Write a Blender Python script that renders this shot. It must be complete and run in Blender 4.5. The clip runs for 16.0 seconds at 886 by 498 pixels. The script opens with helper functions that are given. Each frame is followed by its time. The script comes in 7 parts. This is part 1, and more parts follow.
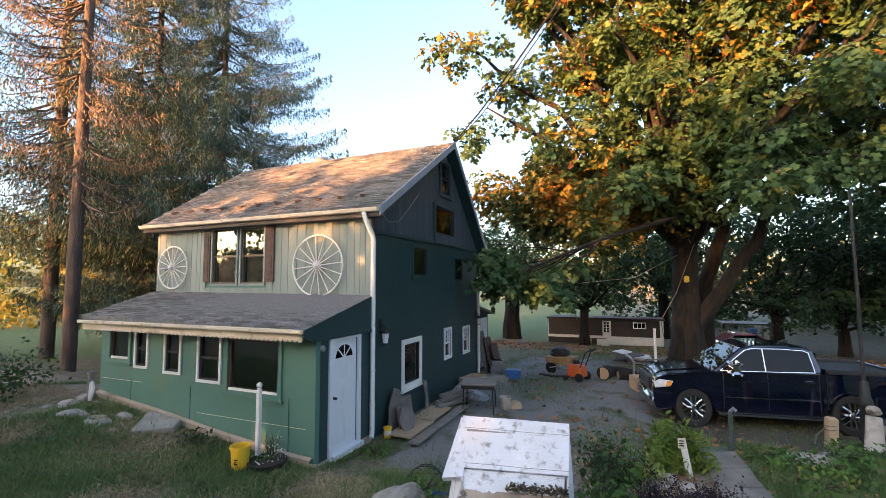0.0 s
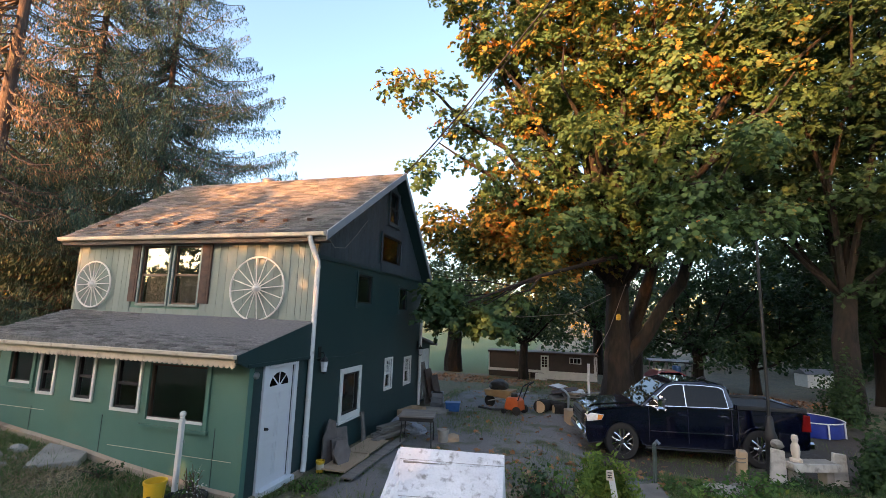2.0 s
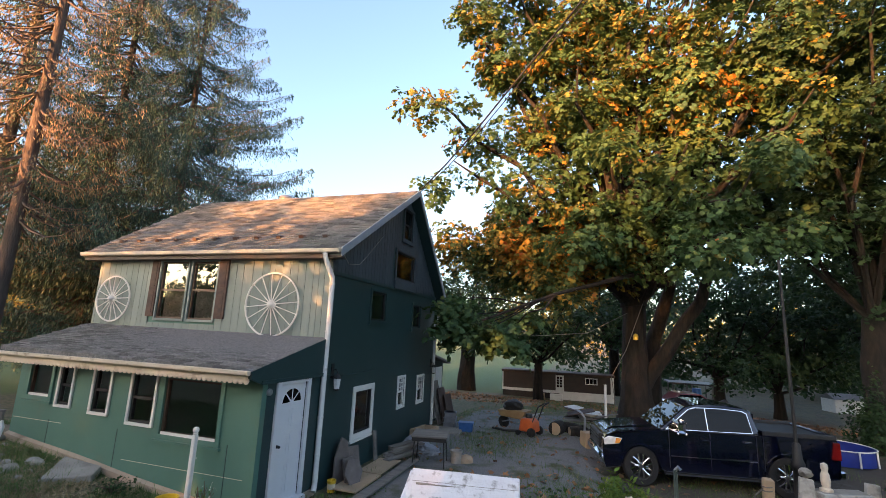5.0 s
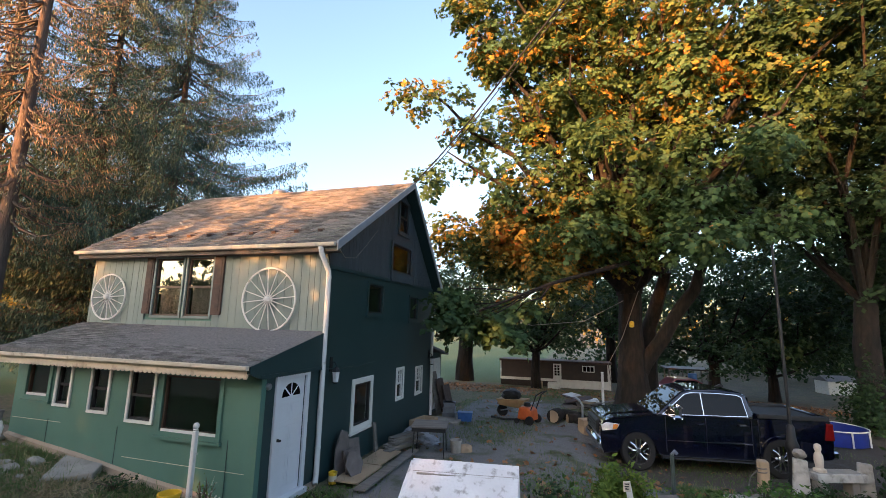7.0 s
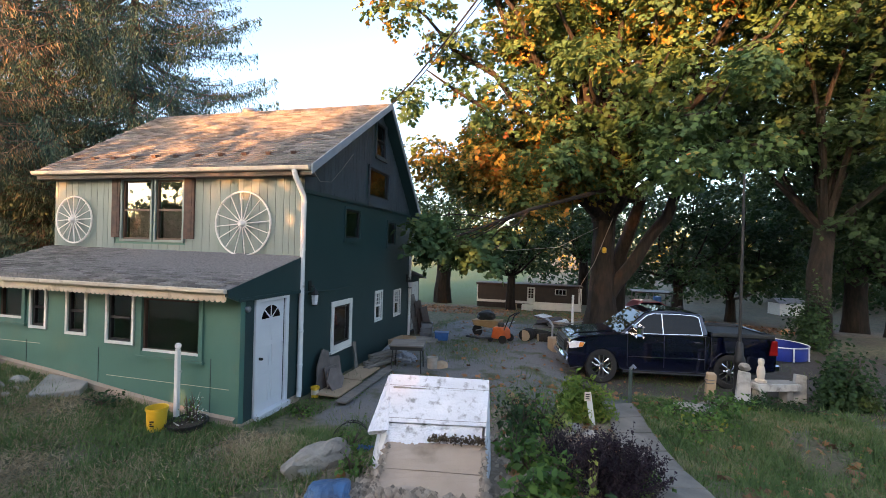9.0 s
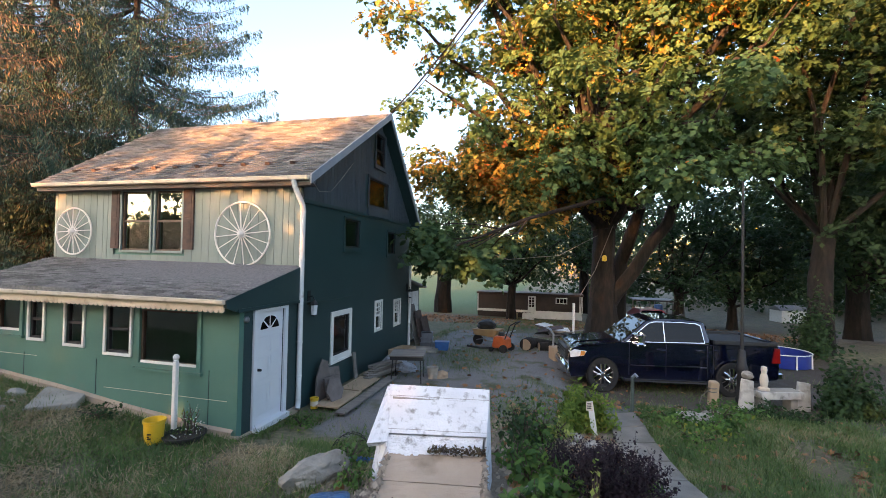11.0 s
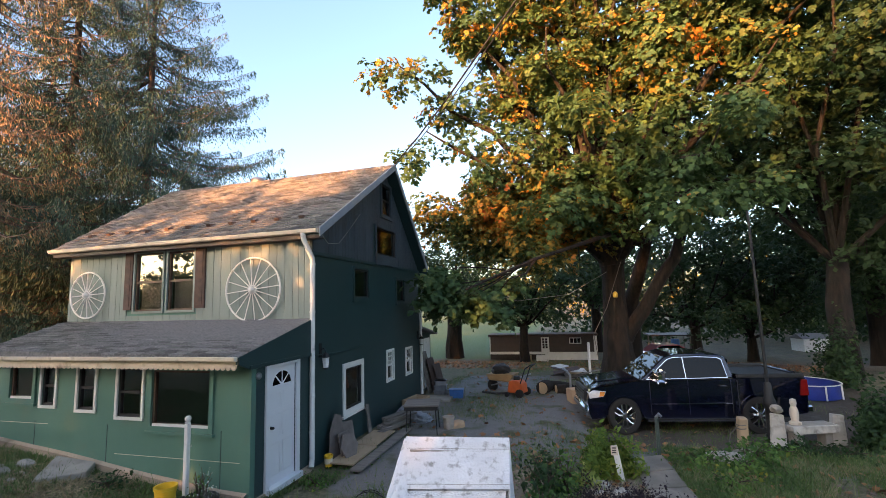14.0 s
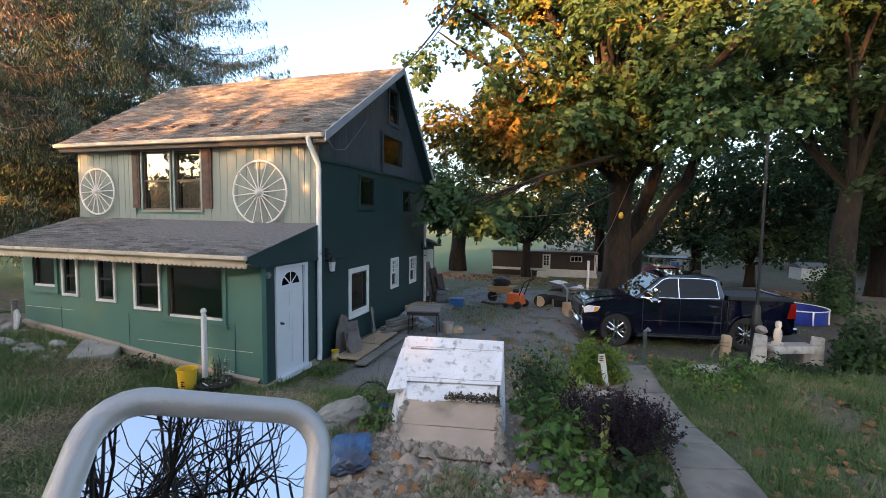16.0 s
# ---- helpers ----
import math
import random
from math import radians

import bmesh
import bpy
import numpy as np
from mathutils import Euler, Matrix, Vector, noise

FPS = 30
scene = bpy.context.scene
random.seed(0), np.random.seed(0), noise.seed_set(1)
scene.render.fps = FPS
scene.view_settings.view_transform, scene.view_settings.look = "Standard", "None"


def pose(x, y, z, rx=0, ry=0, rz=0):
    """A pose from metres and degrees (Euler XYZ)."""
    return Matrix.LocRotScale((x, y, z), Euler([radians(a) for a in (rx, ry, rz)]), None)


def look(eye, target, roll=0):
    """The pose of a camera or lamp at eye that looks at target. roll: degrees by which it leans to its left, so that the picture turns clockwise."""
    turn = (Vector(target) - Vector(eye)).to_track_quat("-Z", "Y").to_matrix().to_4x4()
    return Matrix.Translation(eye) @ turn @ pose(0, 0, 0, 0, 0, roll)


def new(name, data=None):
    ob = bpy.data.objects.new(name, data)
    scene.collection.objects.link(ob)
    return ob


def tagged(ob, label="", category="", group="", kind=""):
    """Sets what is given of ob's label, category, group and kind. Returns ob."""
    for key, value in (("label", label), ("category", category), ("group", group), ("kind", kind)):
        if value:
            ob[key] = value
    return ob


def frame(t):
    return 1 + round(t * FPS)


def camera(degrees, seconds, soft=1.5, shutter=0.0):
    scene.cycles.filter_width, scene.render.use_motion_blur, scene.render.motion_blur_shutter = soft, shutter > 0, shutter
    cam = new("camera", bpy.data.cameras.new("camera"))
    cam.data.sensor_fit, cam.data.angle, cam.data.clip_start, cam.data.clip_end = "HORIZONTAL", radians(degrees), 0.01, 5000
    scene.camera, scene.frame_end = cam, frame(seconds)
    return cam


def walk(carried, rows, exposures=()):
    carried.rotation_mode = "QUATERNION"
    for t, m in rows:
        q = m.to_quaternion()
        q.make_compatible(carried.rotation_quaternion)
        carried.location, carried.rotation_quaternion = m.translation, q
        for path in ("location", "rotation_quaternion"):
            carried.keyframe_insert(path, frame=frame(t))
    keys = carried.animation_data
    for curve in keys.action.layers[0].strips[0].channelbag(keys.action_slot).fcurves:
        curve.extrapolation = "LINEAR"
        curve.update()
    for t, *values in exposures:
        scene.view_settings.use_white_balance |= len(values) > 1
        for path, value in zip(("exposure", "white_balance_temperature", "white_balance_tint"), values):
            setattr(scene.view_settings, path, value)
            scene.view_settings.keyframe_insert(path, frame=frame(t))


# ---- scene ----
cam = camera(90.0, 16.0, 0.6)
PATH = [
    (0, (5.137, -8.150, 3.045), (4.353, -6.316, 3.196), -0.27),
    (0.5, (5.141, -8.175, 3.037), (4.414, -6.327, 3.269), 1.18),
    (1, (5.144, -8.209, 3.023), (4.471, -6.349, 3.317), 2.83),
    (1.5, (5.147, -8.219, 3.021), (4.516, -6.344, 3.313), 2.69),
    (2, (5.170, -8.257, 3.018), (4.618, -6.357, 3.309), 1.86),
    (2.5, (5.188, -8.277, 3.022), (4.682, -6.362, 3.298), 2.24),
    (3, (5.169, -8.256, 3.022), (4.613, -6.356, 3.310), 3.99),
    (3.5, (5.152, -8.244, 3.019), (4.551, -6.365, 3.347), 5.11),
    (6, (5.150, -8.236, 3.028), (4.545, -6.367, 3.401), 1.30),
    (6.5, (5.150, -8.234, 3.030), (4.545, -6.362, 3.392), 1.38),
    (7, (5.153, -8.244, 3.024), (4.560, -6.362, 3.352), 1.29),
    (7.5, (5.167, -8.242, 3.026), (4.612, -6.335, 3.264), 1.43),
    (8, (5.187, -8.232, 3.025), (4.661, -6.305, 3.117), 2.17),
    (8.5, (5.192, -8.229, 3.027), (4.681, -6.295, 3.022), 1.79),
    (11, (5.210, -8.203, 3.019), (4.703, -6.268, 3.058), 1.18),
    (11.5, (5.193, -8.242, 3.009), (4.677, -6.319, 3.204), 1.80),
    (12, (5.170, -8.278, 2.992), (4.596, -6.407, 3.400), 4.11),
    (12.5, (5.207, -8.306, 2.993), (4.667, -6.423, 3.401), 2.48),
    (13, (5.219, -8.312, 3.012), (4.727, -6.410, 3.386), -1.62),
    (13.5, (5.218, -8.295, 3.007), (4.682, -6.408, 3.398), 4.41),
    (14, (5.194, -8.251, 3.027), (4.661, -6.338, 3.267), -1.81),
    (14.5, (5.192, -8.268, 3.019), (4.636, -6.368, 3.306), 2.49),
    (15, (5.195, -8.253, 3.030), (4.646, -6.345, 3.277), 1.66),
    (15.5, (5.193, -8.179, 3.068), (4.633, -6.259, 3.111), 1.52),
    (16, (5.219, -8.279, 2.962), (4.654, -6.366, 2.818), 0.78),
]
EXPOSURES = [(t, e, 6330, 16) for t, e in [(0.0, 2.9), (0.8, 2.72), (7.0, 2.6), (8.5, 2.88), (11.0, 3.04), (12.0, 2.7), (15.0, 2.66), (16.0, 2.86)]]
walk(cam, [(t, look(eye, target, roll)) for t, eye, target, roll in PATH], EXPOSURES)

# ---- light ----
SUN_AZ = radians(200)      # compass bearing the light comes from, clockwise from +y
SUN_EL = radians(6.5)
world = bpy.data.worlds.new("world")
scene.world = world
world.use_nodes = True
wn = world.node_tree.nodes
sky = wn.new("ShaderNodeTexSky")
sky.sky_type, sky.sun_disc, sky.sun_elevation, sky.sun_rotation = "NISHITA", False, SUN_EL, SUN_AZ
sky.air_density, sky.dust_density, sky.ozone_density = 0.8, 3.0, 1.0
wn["Background"].inputs["Strength"].default_value = 0.15
world.node_tree.links.new(sky.outputs[0], wn["Background"].inputs["Color"])
sun = new("sun", bpy.data.lights.new("sun", "SUN"))
sun.data.energy, sun.data.angle, sun.data.color = 4.6, radians(0.5), (1.0, 0.42, 0.13)
SUN_DIR = Vector((math.sin(SUN_AZ) * math.cos(SUN_EL), math.cos(SUN_AZ) * math.cos(SUN_EL), math.sin(SUN_EL)))
sun.matrix_world = look(SUN_DIR * 60, (0, 0, 0))

# ---- materials ----
MATS = {}


def mat(name, a, b=None, scale=8.0, rough=0.7, bump=0.0, metal=0.0, fine=60.0, stain=None, stain_amt=0.0, stain_scale=1.2,
        stretch=(1, 1, 1), island=0.0, rand=0.0, spec=0.5, trans=0.0, thin=0.0, coat=0.0):
    """A painted, wooden, stony or metal surface: two colours by a coarse and a fine noise, stains, relief."""
    if name in MATS:
        return MATS[name]
    m = bpy.data.materials.new(name)
    m.use_nodes = True
    MATS[name] = m
    nt = m.node_tree
    p = nt.nodes["Principled BSDF"]
    L = nt.links.new
    b = b or tuple(c * 0.8 for c in a)
    co = nt.nodes.new("ShaderNodeTexCoord")
    mp = nt.nodes.new("ShaderNodeMapping")
    mp.inputs["Scale"].default_value = stretch
    L(co.outputs["Object"], mp.inputs["Vector"])

    def noise_tex(sc, detail=4.0):
        n = nt.nodes.new("ShaderNodeTexNoise")
        n.inputs["Scale"].default_value, n.inputs["Detail"].default_value = sc, detail
        L(mp.outputs[0], n.inputs["Vector"])
        return n.outputs["Fac"]

    def mix(fac, c1, c2):
        n = nt.nodes.new("ShaderNodeMix")
        n.data_type = "RGBA"
        for sock, v in ((n.inputs["Factor"], fac), (n.inputs["A"], c1), (n.inputs["B"], c2)):
            if hasattr(v, "links"):
                L(v, sock)
            elif isinstance(v, (int, float)):
                sock.default_value = v
            else:
                sock.default_value = (*v, 1)
        return n.outputs["Result"]

    def ramp(v, lo, hi):
        n = nt.nodes.new("ShaderNodeMapRange")
        n.inputs["From Min"].default_value, n.inputs["From Max"].default_value = lo, hi
        L(v, n.inputs["Value"])
        return n.outputs["Result"]

    coarse, grain = noise_tex(scale), noise_tex(fine, 6.0)
    col = mix(ramp(coarse, 0.35, 0.65), a, b)
    col = mix(ramp(grain, 0.3, 0.75), col, mix(0.45, col, b))
    if island or rand:
        src = nt.nodes.new("ShaderNodeNewGeometry").outputs["Random Per Island"] if island else nt.nodes.new("ShaderNodeObjectInfo").outputs["Random"]
        h = nt.nodes.new("ShaderNodeHueSaturation")
        amt = island or rand
        n = nt.nodes.new("ShaderNodeMapRange")
        n.inputs["To Min"].default_value, n.inputs["To Max"].default_value = 1 - amt, 1 + amt
        L(src, n.inputs["Value"])
        L(n.outputs["Result"], h.inputs["Value"])
        L(col, h.inputs["Color"])
        col = h.outputs["Color"]
    if stain:
        col = mix(ramp(noise_tex(stain_scale, 8.0), 0.62 - stain_amt * 0.4, 0.72), col, stain)
    L(col, p.inputs["Base Color"])
    p.inputs["Roughness"].default_value = rough
    p.inputs["Metallic"].default_value = metal
    p.inputs["Specular IOR Level"].default_value = spec
    p.inputs["Coat Weight"].default_value = coat
    p.inputs["Coat Roughness"].default_value = 0.03
    if trans:
        p.inputs["Transmission Weight"].default_value = trans
    if bump:
        bp = nt.nodes.new("ShaderNodeBump")
        bp.inputs["Strength"].default_value, bp.inputs["Distance"].default_value = min(1.0, bump), 0.02
        L(grain, bp.inputs["Height"])
        L(bp.outputs[0], p.inputs["Normal"])
    return m


def leaf_mat(name, cols, weights, glow=0.35, patch=0.25, rough=0.6):
    """Leaves: each leaf takes a colour of its own by chance, in drifts of like colour; light passes through them."""
    if name in MATS:
        return MATS[name]
    m = bpy.data.materials.new(name)
    m.use_nodes = True
    MATS[name] = m
    nt = m.node_tree
    p = nt.nodes["Principled BSDF"]
    L = nt.links.new
    g = nt.nodes.new("ShaderNodeNewGeometry")
    co = nt.nodes.new("ShaderNodeTexCoord")
    n = nt.nodes.new("ShaderNodeTexNoise")
    n.inputs["Scale"].default_value, n.inputs["Detail"].default_value = patch, 3.0
    L(co.outputs["Object"], n.inputs["Vector"])
    ad = nt.nodes.new("ShaderNodeMath")
    ad.operation = "MULTIPLY_ADD"
    ad.inputs[1].default_value = 1.6
    L(n.outputs["Fac"], ad.inputs[0])
    sub = nt.nodes.new("ShaderNodeMath")
    sub.operation = "MULTIPLY_ADD"
    sub.inputs[1].default_value, sub.inputs[2].default_value = 0.55, -0.6
    L(g.outputs["Random Per Island"], sub.inputs[0])
    L(sub.outputs[0], ad.inputs[2])
    r = nt.nodes.new("ShaderNodeValToRGB")
    e = r.color_ramp.elements
    s, tot = 0.0, sum(weights)
    while len(e) < len(cols):
        e.new(0.5)
    for i, (c, w) in enumerate(zip(cols, weights)):
        e[i].position = min(1.0, s + 0.5 * w / tot)
        e[i].color = (*c, 1)
        s += w / tot
    L(ad.outputs[0], r.inputs["Fac"])
    L(r.outputs["Color"], p.inputs["Base Color"])
    p.inputs["Roughness"].default_value = rough
    p.inputs["Specular IOR Level"].default_value = 0.3
    tr = nt.nodes.new("ShaderNodeBsdfTranslucent")
    L(r.outputs["Color"], tr.inputs["Color"])
    mx = nt.nodes.new("ShaderNodeMixShader")
    mx.inputs["Fac"].default_value = glow
    L(p.outputs[0], mx.inputs[1])
    L(tr.outputs[0], mx.inputs[2])
    L(mx.outputs[0], nt.nodes["Material Output"].inputs["Surface"])
    return m


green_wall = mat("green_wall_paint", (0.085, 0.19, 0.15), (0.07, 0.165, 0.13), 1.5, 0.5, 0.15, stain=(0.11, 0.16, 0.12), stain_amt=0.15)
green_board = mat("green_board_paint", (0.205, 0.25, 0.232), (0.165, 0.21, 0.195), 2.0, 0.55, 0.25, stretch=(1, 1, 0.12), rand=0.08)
# wall green with the shade of the gable side put into its colour
shaded_wall = mat("shaded_green_wall_paint", (0.02, 0.05, 0.052), (0.016, 0.042, 0.045), 1.2, 0.42, 0.2)
# gable boards: darker, bluer than the front boards to carry the shade
shaded_board = mat("shaded_board_paint", (0.06, 0.08, 0.098), (0.04, 0.056, 0.07), 2.0, 0.5, 0.4, stretch=(1, 1, 0.1), rand=0.12)
white_paint = mat("white_paint", (0.74, 0.73, 0.70), (0.66, 0.65, 0.62), 3.0, 0.45, 0.1, stain=(0.42, 0.38, 0.32), stain_amt=0.05, stain_scale=4)
cream_paint = mat("cream_paint", (0.66, 0.58, 0.47), (0.56, 0.48, 0.38), 3.0, 0.5, 0.2, stain=(0.35, 0.28, 0.2), stain_amt=0.1, stain_scale=5)
door_white = mat("door_white", (0.72, 0.73, 0.76), (0.68, 0.69, 0.72), 2.0, 0.35, 0.05)
shingle = mat("shingle", (0.2, 0.192, 0.185), (0.11, 0.105, 0.104), 25.0, 0.9, 0.6, island=0.45, fine=180)
shingle_one = mat("shingle_single", (0.2, 0.192, 0.185), (0.11, 0.105, 0.104), 25.0, 0.9, 0.6, rand=0.45, fine=180)
concrete = mat("concrete", (0.36, 0.34, 0.30), (0.27, 0.255, 0.23), 3.0, 0.9, 0.5, fine=90, stain=(0.16, 0.15, 0.13), stain_amt=0.1)
beige_concrete = mat("beige_concrete", (0.42, 0.33, 0.25), (0.36, 0.28, 0.21), 3.0, 0.9, 0.4, fine=60, stain=(0.22, 0.17, 0.12), stain_amt=0.1, stain_scale=2)
white_slab = mat("peeling_white_paint", (0.80, 0.80, 0.82), (0.70, 0.70, 0.72), 2.5, 0.7, 0.6, fine=35, stain=(0.3, 0.29, 0.28), stain_amt=0.16, stain_scale=10)
# bark brown lowered to near black, with the crown's shade in the colour
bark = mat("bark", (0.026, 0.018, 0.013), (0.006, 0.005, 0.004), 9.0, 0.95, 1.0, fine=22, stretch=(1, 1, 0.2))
bark_red = mat("spruce_bark", (0.11, 0.078, 0.06), (0.06, 0.044, 0.036), 5.0, 0.95, 1.0, fine=30, stretch=(1, 1, 0.3))
twig = mat("bare_twig", (0.10, 0.07, 0.055), (0.07, 0.05, 0.04), 9.0, 0.9)
grey_wood = mat("weathered_wood", (0.24, 0.215, 0.19), (0.15, 0.135, 0.12), 4.0, 0.85, 0.6, stretch=(0.3, 3, 3), rand=0.15)
plywood = mat("plywood", (0.42, 0.31, 0.20), (0.35, 0.25, 0.16), 3.0, 0.8, 0.2)
dark_brown = mat("dark_brown_paint", (0.05, 0.032, 0.026), (0.035, 0.024, 0.02), 3.0, 0.5, 0.2)
rust_brown = mat("rusty_brown", (0.09, 0.05, 0.035), (0.05, 0.03, 0.024), 6.0, 0.7, 0.3)
black_metal = mat("black_metal", (0.010, 0.010, 0.011), (0.016, 0.016, 0.016), 5.0, 0.6)
stone_mat = mat("grey_stone", (0.36, 0.33, 0.29), (0.24, 0.22, 0.19), 5.0, 0.95, 1.0, fine=30, rand=0.2)
stone_isl = mat("rubble_stone", (0.38, 0.30, 0.22), (0.23, 0.18, 0.13), 7.0, 0.95, 0.6, island=0.45)
galv = mat("galvanised", (0.42, 0.43, 0.44), (0.33, 0.34, 0.35), 7.0, 0.45, 0.1, metal=0.8)
alu = mat("aluminium_frame", (0.5, 0.48, 0.45), (0.42, 0.40, 0.38), 6.0, 0.55, 0.15, metal=0.6)
chrome = mat("chrome", (0.75, 0.75, 0.76), (0.7, 0.7, 0.72), 4.0, 0.08, metal=1.0)
mirror = mat("mirror", (0.85, 0.86, 0.88), (0.84, 0.85, 0.87), 1.0, 0.01, metal=1.0)
glass = mat("glass", (0.9, 0.93, 0.92), (0.9, 0.93, 0.92), 1.0, 0.015, trans=1.0)
film_glass = mat("reflecting_glass", (0.72, 0.74, 0.74), (0.72, 0.74, 0.74), 1.0, 0.015, metal=0.16, trans=1.0)
dark_glass = mat("tinted_glass", (0.0015, 0.002, 0.0025), (0.0015, 0.002, 0.0025), 1.0, 0.015, spec=0.25)
car_paint = mat("navy_car_paint", (0.002, 0.004, 0.018), (0.002, 0.0035, 0.014), 2.0, 0.12, metal=0.2, coat=1.0)
rubber = mat("rubber", (0.012, 0.012, 0.012), (0.02, 0.019, 0.018), 8.0, 0.8, 0.2)
black_plastic = mat("black_plastic", (0.015, 0.015, 0.016), (0.022, 0.022, 0.022), 8.0, 0.55)
red_lens = mat("red_lens", (0.2, 0.008, 0.008), (0.15, 0.006, 0.006), 4.0, 0.15, coat=0.6)
lamp_lens = mat("lamp_lens", (0.75, 0.76, 0.78), (0.6, 0.6, 0.62), 12.0, 0.1, coat=0.6)
amber = mat("amber_lens", (0.8, 0.3, 0.06), (0.7, 0.24, 0.05), 10.0, 0.15, coat=0.6)
yellow = mat("yellow_plastic", (0.72, 0.46, 0.03), (0.62, 0.38, 0.02), 5.0, 0.45, 0.1)
blue_plastic = mat("blue_plastic", (0.03, 0.12, 0.34), (0.02, 0.09, 0.26), 5.0, 0.45, 0.1)
pool_blue = mat("pool_liner_blue", (0.012, 0.035, 0.26), (0.01, 0.025, 0.2), 3.0, 0.4, 0.2)
orange_p = mat("orange_plastic", (0.62, 0.13, 0.03), (0.5, 0.1, 0.025), 6.0, 0.45)
red_car = mat("red_car_paint", (0.22, 0.02, 0.025), (0.18, 0.016, 0.02), 2.0, 0.3, coat=0.8)
cloth_brown = mat("curtain_cloth", (0.5, 0.42, 0.34), (0.4, 0.33, 0.26), 4.0, 0.95, 0.2, stretch=(8, 1, 0.3))
# near-black, so the gloom behind the panes is put into the colour
unlit_room = mat("unlit_interior", (0.05, 0.045, 0.04), (0.04, 0.036, 0.032), 2.0, 0.95)
black_soil = mat("soil", (0.05, 0.038, 0.03), (0.03, 0.024, 0.02), 9.0, 1.0, 0.6)

maple_leaf = leaf_mat("maple_leaves", [(0.04, 0.085, 0.034), (0.056, 0.11, 0.038), (0.09, 0.14, 0.04), (0.19, 0.165, 0.04), (0.3, 0.165, 0.025), (0.3, 0.09, 0.018)],
                      [4, 4.5, 3, 0.8, 0.4, 0.15], glow=0.36, patch=0.45)
# autumn colour mixed with the orange of low sun on the leaves
sun_orange_leaf = leaf_mat("turning_sunlit_leaves", [(0.04, 0.075, 0.022), (0.08, 0.105, 0.028), (0.26, 0.18, 0.03), (0.36, 0.17, 0.022), (0.36, 0.1, 0.02)], [2.5, 3, 2.2, 1.8, 1], patch=0.5)
dark_leaf = leaf_mat("shade_leaves", [(0.022, 0.05, 0.02), (0.034, 0.07, 0.026), (0.055, 0.09, 0.03), (0.13, 0.11, 0.025)], [3, 3, 2, 0.5], patch=0.3)
spruce_leaf = leaf_mat("spruce_needles", [(0.024, 0.053, 0.038), (0.037, 0.073, 0.05), (0.054, 0.09, 0.053), (0.1, 0.09, 0.05)], [3, 3, 2, 0.35], glow=0.15, patch=0.35)
spruce_brown = leaf_mat("thin_spruce_needles", [(0.055, 0.07, 0.04), (0.11, 0.095, 0.05), (0.2, 0.13, 0.07), (0.26, 0.16, 0.09)], [2, 2, 2, 2], glow=0.15, patch=0.3)
yellow_far = leaf_mat("far_yellow_leaves", [(0.05, 0.08, 0.02), (0.12, 0.13, 0.025), (0.3, 0.24, 0.03), (0.38, 0.26, 0.03)], [2, 2, 2, 2], patch=0.2)
ivy_leaf = leaf_mat("ivy_leaves", [(0.025, 0.055, 0.02), (0.045, 0.09, 0.028), (0.08, 0.13, 0.035)], [3, 3, 1.5], patch=0.8)
herb_leaf = leaf_mat("bed_leaves", [(0.045, 0.10, 0.025), (0.085, 0.17, 0.035), (0.15, 0.25, 0.05), (0.3, 0.3, 0.05)], [2, 3, 2, 0.5], patch=0.8)
lime_leaf = leaf_mat("lime_leaves", [(0.16, 0.22, 0.05), (0.26, 0.31, 0.07), (0.4, 0.42, 0.12)], [2, 2, 2], patch=1.5)
purple_leaf = leaf_mat("purple_leaves", [(0.014, 0.010, 0.014), (0.03, 0.017, 0.026), (0.05, 0.03, 0.042), (0.03, 0.04, 0.022)], [3, 3, 1.5, 1], patch=1.2)
grass_mat = leaf_mat("grass_blades", [(0.065, 0.115, 0.034), (0.1, 0.165, 0.048), (0.18, 0.205, 0.078), (0.32, 0.27, 0.155)], [3, 3, 2, 1.6], glow=0.25, patch=0.9)
straw_mat = leaf_mat("straw", [(0.2, 0.155, 0.09), (0.32, 0.25, 0.15), (0.43, 0.34, 0.21)], [2, 2, 2], glow=0.15, patch=1.0)
fallen_leaf = leaf_mat("fallen_leaves", [(0.13, 0.07, 0.04), (0.26, 0.13, 0.06), (0.38, 0.17, 0.07), (0.3, 0.22, 0.14)], [2, 2, 2, 1], glow=0.1, patch=1.0)

# ---- geometry helpers ----


def empty(name, label, category, m=None, group="", kind=""):
    e = new(name)
    e.matrix_world = m or Matrix.Identity(4)
    return tagged(e, label, category, group, kind)


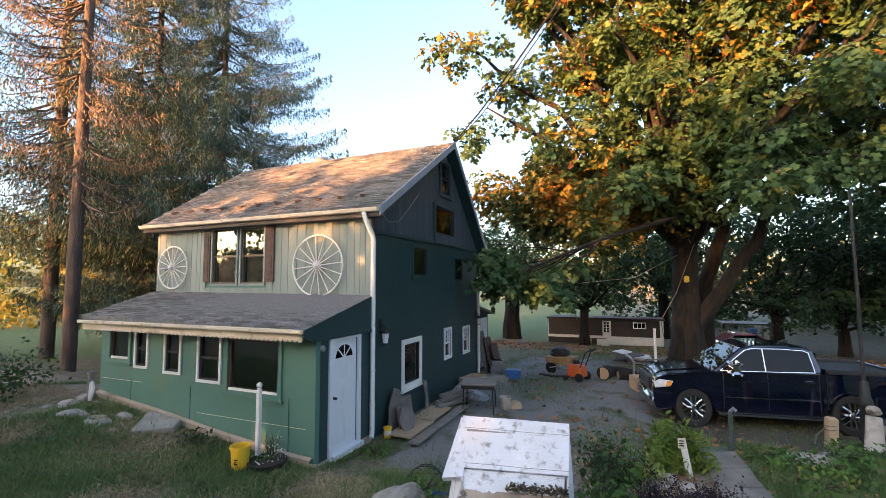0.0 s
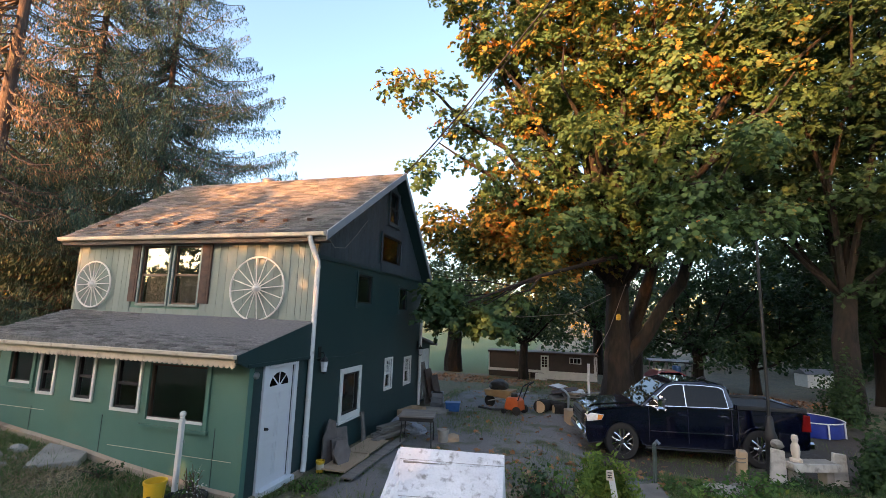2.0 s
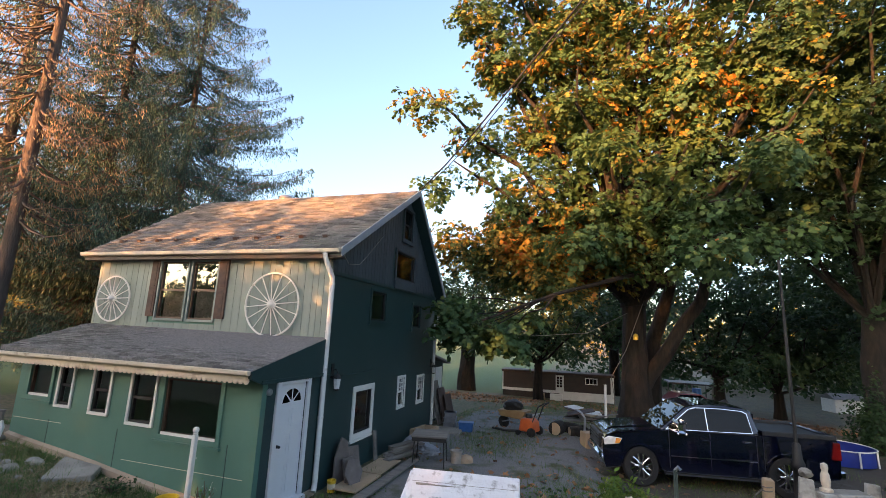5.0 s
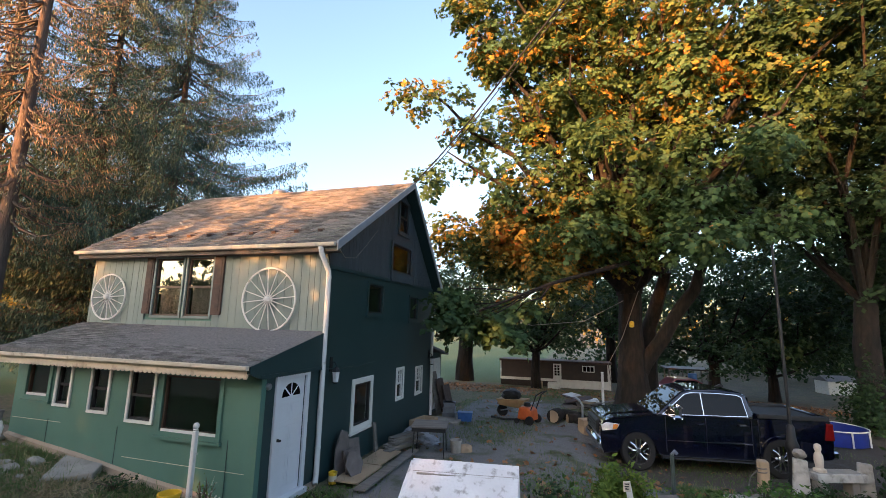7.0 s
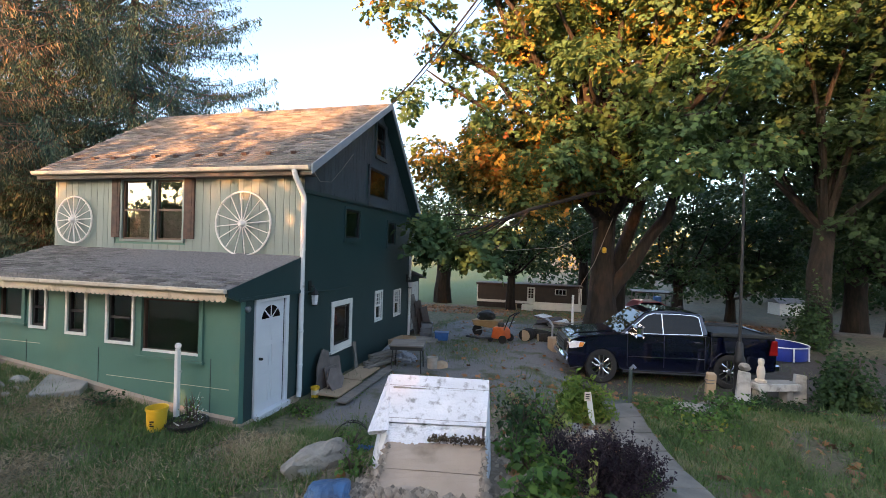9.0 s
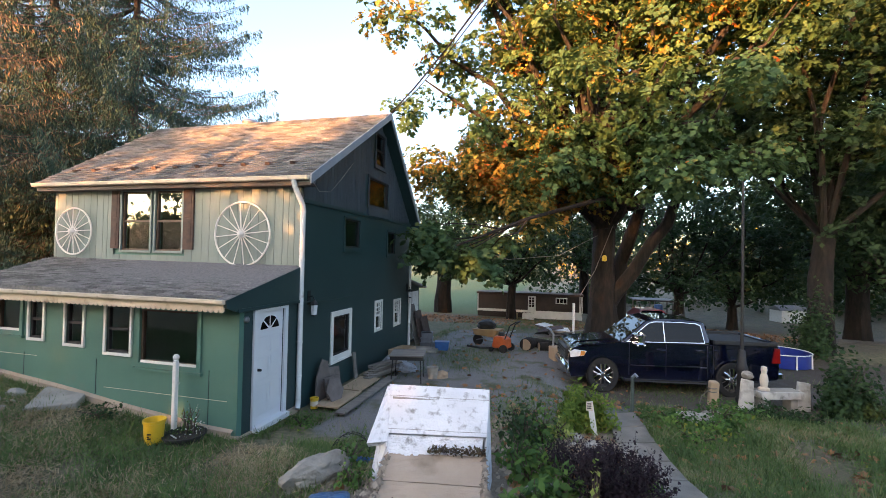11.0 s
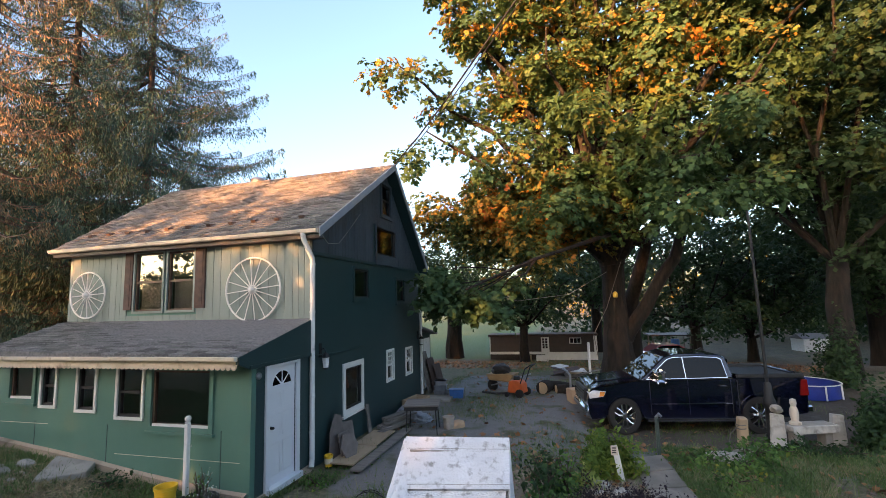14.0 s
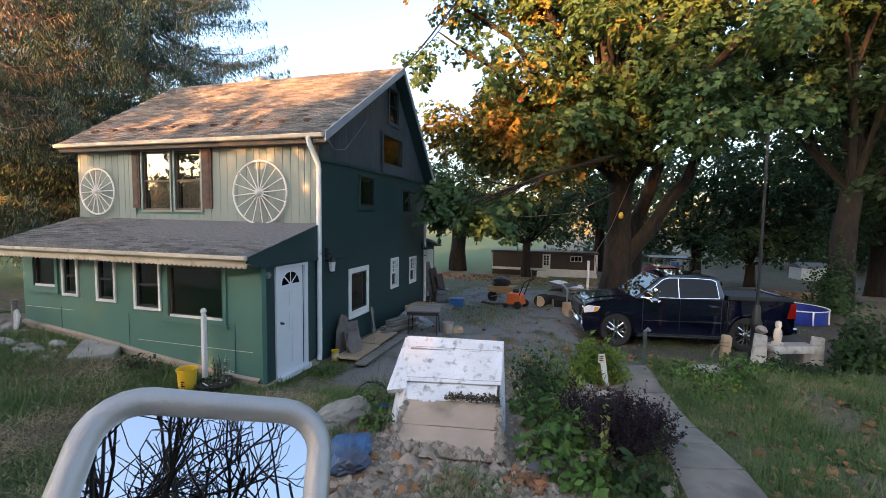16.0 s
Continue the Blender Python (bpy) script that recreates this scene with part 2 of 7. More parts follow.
class Geo:
    """Collects the pieces of one mesh."""

    def __init__(self):
        self.v, self.f, self.n = [], [], 0

    def add(self, verts, faces):
        self.f += [tuple(i + self.n for i in f) for f in faces]
        self.v += [tuple(p) for p in verts]
        self.n += len(verts)
        return self

    def box(self, x0, x1, y0, y1, z0, z1, m=None, c=0.0):
        """A box; c chamfers its long edges."""
        if c <= 0:
            v = [(x, y, z) for x in (x0, x1) for y in (y0, y1) for z in (z0, z1)]
            f = [(0, 1, 3, 2), (4, 6, 7, 5), (0, 4, 5, 1), (2, 3, 7, 6), (0, 2, 6, 4), (1, 5, 7, 3)]
        else:
            bm = bmesh.new()
            bmesh.ops.create_cube(bm, size=1)
            for q in bm.verts:
                q.co = Vector(((x0 + x1) / 2 + q.co.x * (x1 - x0), (y0 + y1) / 2 + q.co.y * (y1 - y0), (z0 + z1) / 2 + q.co.z * (z1 - z0)))
            bmesh.ops.bevel(bm, geom=bm.edges[:], offset=min(c, 0.45 * min(abs(x1 - x0), abs(y1 - y0), abs(z1 - z0))), segments=1, affect="EDGES")
            bm.verts.index_update()
            v, f = [tuple(q.co) for q in bm.verts], [[q.index for q in face.verts] for face in bm.faces]
            bm.free()
        if m is not None:
            v = [m @ Vector(p) for p in v]
        return self.add(v, f)

    def tube(self, pts, radii, n=8, caps=True, m=None):
        """A tapered tube along points."""
        pts = [Vector(p) for p in pts]
        if isinstance(radii, (int, float)):
            radii = [radii] * len(pts)
        rings, side = [], None
        for i, p in enumerate(pts):
            d = (pts[min(i + 1, len(pts) - 1)] - pts[max(i - 1, 0)]).normalized()
            side = (side - d * side.dot(d)) if side is not None else d.orthogonal()
            side = side.normalized() if side.length > 1e-6 else d.orthogonal().normalized()
            up = d.cross(side)
            rings.append([p + (side * math.cos(a) + up * math.sin(a)) * radii[i] for a in (2 * math.pi * k / n for k in range(n))])
        v = [q for r in rings for q in r]
        f = [(i * n + k, i * n + (k + 1) % n, (i + 1) * n + (k + 1) % n, (i + 1) * n + k) for i in range(len(pts) - 1) for k in range(n)]
        if caps:
            f += [tuple(range(n))[::-1], tuple((len(pts) - 1) * n + k for k in range(n))]
        if m is not None:
            v = [m @ q for q in v]
        return self.add(v, f)

    def lathe(self, prof, n=20, m=None, caps=True):
        """Turns (radius, z) pairs round the z axis."""
        v = [(r * math.cos(a), r * math.sin(a), z) for r, z in prof for a in (2 * math.pi * k / n for k in range(n))]
        f = [(i * n + k, i * n + (k + 1) % n, (i + 1) * n + (k + 1) % n, (i + 1) * n + k) for i in range(len(prof) - 1) for k in range(n)]
        if caps:
            f += [tuple(range(n))[::-1], tuple((len(prof) - 1) * n + k for k in range(n))]
        if m is not None:
            v = [m @ Vector(q) for q in v]
        return self.add(v, f)

    def prism(self, poly, axis, a, b, m=None):
        """A polygon of two coordinates, drawn out along an axis from a to b."""
        def put(p, d):
            return {"x": (d, p[0], p[1]), "y": (p[0], d, p[1]), "z": (p[0], p[1], d)}[axis]
        n = len(poly)
        v = [put(p, a) for p in poly] + [put(p, b) for p in poly]
        if m is not None:
            v = [m @ Vector(q) for q in v]
        return self.add(v, [tuple(range(n))[::-1], tuple(range(n, 2 * n))] + [(k, (k + 1) % n, n + (k + 1) % n, n + k) for k in range(n)])

    def mesh(self, name, smooth=False):
        me = bpy.data.meshes.new(name)
        me.from_pydata(self.v, [], self.f)
        bm = bmesh.new()
        bm.from_mesh(me)
        bmesh.ops.recalc_face_normals(bm, faces=bm.faces[:])
        bm.to_mesh(me)
        bm.free()
        if smooth:
            me.shade_smooth()
            me.set_sharp_from_angle(angle=radians(40))
        return me


def part(name, geo, material, parent=None, label="", smooth=False, bevel=0.0):
    """Links a Geo as one mesh object under a thing or a part."""
    me = geo.mesh(name, smooth)
    me.materials.append(material)
    ob = new(name, me)
    ob.parent = parent
    if label:
        ob["label"] = label
    if bevel:
        b = ob.modifiers.new("bevel", "BEVEL")
        b.width, b.segments, b.limit_method = bevel, 2, "ANGLE"
    return ob


def thing(name, geo, material, label, category, smooth=False, bevel=0.0, group="", kind=""):
    return tagged(part(name, geo, material, None, "", smooth, bevel), label, category, group, kind)


def np_mesh(name, verts, faces, material, per=3):
    """A large mesh from arrays; faces all with the same number of corners."""
    me = bpy.data.meshes.new(name)
    verts, faces = np.asarray(verts, np.float32), np.asarray(faces, np.int32)
    me.vertices.add(len(verts))
    me.vertices.foreach_set("co", verts.ravel())
    me.loops.add(faces.size)
    me.loops.foreach_set("vertex_index", faces.ravel())
    me.polygons.add(len(faces))
    me.polygons.foreach_set("loop_start", np.arange(0, faces.size, per, dtype=np.int32))
    me.polygons.foreach_set("loop_total", np.full(len(faces), per, np.int32))
    me.update(calc_edges=True)
    me.validate()
    me.materials.append(material)
    return me


RNG = np.random.default_rng(7)


def leaf_cloud(centres, normals, size, shape="maple", spread=0.9, rng=RNG):
    """Leaves at centres, each turned at random about its rough normal. Returns verts and faces (triangles)."""
    n = len(centres)
    nr = normals + rng.normal(0, spread, (n, 3))
    nr /= np.linalg.norm(nr, axis=1, keepdims=True) + 1e-9
    t = rng.normal(0, 1, (n, 3))
    t -= nr * (t * nr).sum(1, keepdims=True)
    t /= np.linalg.norm(t, axis=1, keepdims=True) + 1e-9
    b = np.cross(nr, t)
    if shape == "maple":
        out = np.array([(0, -0.5, 0), (0.56, -0.3, -0.1), (0.24, 0.0, 0.02), (0.52, 0.34, -0.12), (0, 0.68, -0.1), (-0.52, 0.34, -0.12), (-0.24, 0.0, 0.02), (-0.56, -0.3, -0.1)])
        tri = np.array([(0, 1, 2), (0, 2, 6), (2, 3, 4), (2, 4, 6), (4, 5, 6), (0, 6, 7)])
    elif shape == "spray":
        out = np.array([(-0.10, 0.5, 0), (0.10, 0.5, 0), (0.16, 0, 0.04), (0.0, -0.6, -0.04), (-0.16, 0, -0.04)])
        tri = np.array([(0, 4, 2), (0, 2, 1), (4, 3, 2)])
    elif shape == "blade":
        out = np.array([(-0.06, 0, 0), (0.06, 0, 0), (0.0, 1.0, 0.25)])
        tri = np.array([(0, 1, 2)])
    else:
        out = np.array([(0, -0.5, 0), (0.3, 0, -0.06), (0, 0.5, 0), (-0.3, 0, -0.06)])
        tri = np.array([(0, 1, 2), (0, 2, 3)])
    s = (size * rng.uniform(0.5, 1.4, n))[:, None, None]
    v = centres[:, None] + s * (out[None, :, 0:1] * t[:, None] + out[None, :, 1:2] * b[:, None] + out[None, :, 2:3] * nr[:, None])
    f = tri[None] + (np.arange(n) * len(out))[:, None, None]
    return v.reshape(-1, 3), f.reshape(-1, 3)


def shell_points(clumps, total, rng=RNG, inner=0.45):
    """Points in and on clumps (x, y, z, rx, ry, rz), thicker towards their skin, with outward normals."""
    c = np.array(clumps, float)
    w = (c[:, 3] * c[:, 4] * c[:, 5]) ** (2 / 3)
    k = rng.choice(len(c), total, p=w / w.sum())
    d = rng.normal(0, 1, (total, 3))
    d /= np.linalg.norm(d, axis=1, keepdims=True)
    r = rng.uniform(inner, 1.0, (total, 1)) ** 0.6 * (1 + 0.18 * rng.normal(0, 1, (total, 1)))
    return c[k, :3] + d * r * c[k, 3:6], d


def spray_points(clumps, total, rng=RNG, per=16, radius=0.42):
    """Leaves in flat drooping fans on the skin of the clumps, layered like shelves with gaps between."""
    k = max(1, total // per)
    c, d = shell_points(clumps, k, rng, 0.35)
    out = d * np.array((1, 1, 0.35)) + rng.normal(0, 0.25, (k, 3))
    out[:, 2] = -0.25 + 0.2 * rng.normal(0, 1, k)
    out /= np.linalg.norm(out, axis=1, keepdims=True)
    side = np.stack([-out[:, 1], out[:, 0], np.zeros(k)], -1)
    side /= np.linalg.norm(side, axis=1, keepdims=True) + 1e-9
    up = np.cross(out, side) * np.sign(np.cross(out, side)[:, 2:3])
    u = rng.uniform(-0.2, 1.0, (k, per, 1)) * radius * 1.5
    w = rng.normal(0, 0.5, (k, per, 1)) * radius * (1.15 - 0.45 * u / radius)
    p = c[:, None] + u * out[:, None] + w * side[:, None] + up[:, None] * (-0.35 * (u * u + w * w) / radius + 0.05 * rng.normal(0, 1, (k, per, 1)))
    n = up[:, None] + 0.7 * out[:, None] * (u / radius) + 0.0 * w
    return p.reshape(-1, 3), n.reshape(-1, 3)


def tree_thing(name, label, base, trunk_paths, leaf_sets, bark_m=None, group="trees"):
    """trunk_paths: [(points, radii)], leaf_sets: [(clumps, count, size, material, shape)]; all in world metres."""
    e = empty(name, label, "tree", Matrix.Translation(base), group)
    inv = Vector(base)
    g = Geo()
    for pts, radii in trunk_paths:
        pts = [Vector(p) - inv for p in pts]
        if radii[0] < 0.3:
            g.tube(pts, radii, 7)
            continue
        # thick stems: many rings with ridged, knotty bark
        fine_p, fine_r = [], []
        for k in range(len(pts) - 1):
            for j in range(8):
                fine_p.append(pts[k].lerp(pts[k + 1], j / 8))
                fine_r.append(radii[k] + (radii[k + 1] - radii[k]) * j / 8)
        fine_p.append(pts[-1])
        fine_r.append(radii[-1])
        fine_p = [p + Vector((noise.noise(p * 0.55), noise.noise(p * 0.55 + Vector((7, 0, 0))), 0)) * 0.22 for p in fine_p]
        stem = Geo().tube(fine_p, fine_r, 26)
        for k, v in enumerate(stem.v):
            v = Vector(v)
            c = min(fine_p, key=lambda q: (q - v).length_squared)
            d = v - c
            a = math.atan2(d.y, d.x)
            amt = 0.16 * noise.noise(Vector((math.cos(a) * 1.6, math.sin(a) * 1.6, v.z * 0.5))) + 0.13 * noise.noise(Vector((math.cos(a) * 5, math.sin(a) * 5, v.z * 0.9)))
            stem.v[k] = tuple(v + d * amt)
        g.add(stem.v, stem.f)
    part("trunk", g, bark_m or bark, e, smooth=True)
    for clumps, count, size, material, shape in leaf_sets:
        c, nrm = spray_points(clumps, count)
        c = c - np.array(base)
        v, f = leaf_cloud(c, nrm, size, shape, 0.45)
        ob = new("crown", np_mesh("crown", v, f, material))
        ob.parent = e
    return e


def wobble(a, b, n, amt, rng):
    """A crooked line from a to b."""
    a, b = np.array(a, float), np.array(b, float)
    t = np.linspace(0, 1, n)[:, None]
    p = a + (b - a) * t
    j = rng.normal(0, amt, (n, 3))
    j[0] = j[-1] = 0
    return [tuple(q) for q in p + j]


# ---- ground ----
def sm(v):
    v = np.clip(v, 0, 1)
    return v * v * (3 - 2 * v)


def ground_z(x, y):
    """The lie of the land: a flat yard, rising to the west along the house front and a little towards the garden."""
    x, y = np.asarray(x, float), np.asarray(y, float)
    z = -0.22 + 0.62 * sm(-x / 7.5) * sm((3.0 - y) / 4.0)
    z = z + 0.32 * sm((-0.5 - y) / 2.5) * sm((x + 1.0) / 3.0) * sm((10 - x) / 2.0 + 0.4)
    z = z + 0.22 * sm((-0.2 - y) / 2.0) * sm((1 - x) / 3.0) - 1.0 * sm((y - 12.0) / 13.0)
    far = sm((np.hypot(x - 5, y + 8) - 30) / 40)
    z = z + 0.25 * sm((-x - 12) / 10) * (1 - far)
    z = z - 0.27 * sm((x - 4.6) / 1.6) * sm((y - 2.2) / 2.0) * sm((11.5 - y) / 2.0)
    z = z + 0.03 * np.sin(1.3 * x + 0.7 * y) * np.sin(0.9 * y - 0.5 * x)
    return z


def gz(x, y):
    return float(ground_z(x, y))


def build_ground():
    def axis(lo, hi, c, fine):
        a = [c]
        for s, end in ((1, hi), (-1, lo)):
            q, st, out = c, fine, []
            while abs(q) < abs(end):
                q += s * st
                out.append(q)
                if abs(q - c) > 16:
                    st *= 1.25
            a = a + out if s > 0 else out[::-1] + a
        return np.array(a)
    xs, ys = axis(-900, 900, 3.0, 0.16), axis(-900, 900, 1.0, 0.16)
    X, Y = np.meshgrid(xs, ys)
    Z = ground_z(X, Y)
    rng = np.random.default_rng(3)
    near = np.hypot(X - 4, Y) < 20
    Z = Z + near * rng.normal(0, 0.008, Z.shape)
    nx, ny = len(xs), len(ys)
    v = np.stack([X.ravel(), Y.ravel(), Z.ravel()], -1)
    i = np.arange(nx * ny).reshape(ny, nx)
    f = np.stack([i[:-1, :-1].ravel(), i[:-1, 1:].ravel(), i[1:, 1:].ravel(), i[1:, :-1].ravel()], -1)
    m = bpy.data.materials.new("yard")
    m.use_nodes = True
    nt, L = m.node_tree, m.node_tree.links.new
    p = nt.nodes["Principled BSDF"]
    co = nt.nodes.new("ShaderNodeTexCoord").outputs["Object"]

    def nz(sc, det=5.0):
        n = nt.nodes.new("ShaderNodeTexNoise")
        n.inputs["Scale"].default_value, n.inputs["Detail"].default_value = sc, det
        L(co, n.inputs["Vector"])
        return n.outputs["Fac"]

    def mixc(fac, a, b):
        n = nt.nodes.new("ShaderNodeMix")
        n.data_type = "RGBA"
        for sock, val in ((n.inputs["Factor"], fac), (n.inputs["A"], a), (n.inputs["B"], b)):
            if hasattr(val, "links"):
                L(val, sock)
            else:
                sock.default_value = (*val, 1)
        return n.outputs["Result"]

    def rng_(v, lo, hi):
        n = nt.nodes.new("ShaderNodeMapRange")
        n.inputs["From Min"].default_value, n.inputs["From Max"].default_value = lo, hi
        L(v, n.inputs["Value"])
        return n.outputs["Result"]

    def add(a, b):
        n = nt.nodes.new("ShaderNodeMath")
        n.operation = "ADD"
        L(a, n.inputs[0])
        L(b, n.inputs[1])
        return n.outputs[0]
    at = nt.nodes.new("ShaderNodeAttribute")
    at.attribute_name = "zone"
    sp = nt.nodes.new("ShaderNodeSeparateColor")
    L(at.outputs["Color"], sp.inputs[0])
    patches, fine, mid = nz(0.9), nz(70, 8), nz(9, 6)
    grass = mixc(rng_(mid, 0.35, 0.65), (0.075, 0.08, 0.04), (0.17, 0.15, 0.09))
    grass = mixc(rng_(patches, 0.5, 0.68), grass, (0.15, 0.12, 0.075))
    gravel = mixc(rng_(fine, 0.3, 0.7), (0.11, 0.11, 0.112), (0.25, 0.245, 0.235))
    gravel = mixc(rng_(nz(1.6), 0.52, 0.7), gravel, (0.075, 0.085, 0.035))
    dirt = mixc(rng_(mid, 0.35, 0.65), (0.15, 0.115, 0.08), (0.24, 0.19, 0.14))
    dirt = mixc(rng_(fine, 0.4, 0.8), dirt, (0.3, 0.25, 0.19))
    wob = nt.nodes.new("ShaderNodeMath")
    wob.operation = "MULTIPLY_ADD"
    wob.inputs[1].default_value, wob.inputs[2].default_value = 0.9, -0.45
    L(nz(2.2, 6), wob.inputs[0])
    col = mixc(rng_(add(sp.outputs["Red"], wob.outputs[0]), 0.35, 0.65), grass, gravel)
    col = mixc(rng_(add(sp.outputs["Green"], wob.outputs[0]), 0.35, 0.65), col, dirt)
    col = mixc(rng_(sp.outputs["Blue"], 0.3, 0.7), col, mixc(rng_(mid, 0.3, 0.7), (0.075, 0.115, 0.035), (0.11, 0.15, 0.05)))
    # shade round the truck and trees, painted as dark brown earth by zone alpha
    shade_mask = nt.nodes.new("ShaderNodeMath")
    shade_mask.operation = "ADD"
    L(at.outputs["Alpha"], shade_mask.inputs[0])
    L(wob.outputs[0], shade_mask.inputs[1])
    col = mixc(rng_(shade_mask.outputs[0], 0.3, 0.75), col, mixc(rng_(fine, 0.3, 0.75), (0.046, 0.037, 0.03), (0.1, 0.083, 0.067)))
    L(col, p.inputs["Base Color"])
    p.inputs["Roughness"].default_value = 0.95
    bp = nt.nodes.new("ShaderNodeBump")
    bp.inputs["Strength"].default_value, bp.inputs["Distance"].default_value = 0.8, 0.03
    L(fine, bp.inputs["Height"])
    L(bp.outputs[0], p.inputs["Normal"])
    me = np_mesh("ground", v, f, m, 4)
    x, y = v[:, 0], v[:, 1]
    drive = sm((y - 0.2) / 1.5) * sm((12.5 - y) / 2.0) * sm((x - 0.2) / 1.0) * sm((30 - x) / 4)
    drive = np.maximum(drive, sm((x - 0.4) / 0.8) * sm((3.0 - x) / 1.2) * sm((y + 1.6) / 1.2) * sm((9 - y) / 2))
    drive *= 1 - 0.9 * sm((x - 7.5) / 1.0) * sm((1.8 - y) / 1.0)
    drive *= 1 - 0.95 * sm((y - 8.0) / 2.0) * sm((x - 8.0) / 2.0)
    drive = np.maximum(drive, 0.9 * sm((y - 2.6) / 1.0) * sm((9.5 - y) / 2.0) * sm((x - 5) / 2) * sm((20 - x) / 3))
    bed = sm((x - 1.9) / 0.6) * sm((6.4 - x) / 0.4) * sm((1.3 - y) / 0.8)
    leafy = np.maximum(0.8 * sm((y - 14) / 2) * sm((24 - y) / 3) * sm((x + 2) / 3), 0.2 * sm((y - 12) / 3) * sm((60 - y) / 5) * sm((x - 6) / 4))
    west = 0.75 * sm((-5.5 - x) / 1.5) * sm((0.5 - y) / 1.5) * sm((y + 7) / 3)
    lawn = np.maximum(sm((y - 24) / 2) * sm((2 - x) / 3), sm((-x - 15) / 3))
    col = np.ones((len(v), 4), np.float32)
    col[:, 0], col[:, 1], col[:, 2] = drive, np.maximum(np.maximum(bed, leafy), west), lawn
    # alpha: where the soil colour is darkened for shade
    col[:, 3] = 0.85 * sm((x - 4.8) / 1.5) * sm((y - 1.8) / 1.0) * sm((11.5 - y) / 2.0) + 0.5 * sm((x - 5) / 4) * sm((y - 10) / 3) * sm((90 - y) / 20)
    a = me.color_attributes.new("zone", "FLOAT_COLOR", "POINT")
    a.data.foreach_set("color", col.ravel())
    me.shade_smooth()
    return tagged(new("ground", me), "uneven yard of grass, gravel and bare earth", "ground", kind="structure")


build_ground()

# ---- the house ----
LEFT, BACK = -6.92, 6.9            # west end and rear of the main block
PY, PL = -1.80, -6.05               # porch front and its west end
RIDGE_Y, RIDGE_Z = 3.98, 7.24
FRONT_PITCH, REAR_PITCH = 0.61, 0.99
house = empty("house", "two-storey green wooden house with shingle roof and lean-to porch", "house")


def slab_with_holes(u0, u1, w0, w1, holes, axis, d0, d1):
    """A wall in the plane of u (along) and z, from d0 to d1 thick, with rectangular openings (u0, u1, z0, z1): one connected mesh."""
    g = Geo()
    us = sorted({u0, u1, *[h[0] for h in holes], *[h[1] for h in holes]})
    zs = sorted({w0, w1, *[h[2] for h in holes], *[h[3] for h in holes]})
    nu, nz = len(us), len(zs)
    put = (lambda u, d, z: (u, d, z)) if axis == "y" else (lambda u, d, z: (d, u, z))
    v = [put(u, d, z) for d in (d0, d1) for z in zs for u in us]

    def solid(i, j):
        if not (0 <= i < nu - 1 and 0 <= j < nz - 1):
            return False
        u, z = (us[i] + us[i + 1]) / 2, (zs[j] + zs[j + 1]) / 2
        return not any(h[0] < u < h[1] and h[2] < z < h[3] for h in holes)
    n, f = nu * nz, []
    for j in range(nz - 1):
        for i in range(nu - 1):
            if not solid(i, j):
                continue
            c = j * nu + i
            a, b, d, e = c, c + 1, c + nu + 1, c + nu
            f += [(a, b, d, e), (n + a, n + e, n + d, n + b)]
            for p, q, di, dj in ((a, b, 0, -1), (b, d, 1, 0), (d, e, 0, 1), (e, a, -1, 0)):
                if not solid(i + di, j + dj):
                    f.append((p, n + p, n + q, q))
    return g.add(v, f)


# openings: (along0, along1, z0, z1)
PORCH_WIN = [(-5.70, -5.06, 1.40, 2.10), (-4.82, -4.46, 1.29, 2.02), (-3.87, -3.44, 1.24, 2.04), (-2.88, -2.31, 1.15, 2.02), (-2.08, -0.82, 1.02, 1.99)]
UP_WIN = [(-4.79, -3.95, 3.04, 4.42), (-3.80, -3.05, 3.04, 4.42)]
DOOR = (-1.39, -0.53, -0.06, 2.0)
G_LOW = [(1.42, 2.26, 0.60, 1.55), (3.93, 4.41, 0.84, 1.66), (5.48, 6.02, 0.78, 1.57)]
G_MID = [(1.91, 2.75, 3.22, 3.96), (4.75, 5.40, 3.10, 3.80)]
G_TOP = [(3.27, 4.70, 4.45, 5.25), (3.68, 4.36, 5.68, 6.62)]

part("porch_front_wall", slab_with_holes(PL, 0, -0.4, 2.26, PORCH_WIN, "y", PY, PY + 0.12), green_wall, house, "green painted porch wall of smooth panels")
part("porch_end_wall", slab_with_holes(PY + 0.12, -0.02, -0.4, 2.25, [DOOR], "x", -0.12, 0.0), shaded_wall, house, "green porch end wall, colour darkened for shade")
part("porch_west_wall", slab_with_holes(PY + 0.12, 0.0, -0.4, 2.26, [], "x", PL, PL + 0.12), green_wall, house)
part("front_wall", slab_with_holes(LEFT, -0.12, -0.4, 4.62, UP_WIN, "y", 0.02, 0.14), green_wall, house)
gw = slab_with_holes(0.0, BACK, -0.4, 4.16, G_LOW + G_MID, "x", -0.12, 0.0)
part("gable_wall", gw, shaded_wall, house, "green gable wall of smooth painted panels, colour darkened for shade")
part("rear_wall", slab_with_holes(LEFT, -0.12, -0.4, 4.2, [], "y", BACK - 0.12, BACK), shaded_wall, house)
part("west_wall", slab_with_holes(0.14, BACK - 0.12, -0.4, 4.16, [], "x", LEFT, LEFT + 0.12), shaded_wall, house)


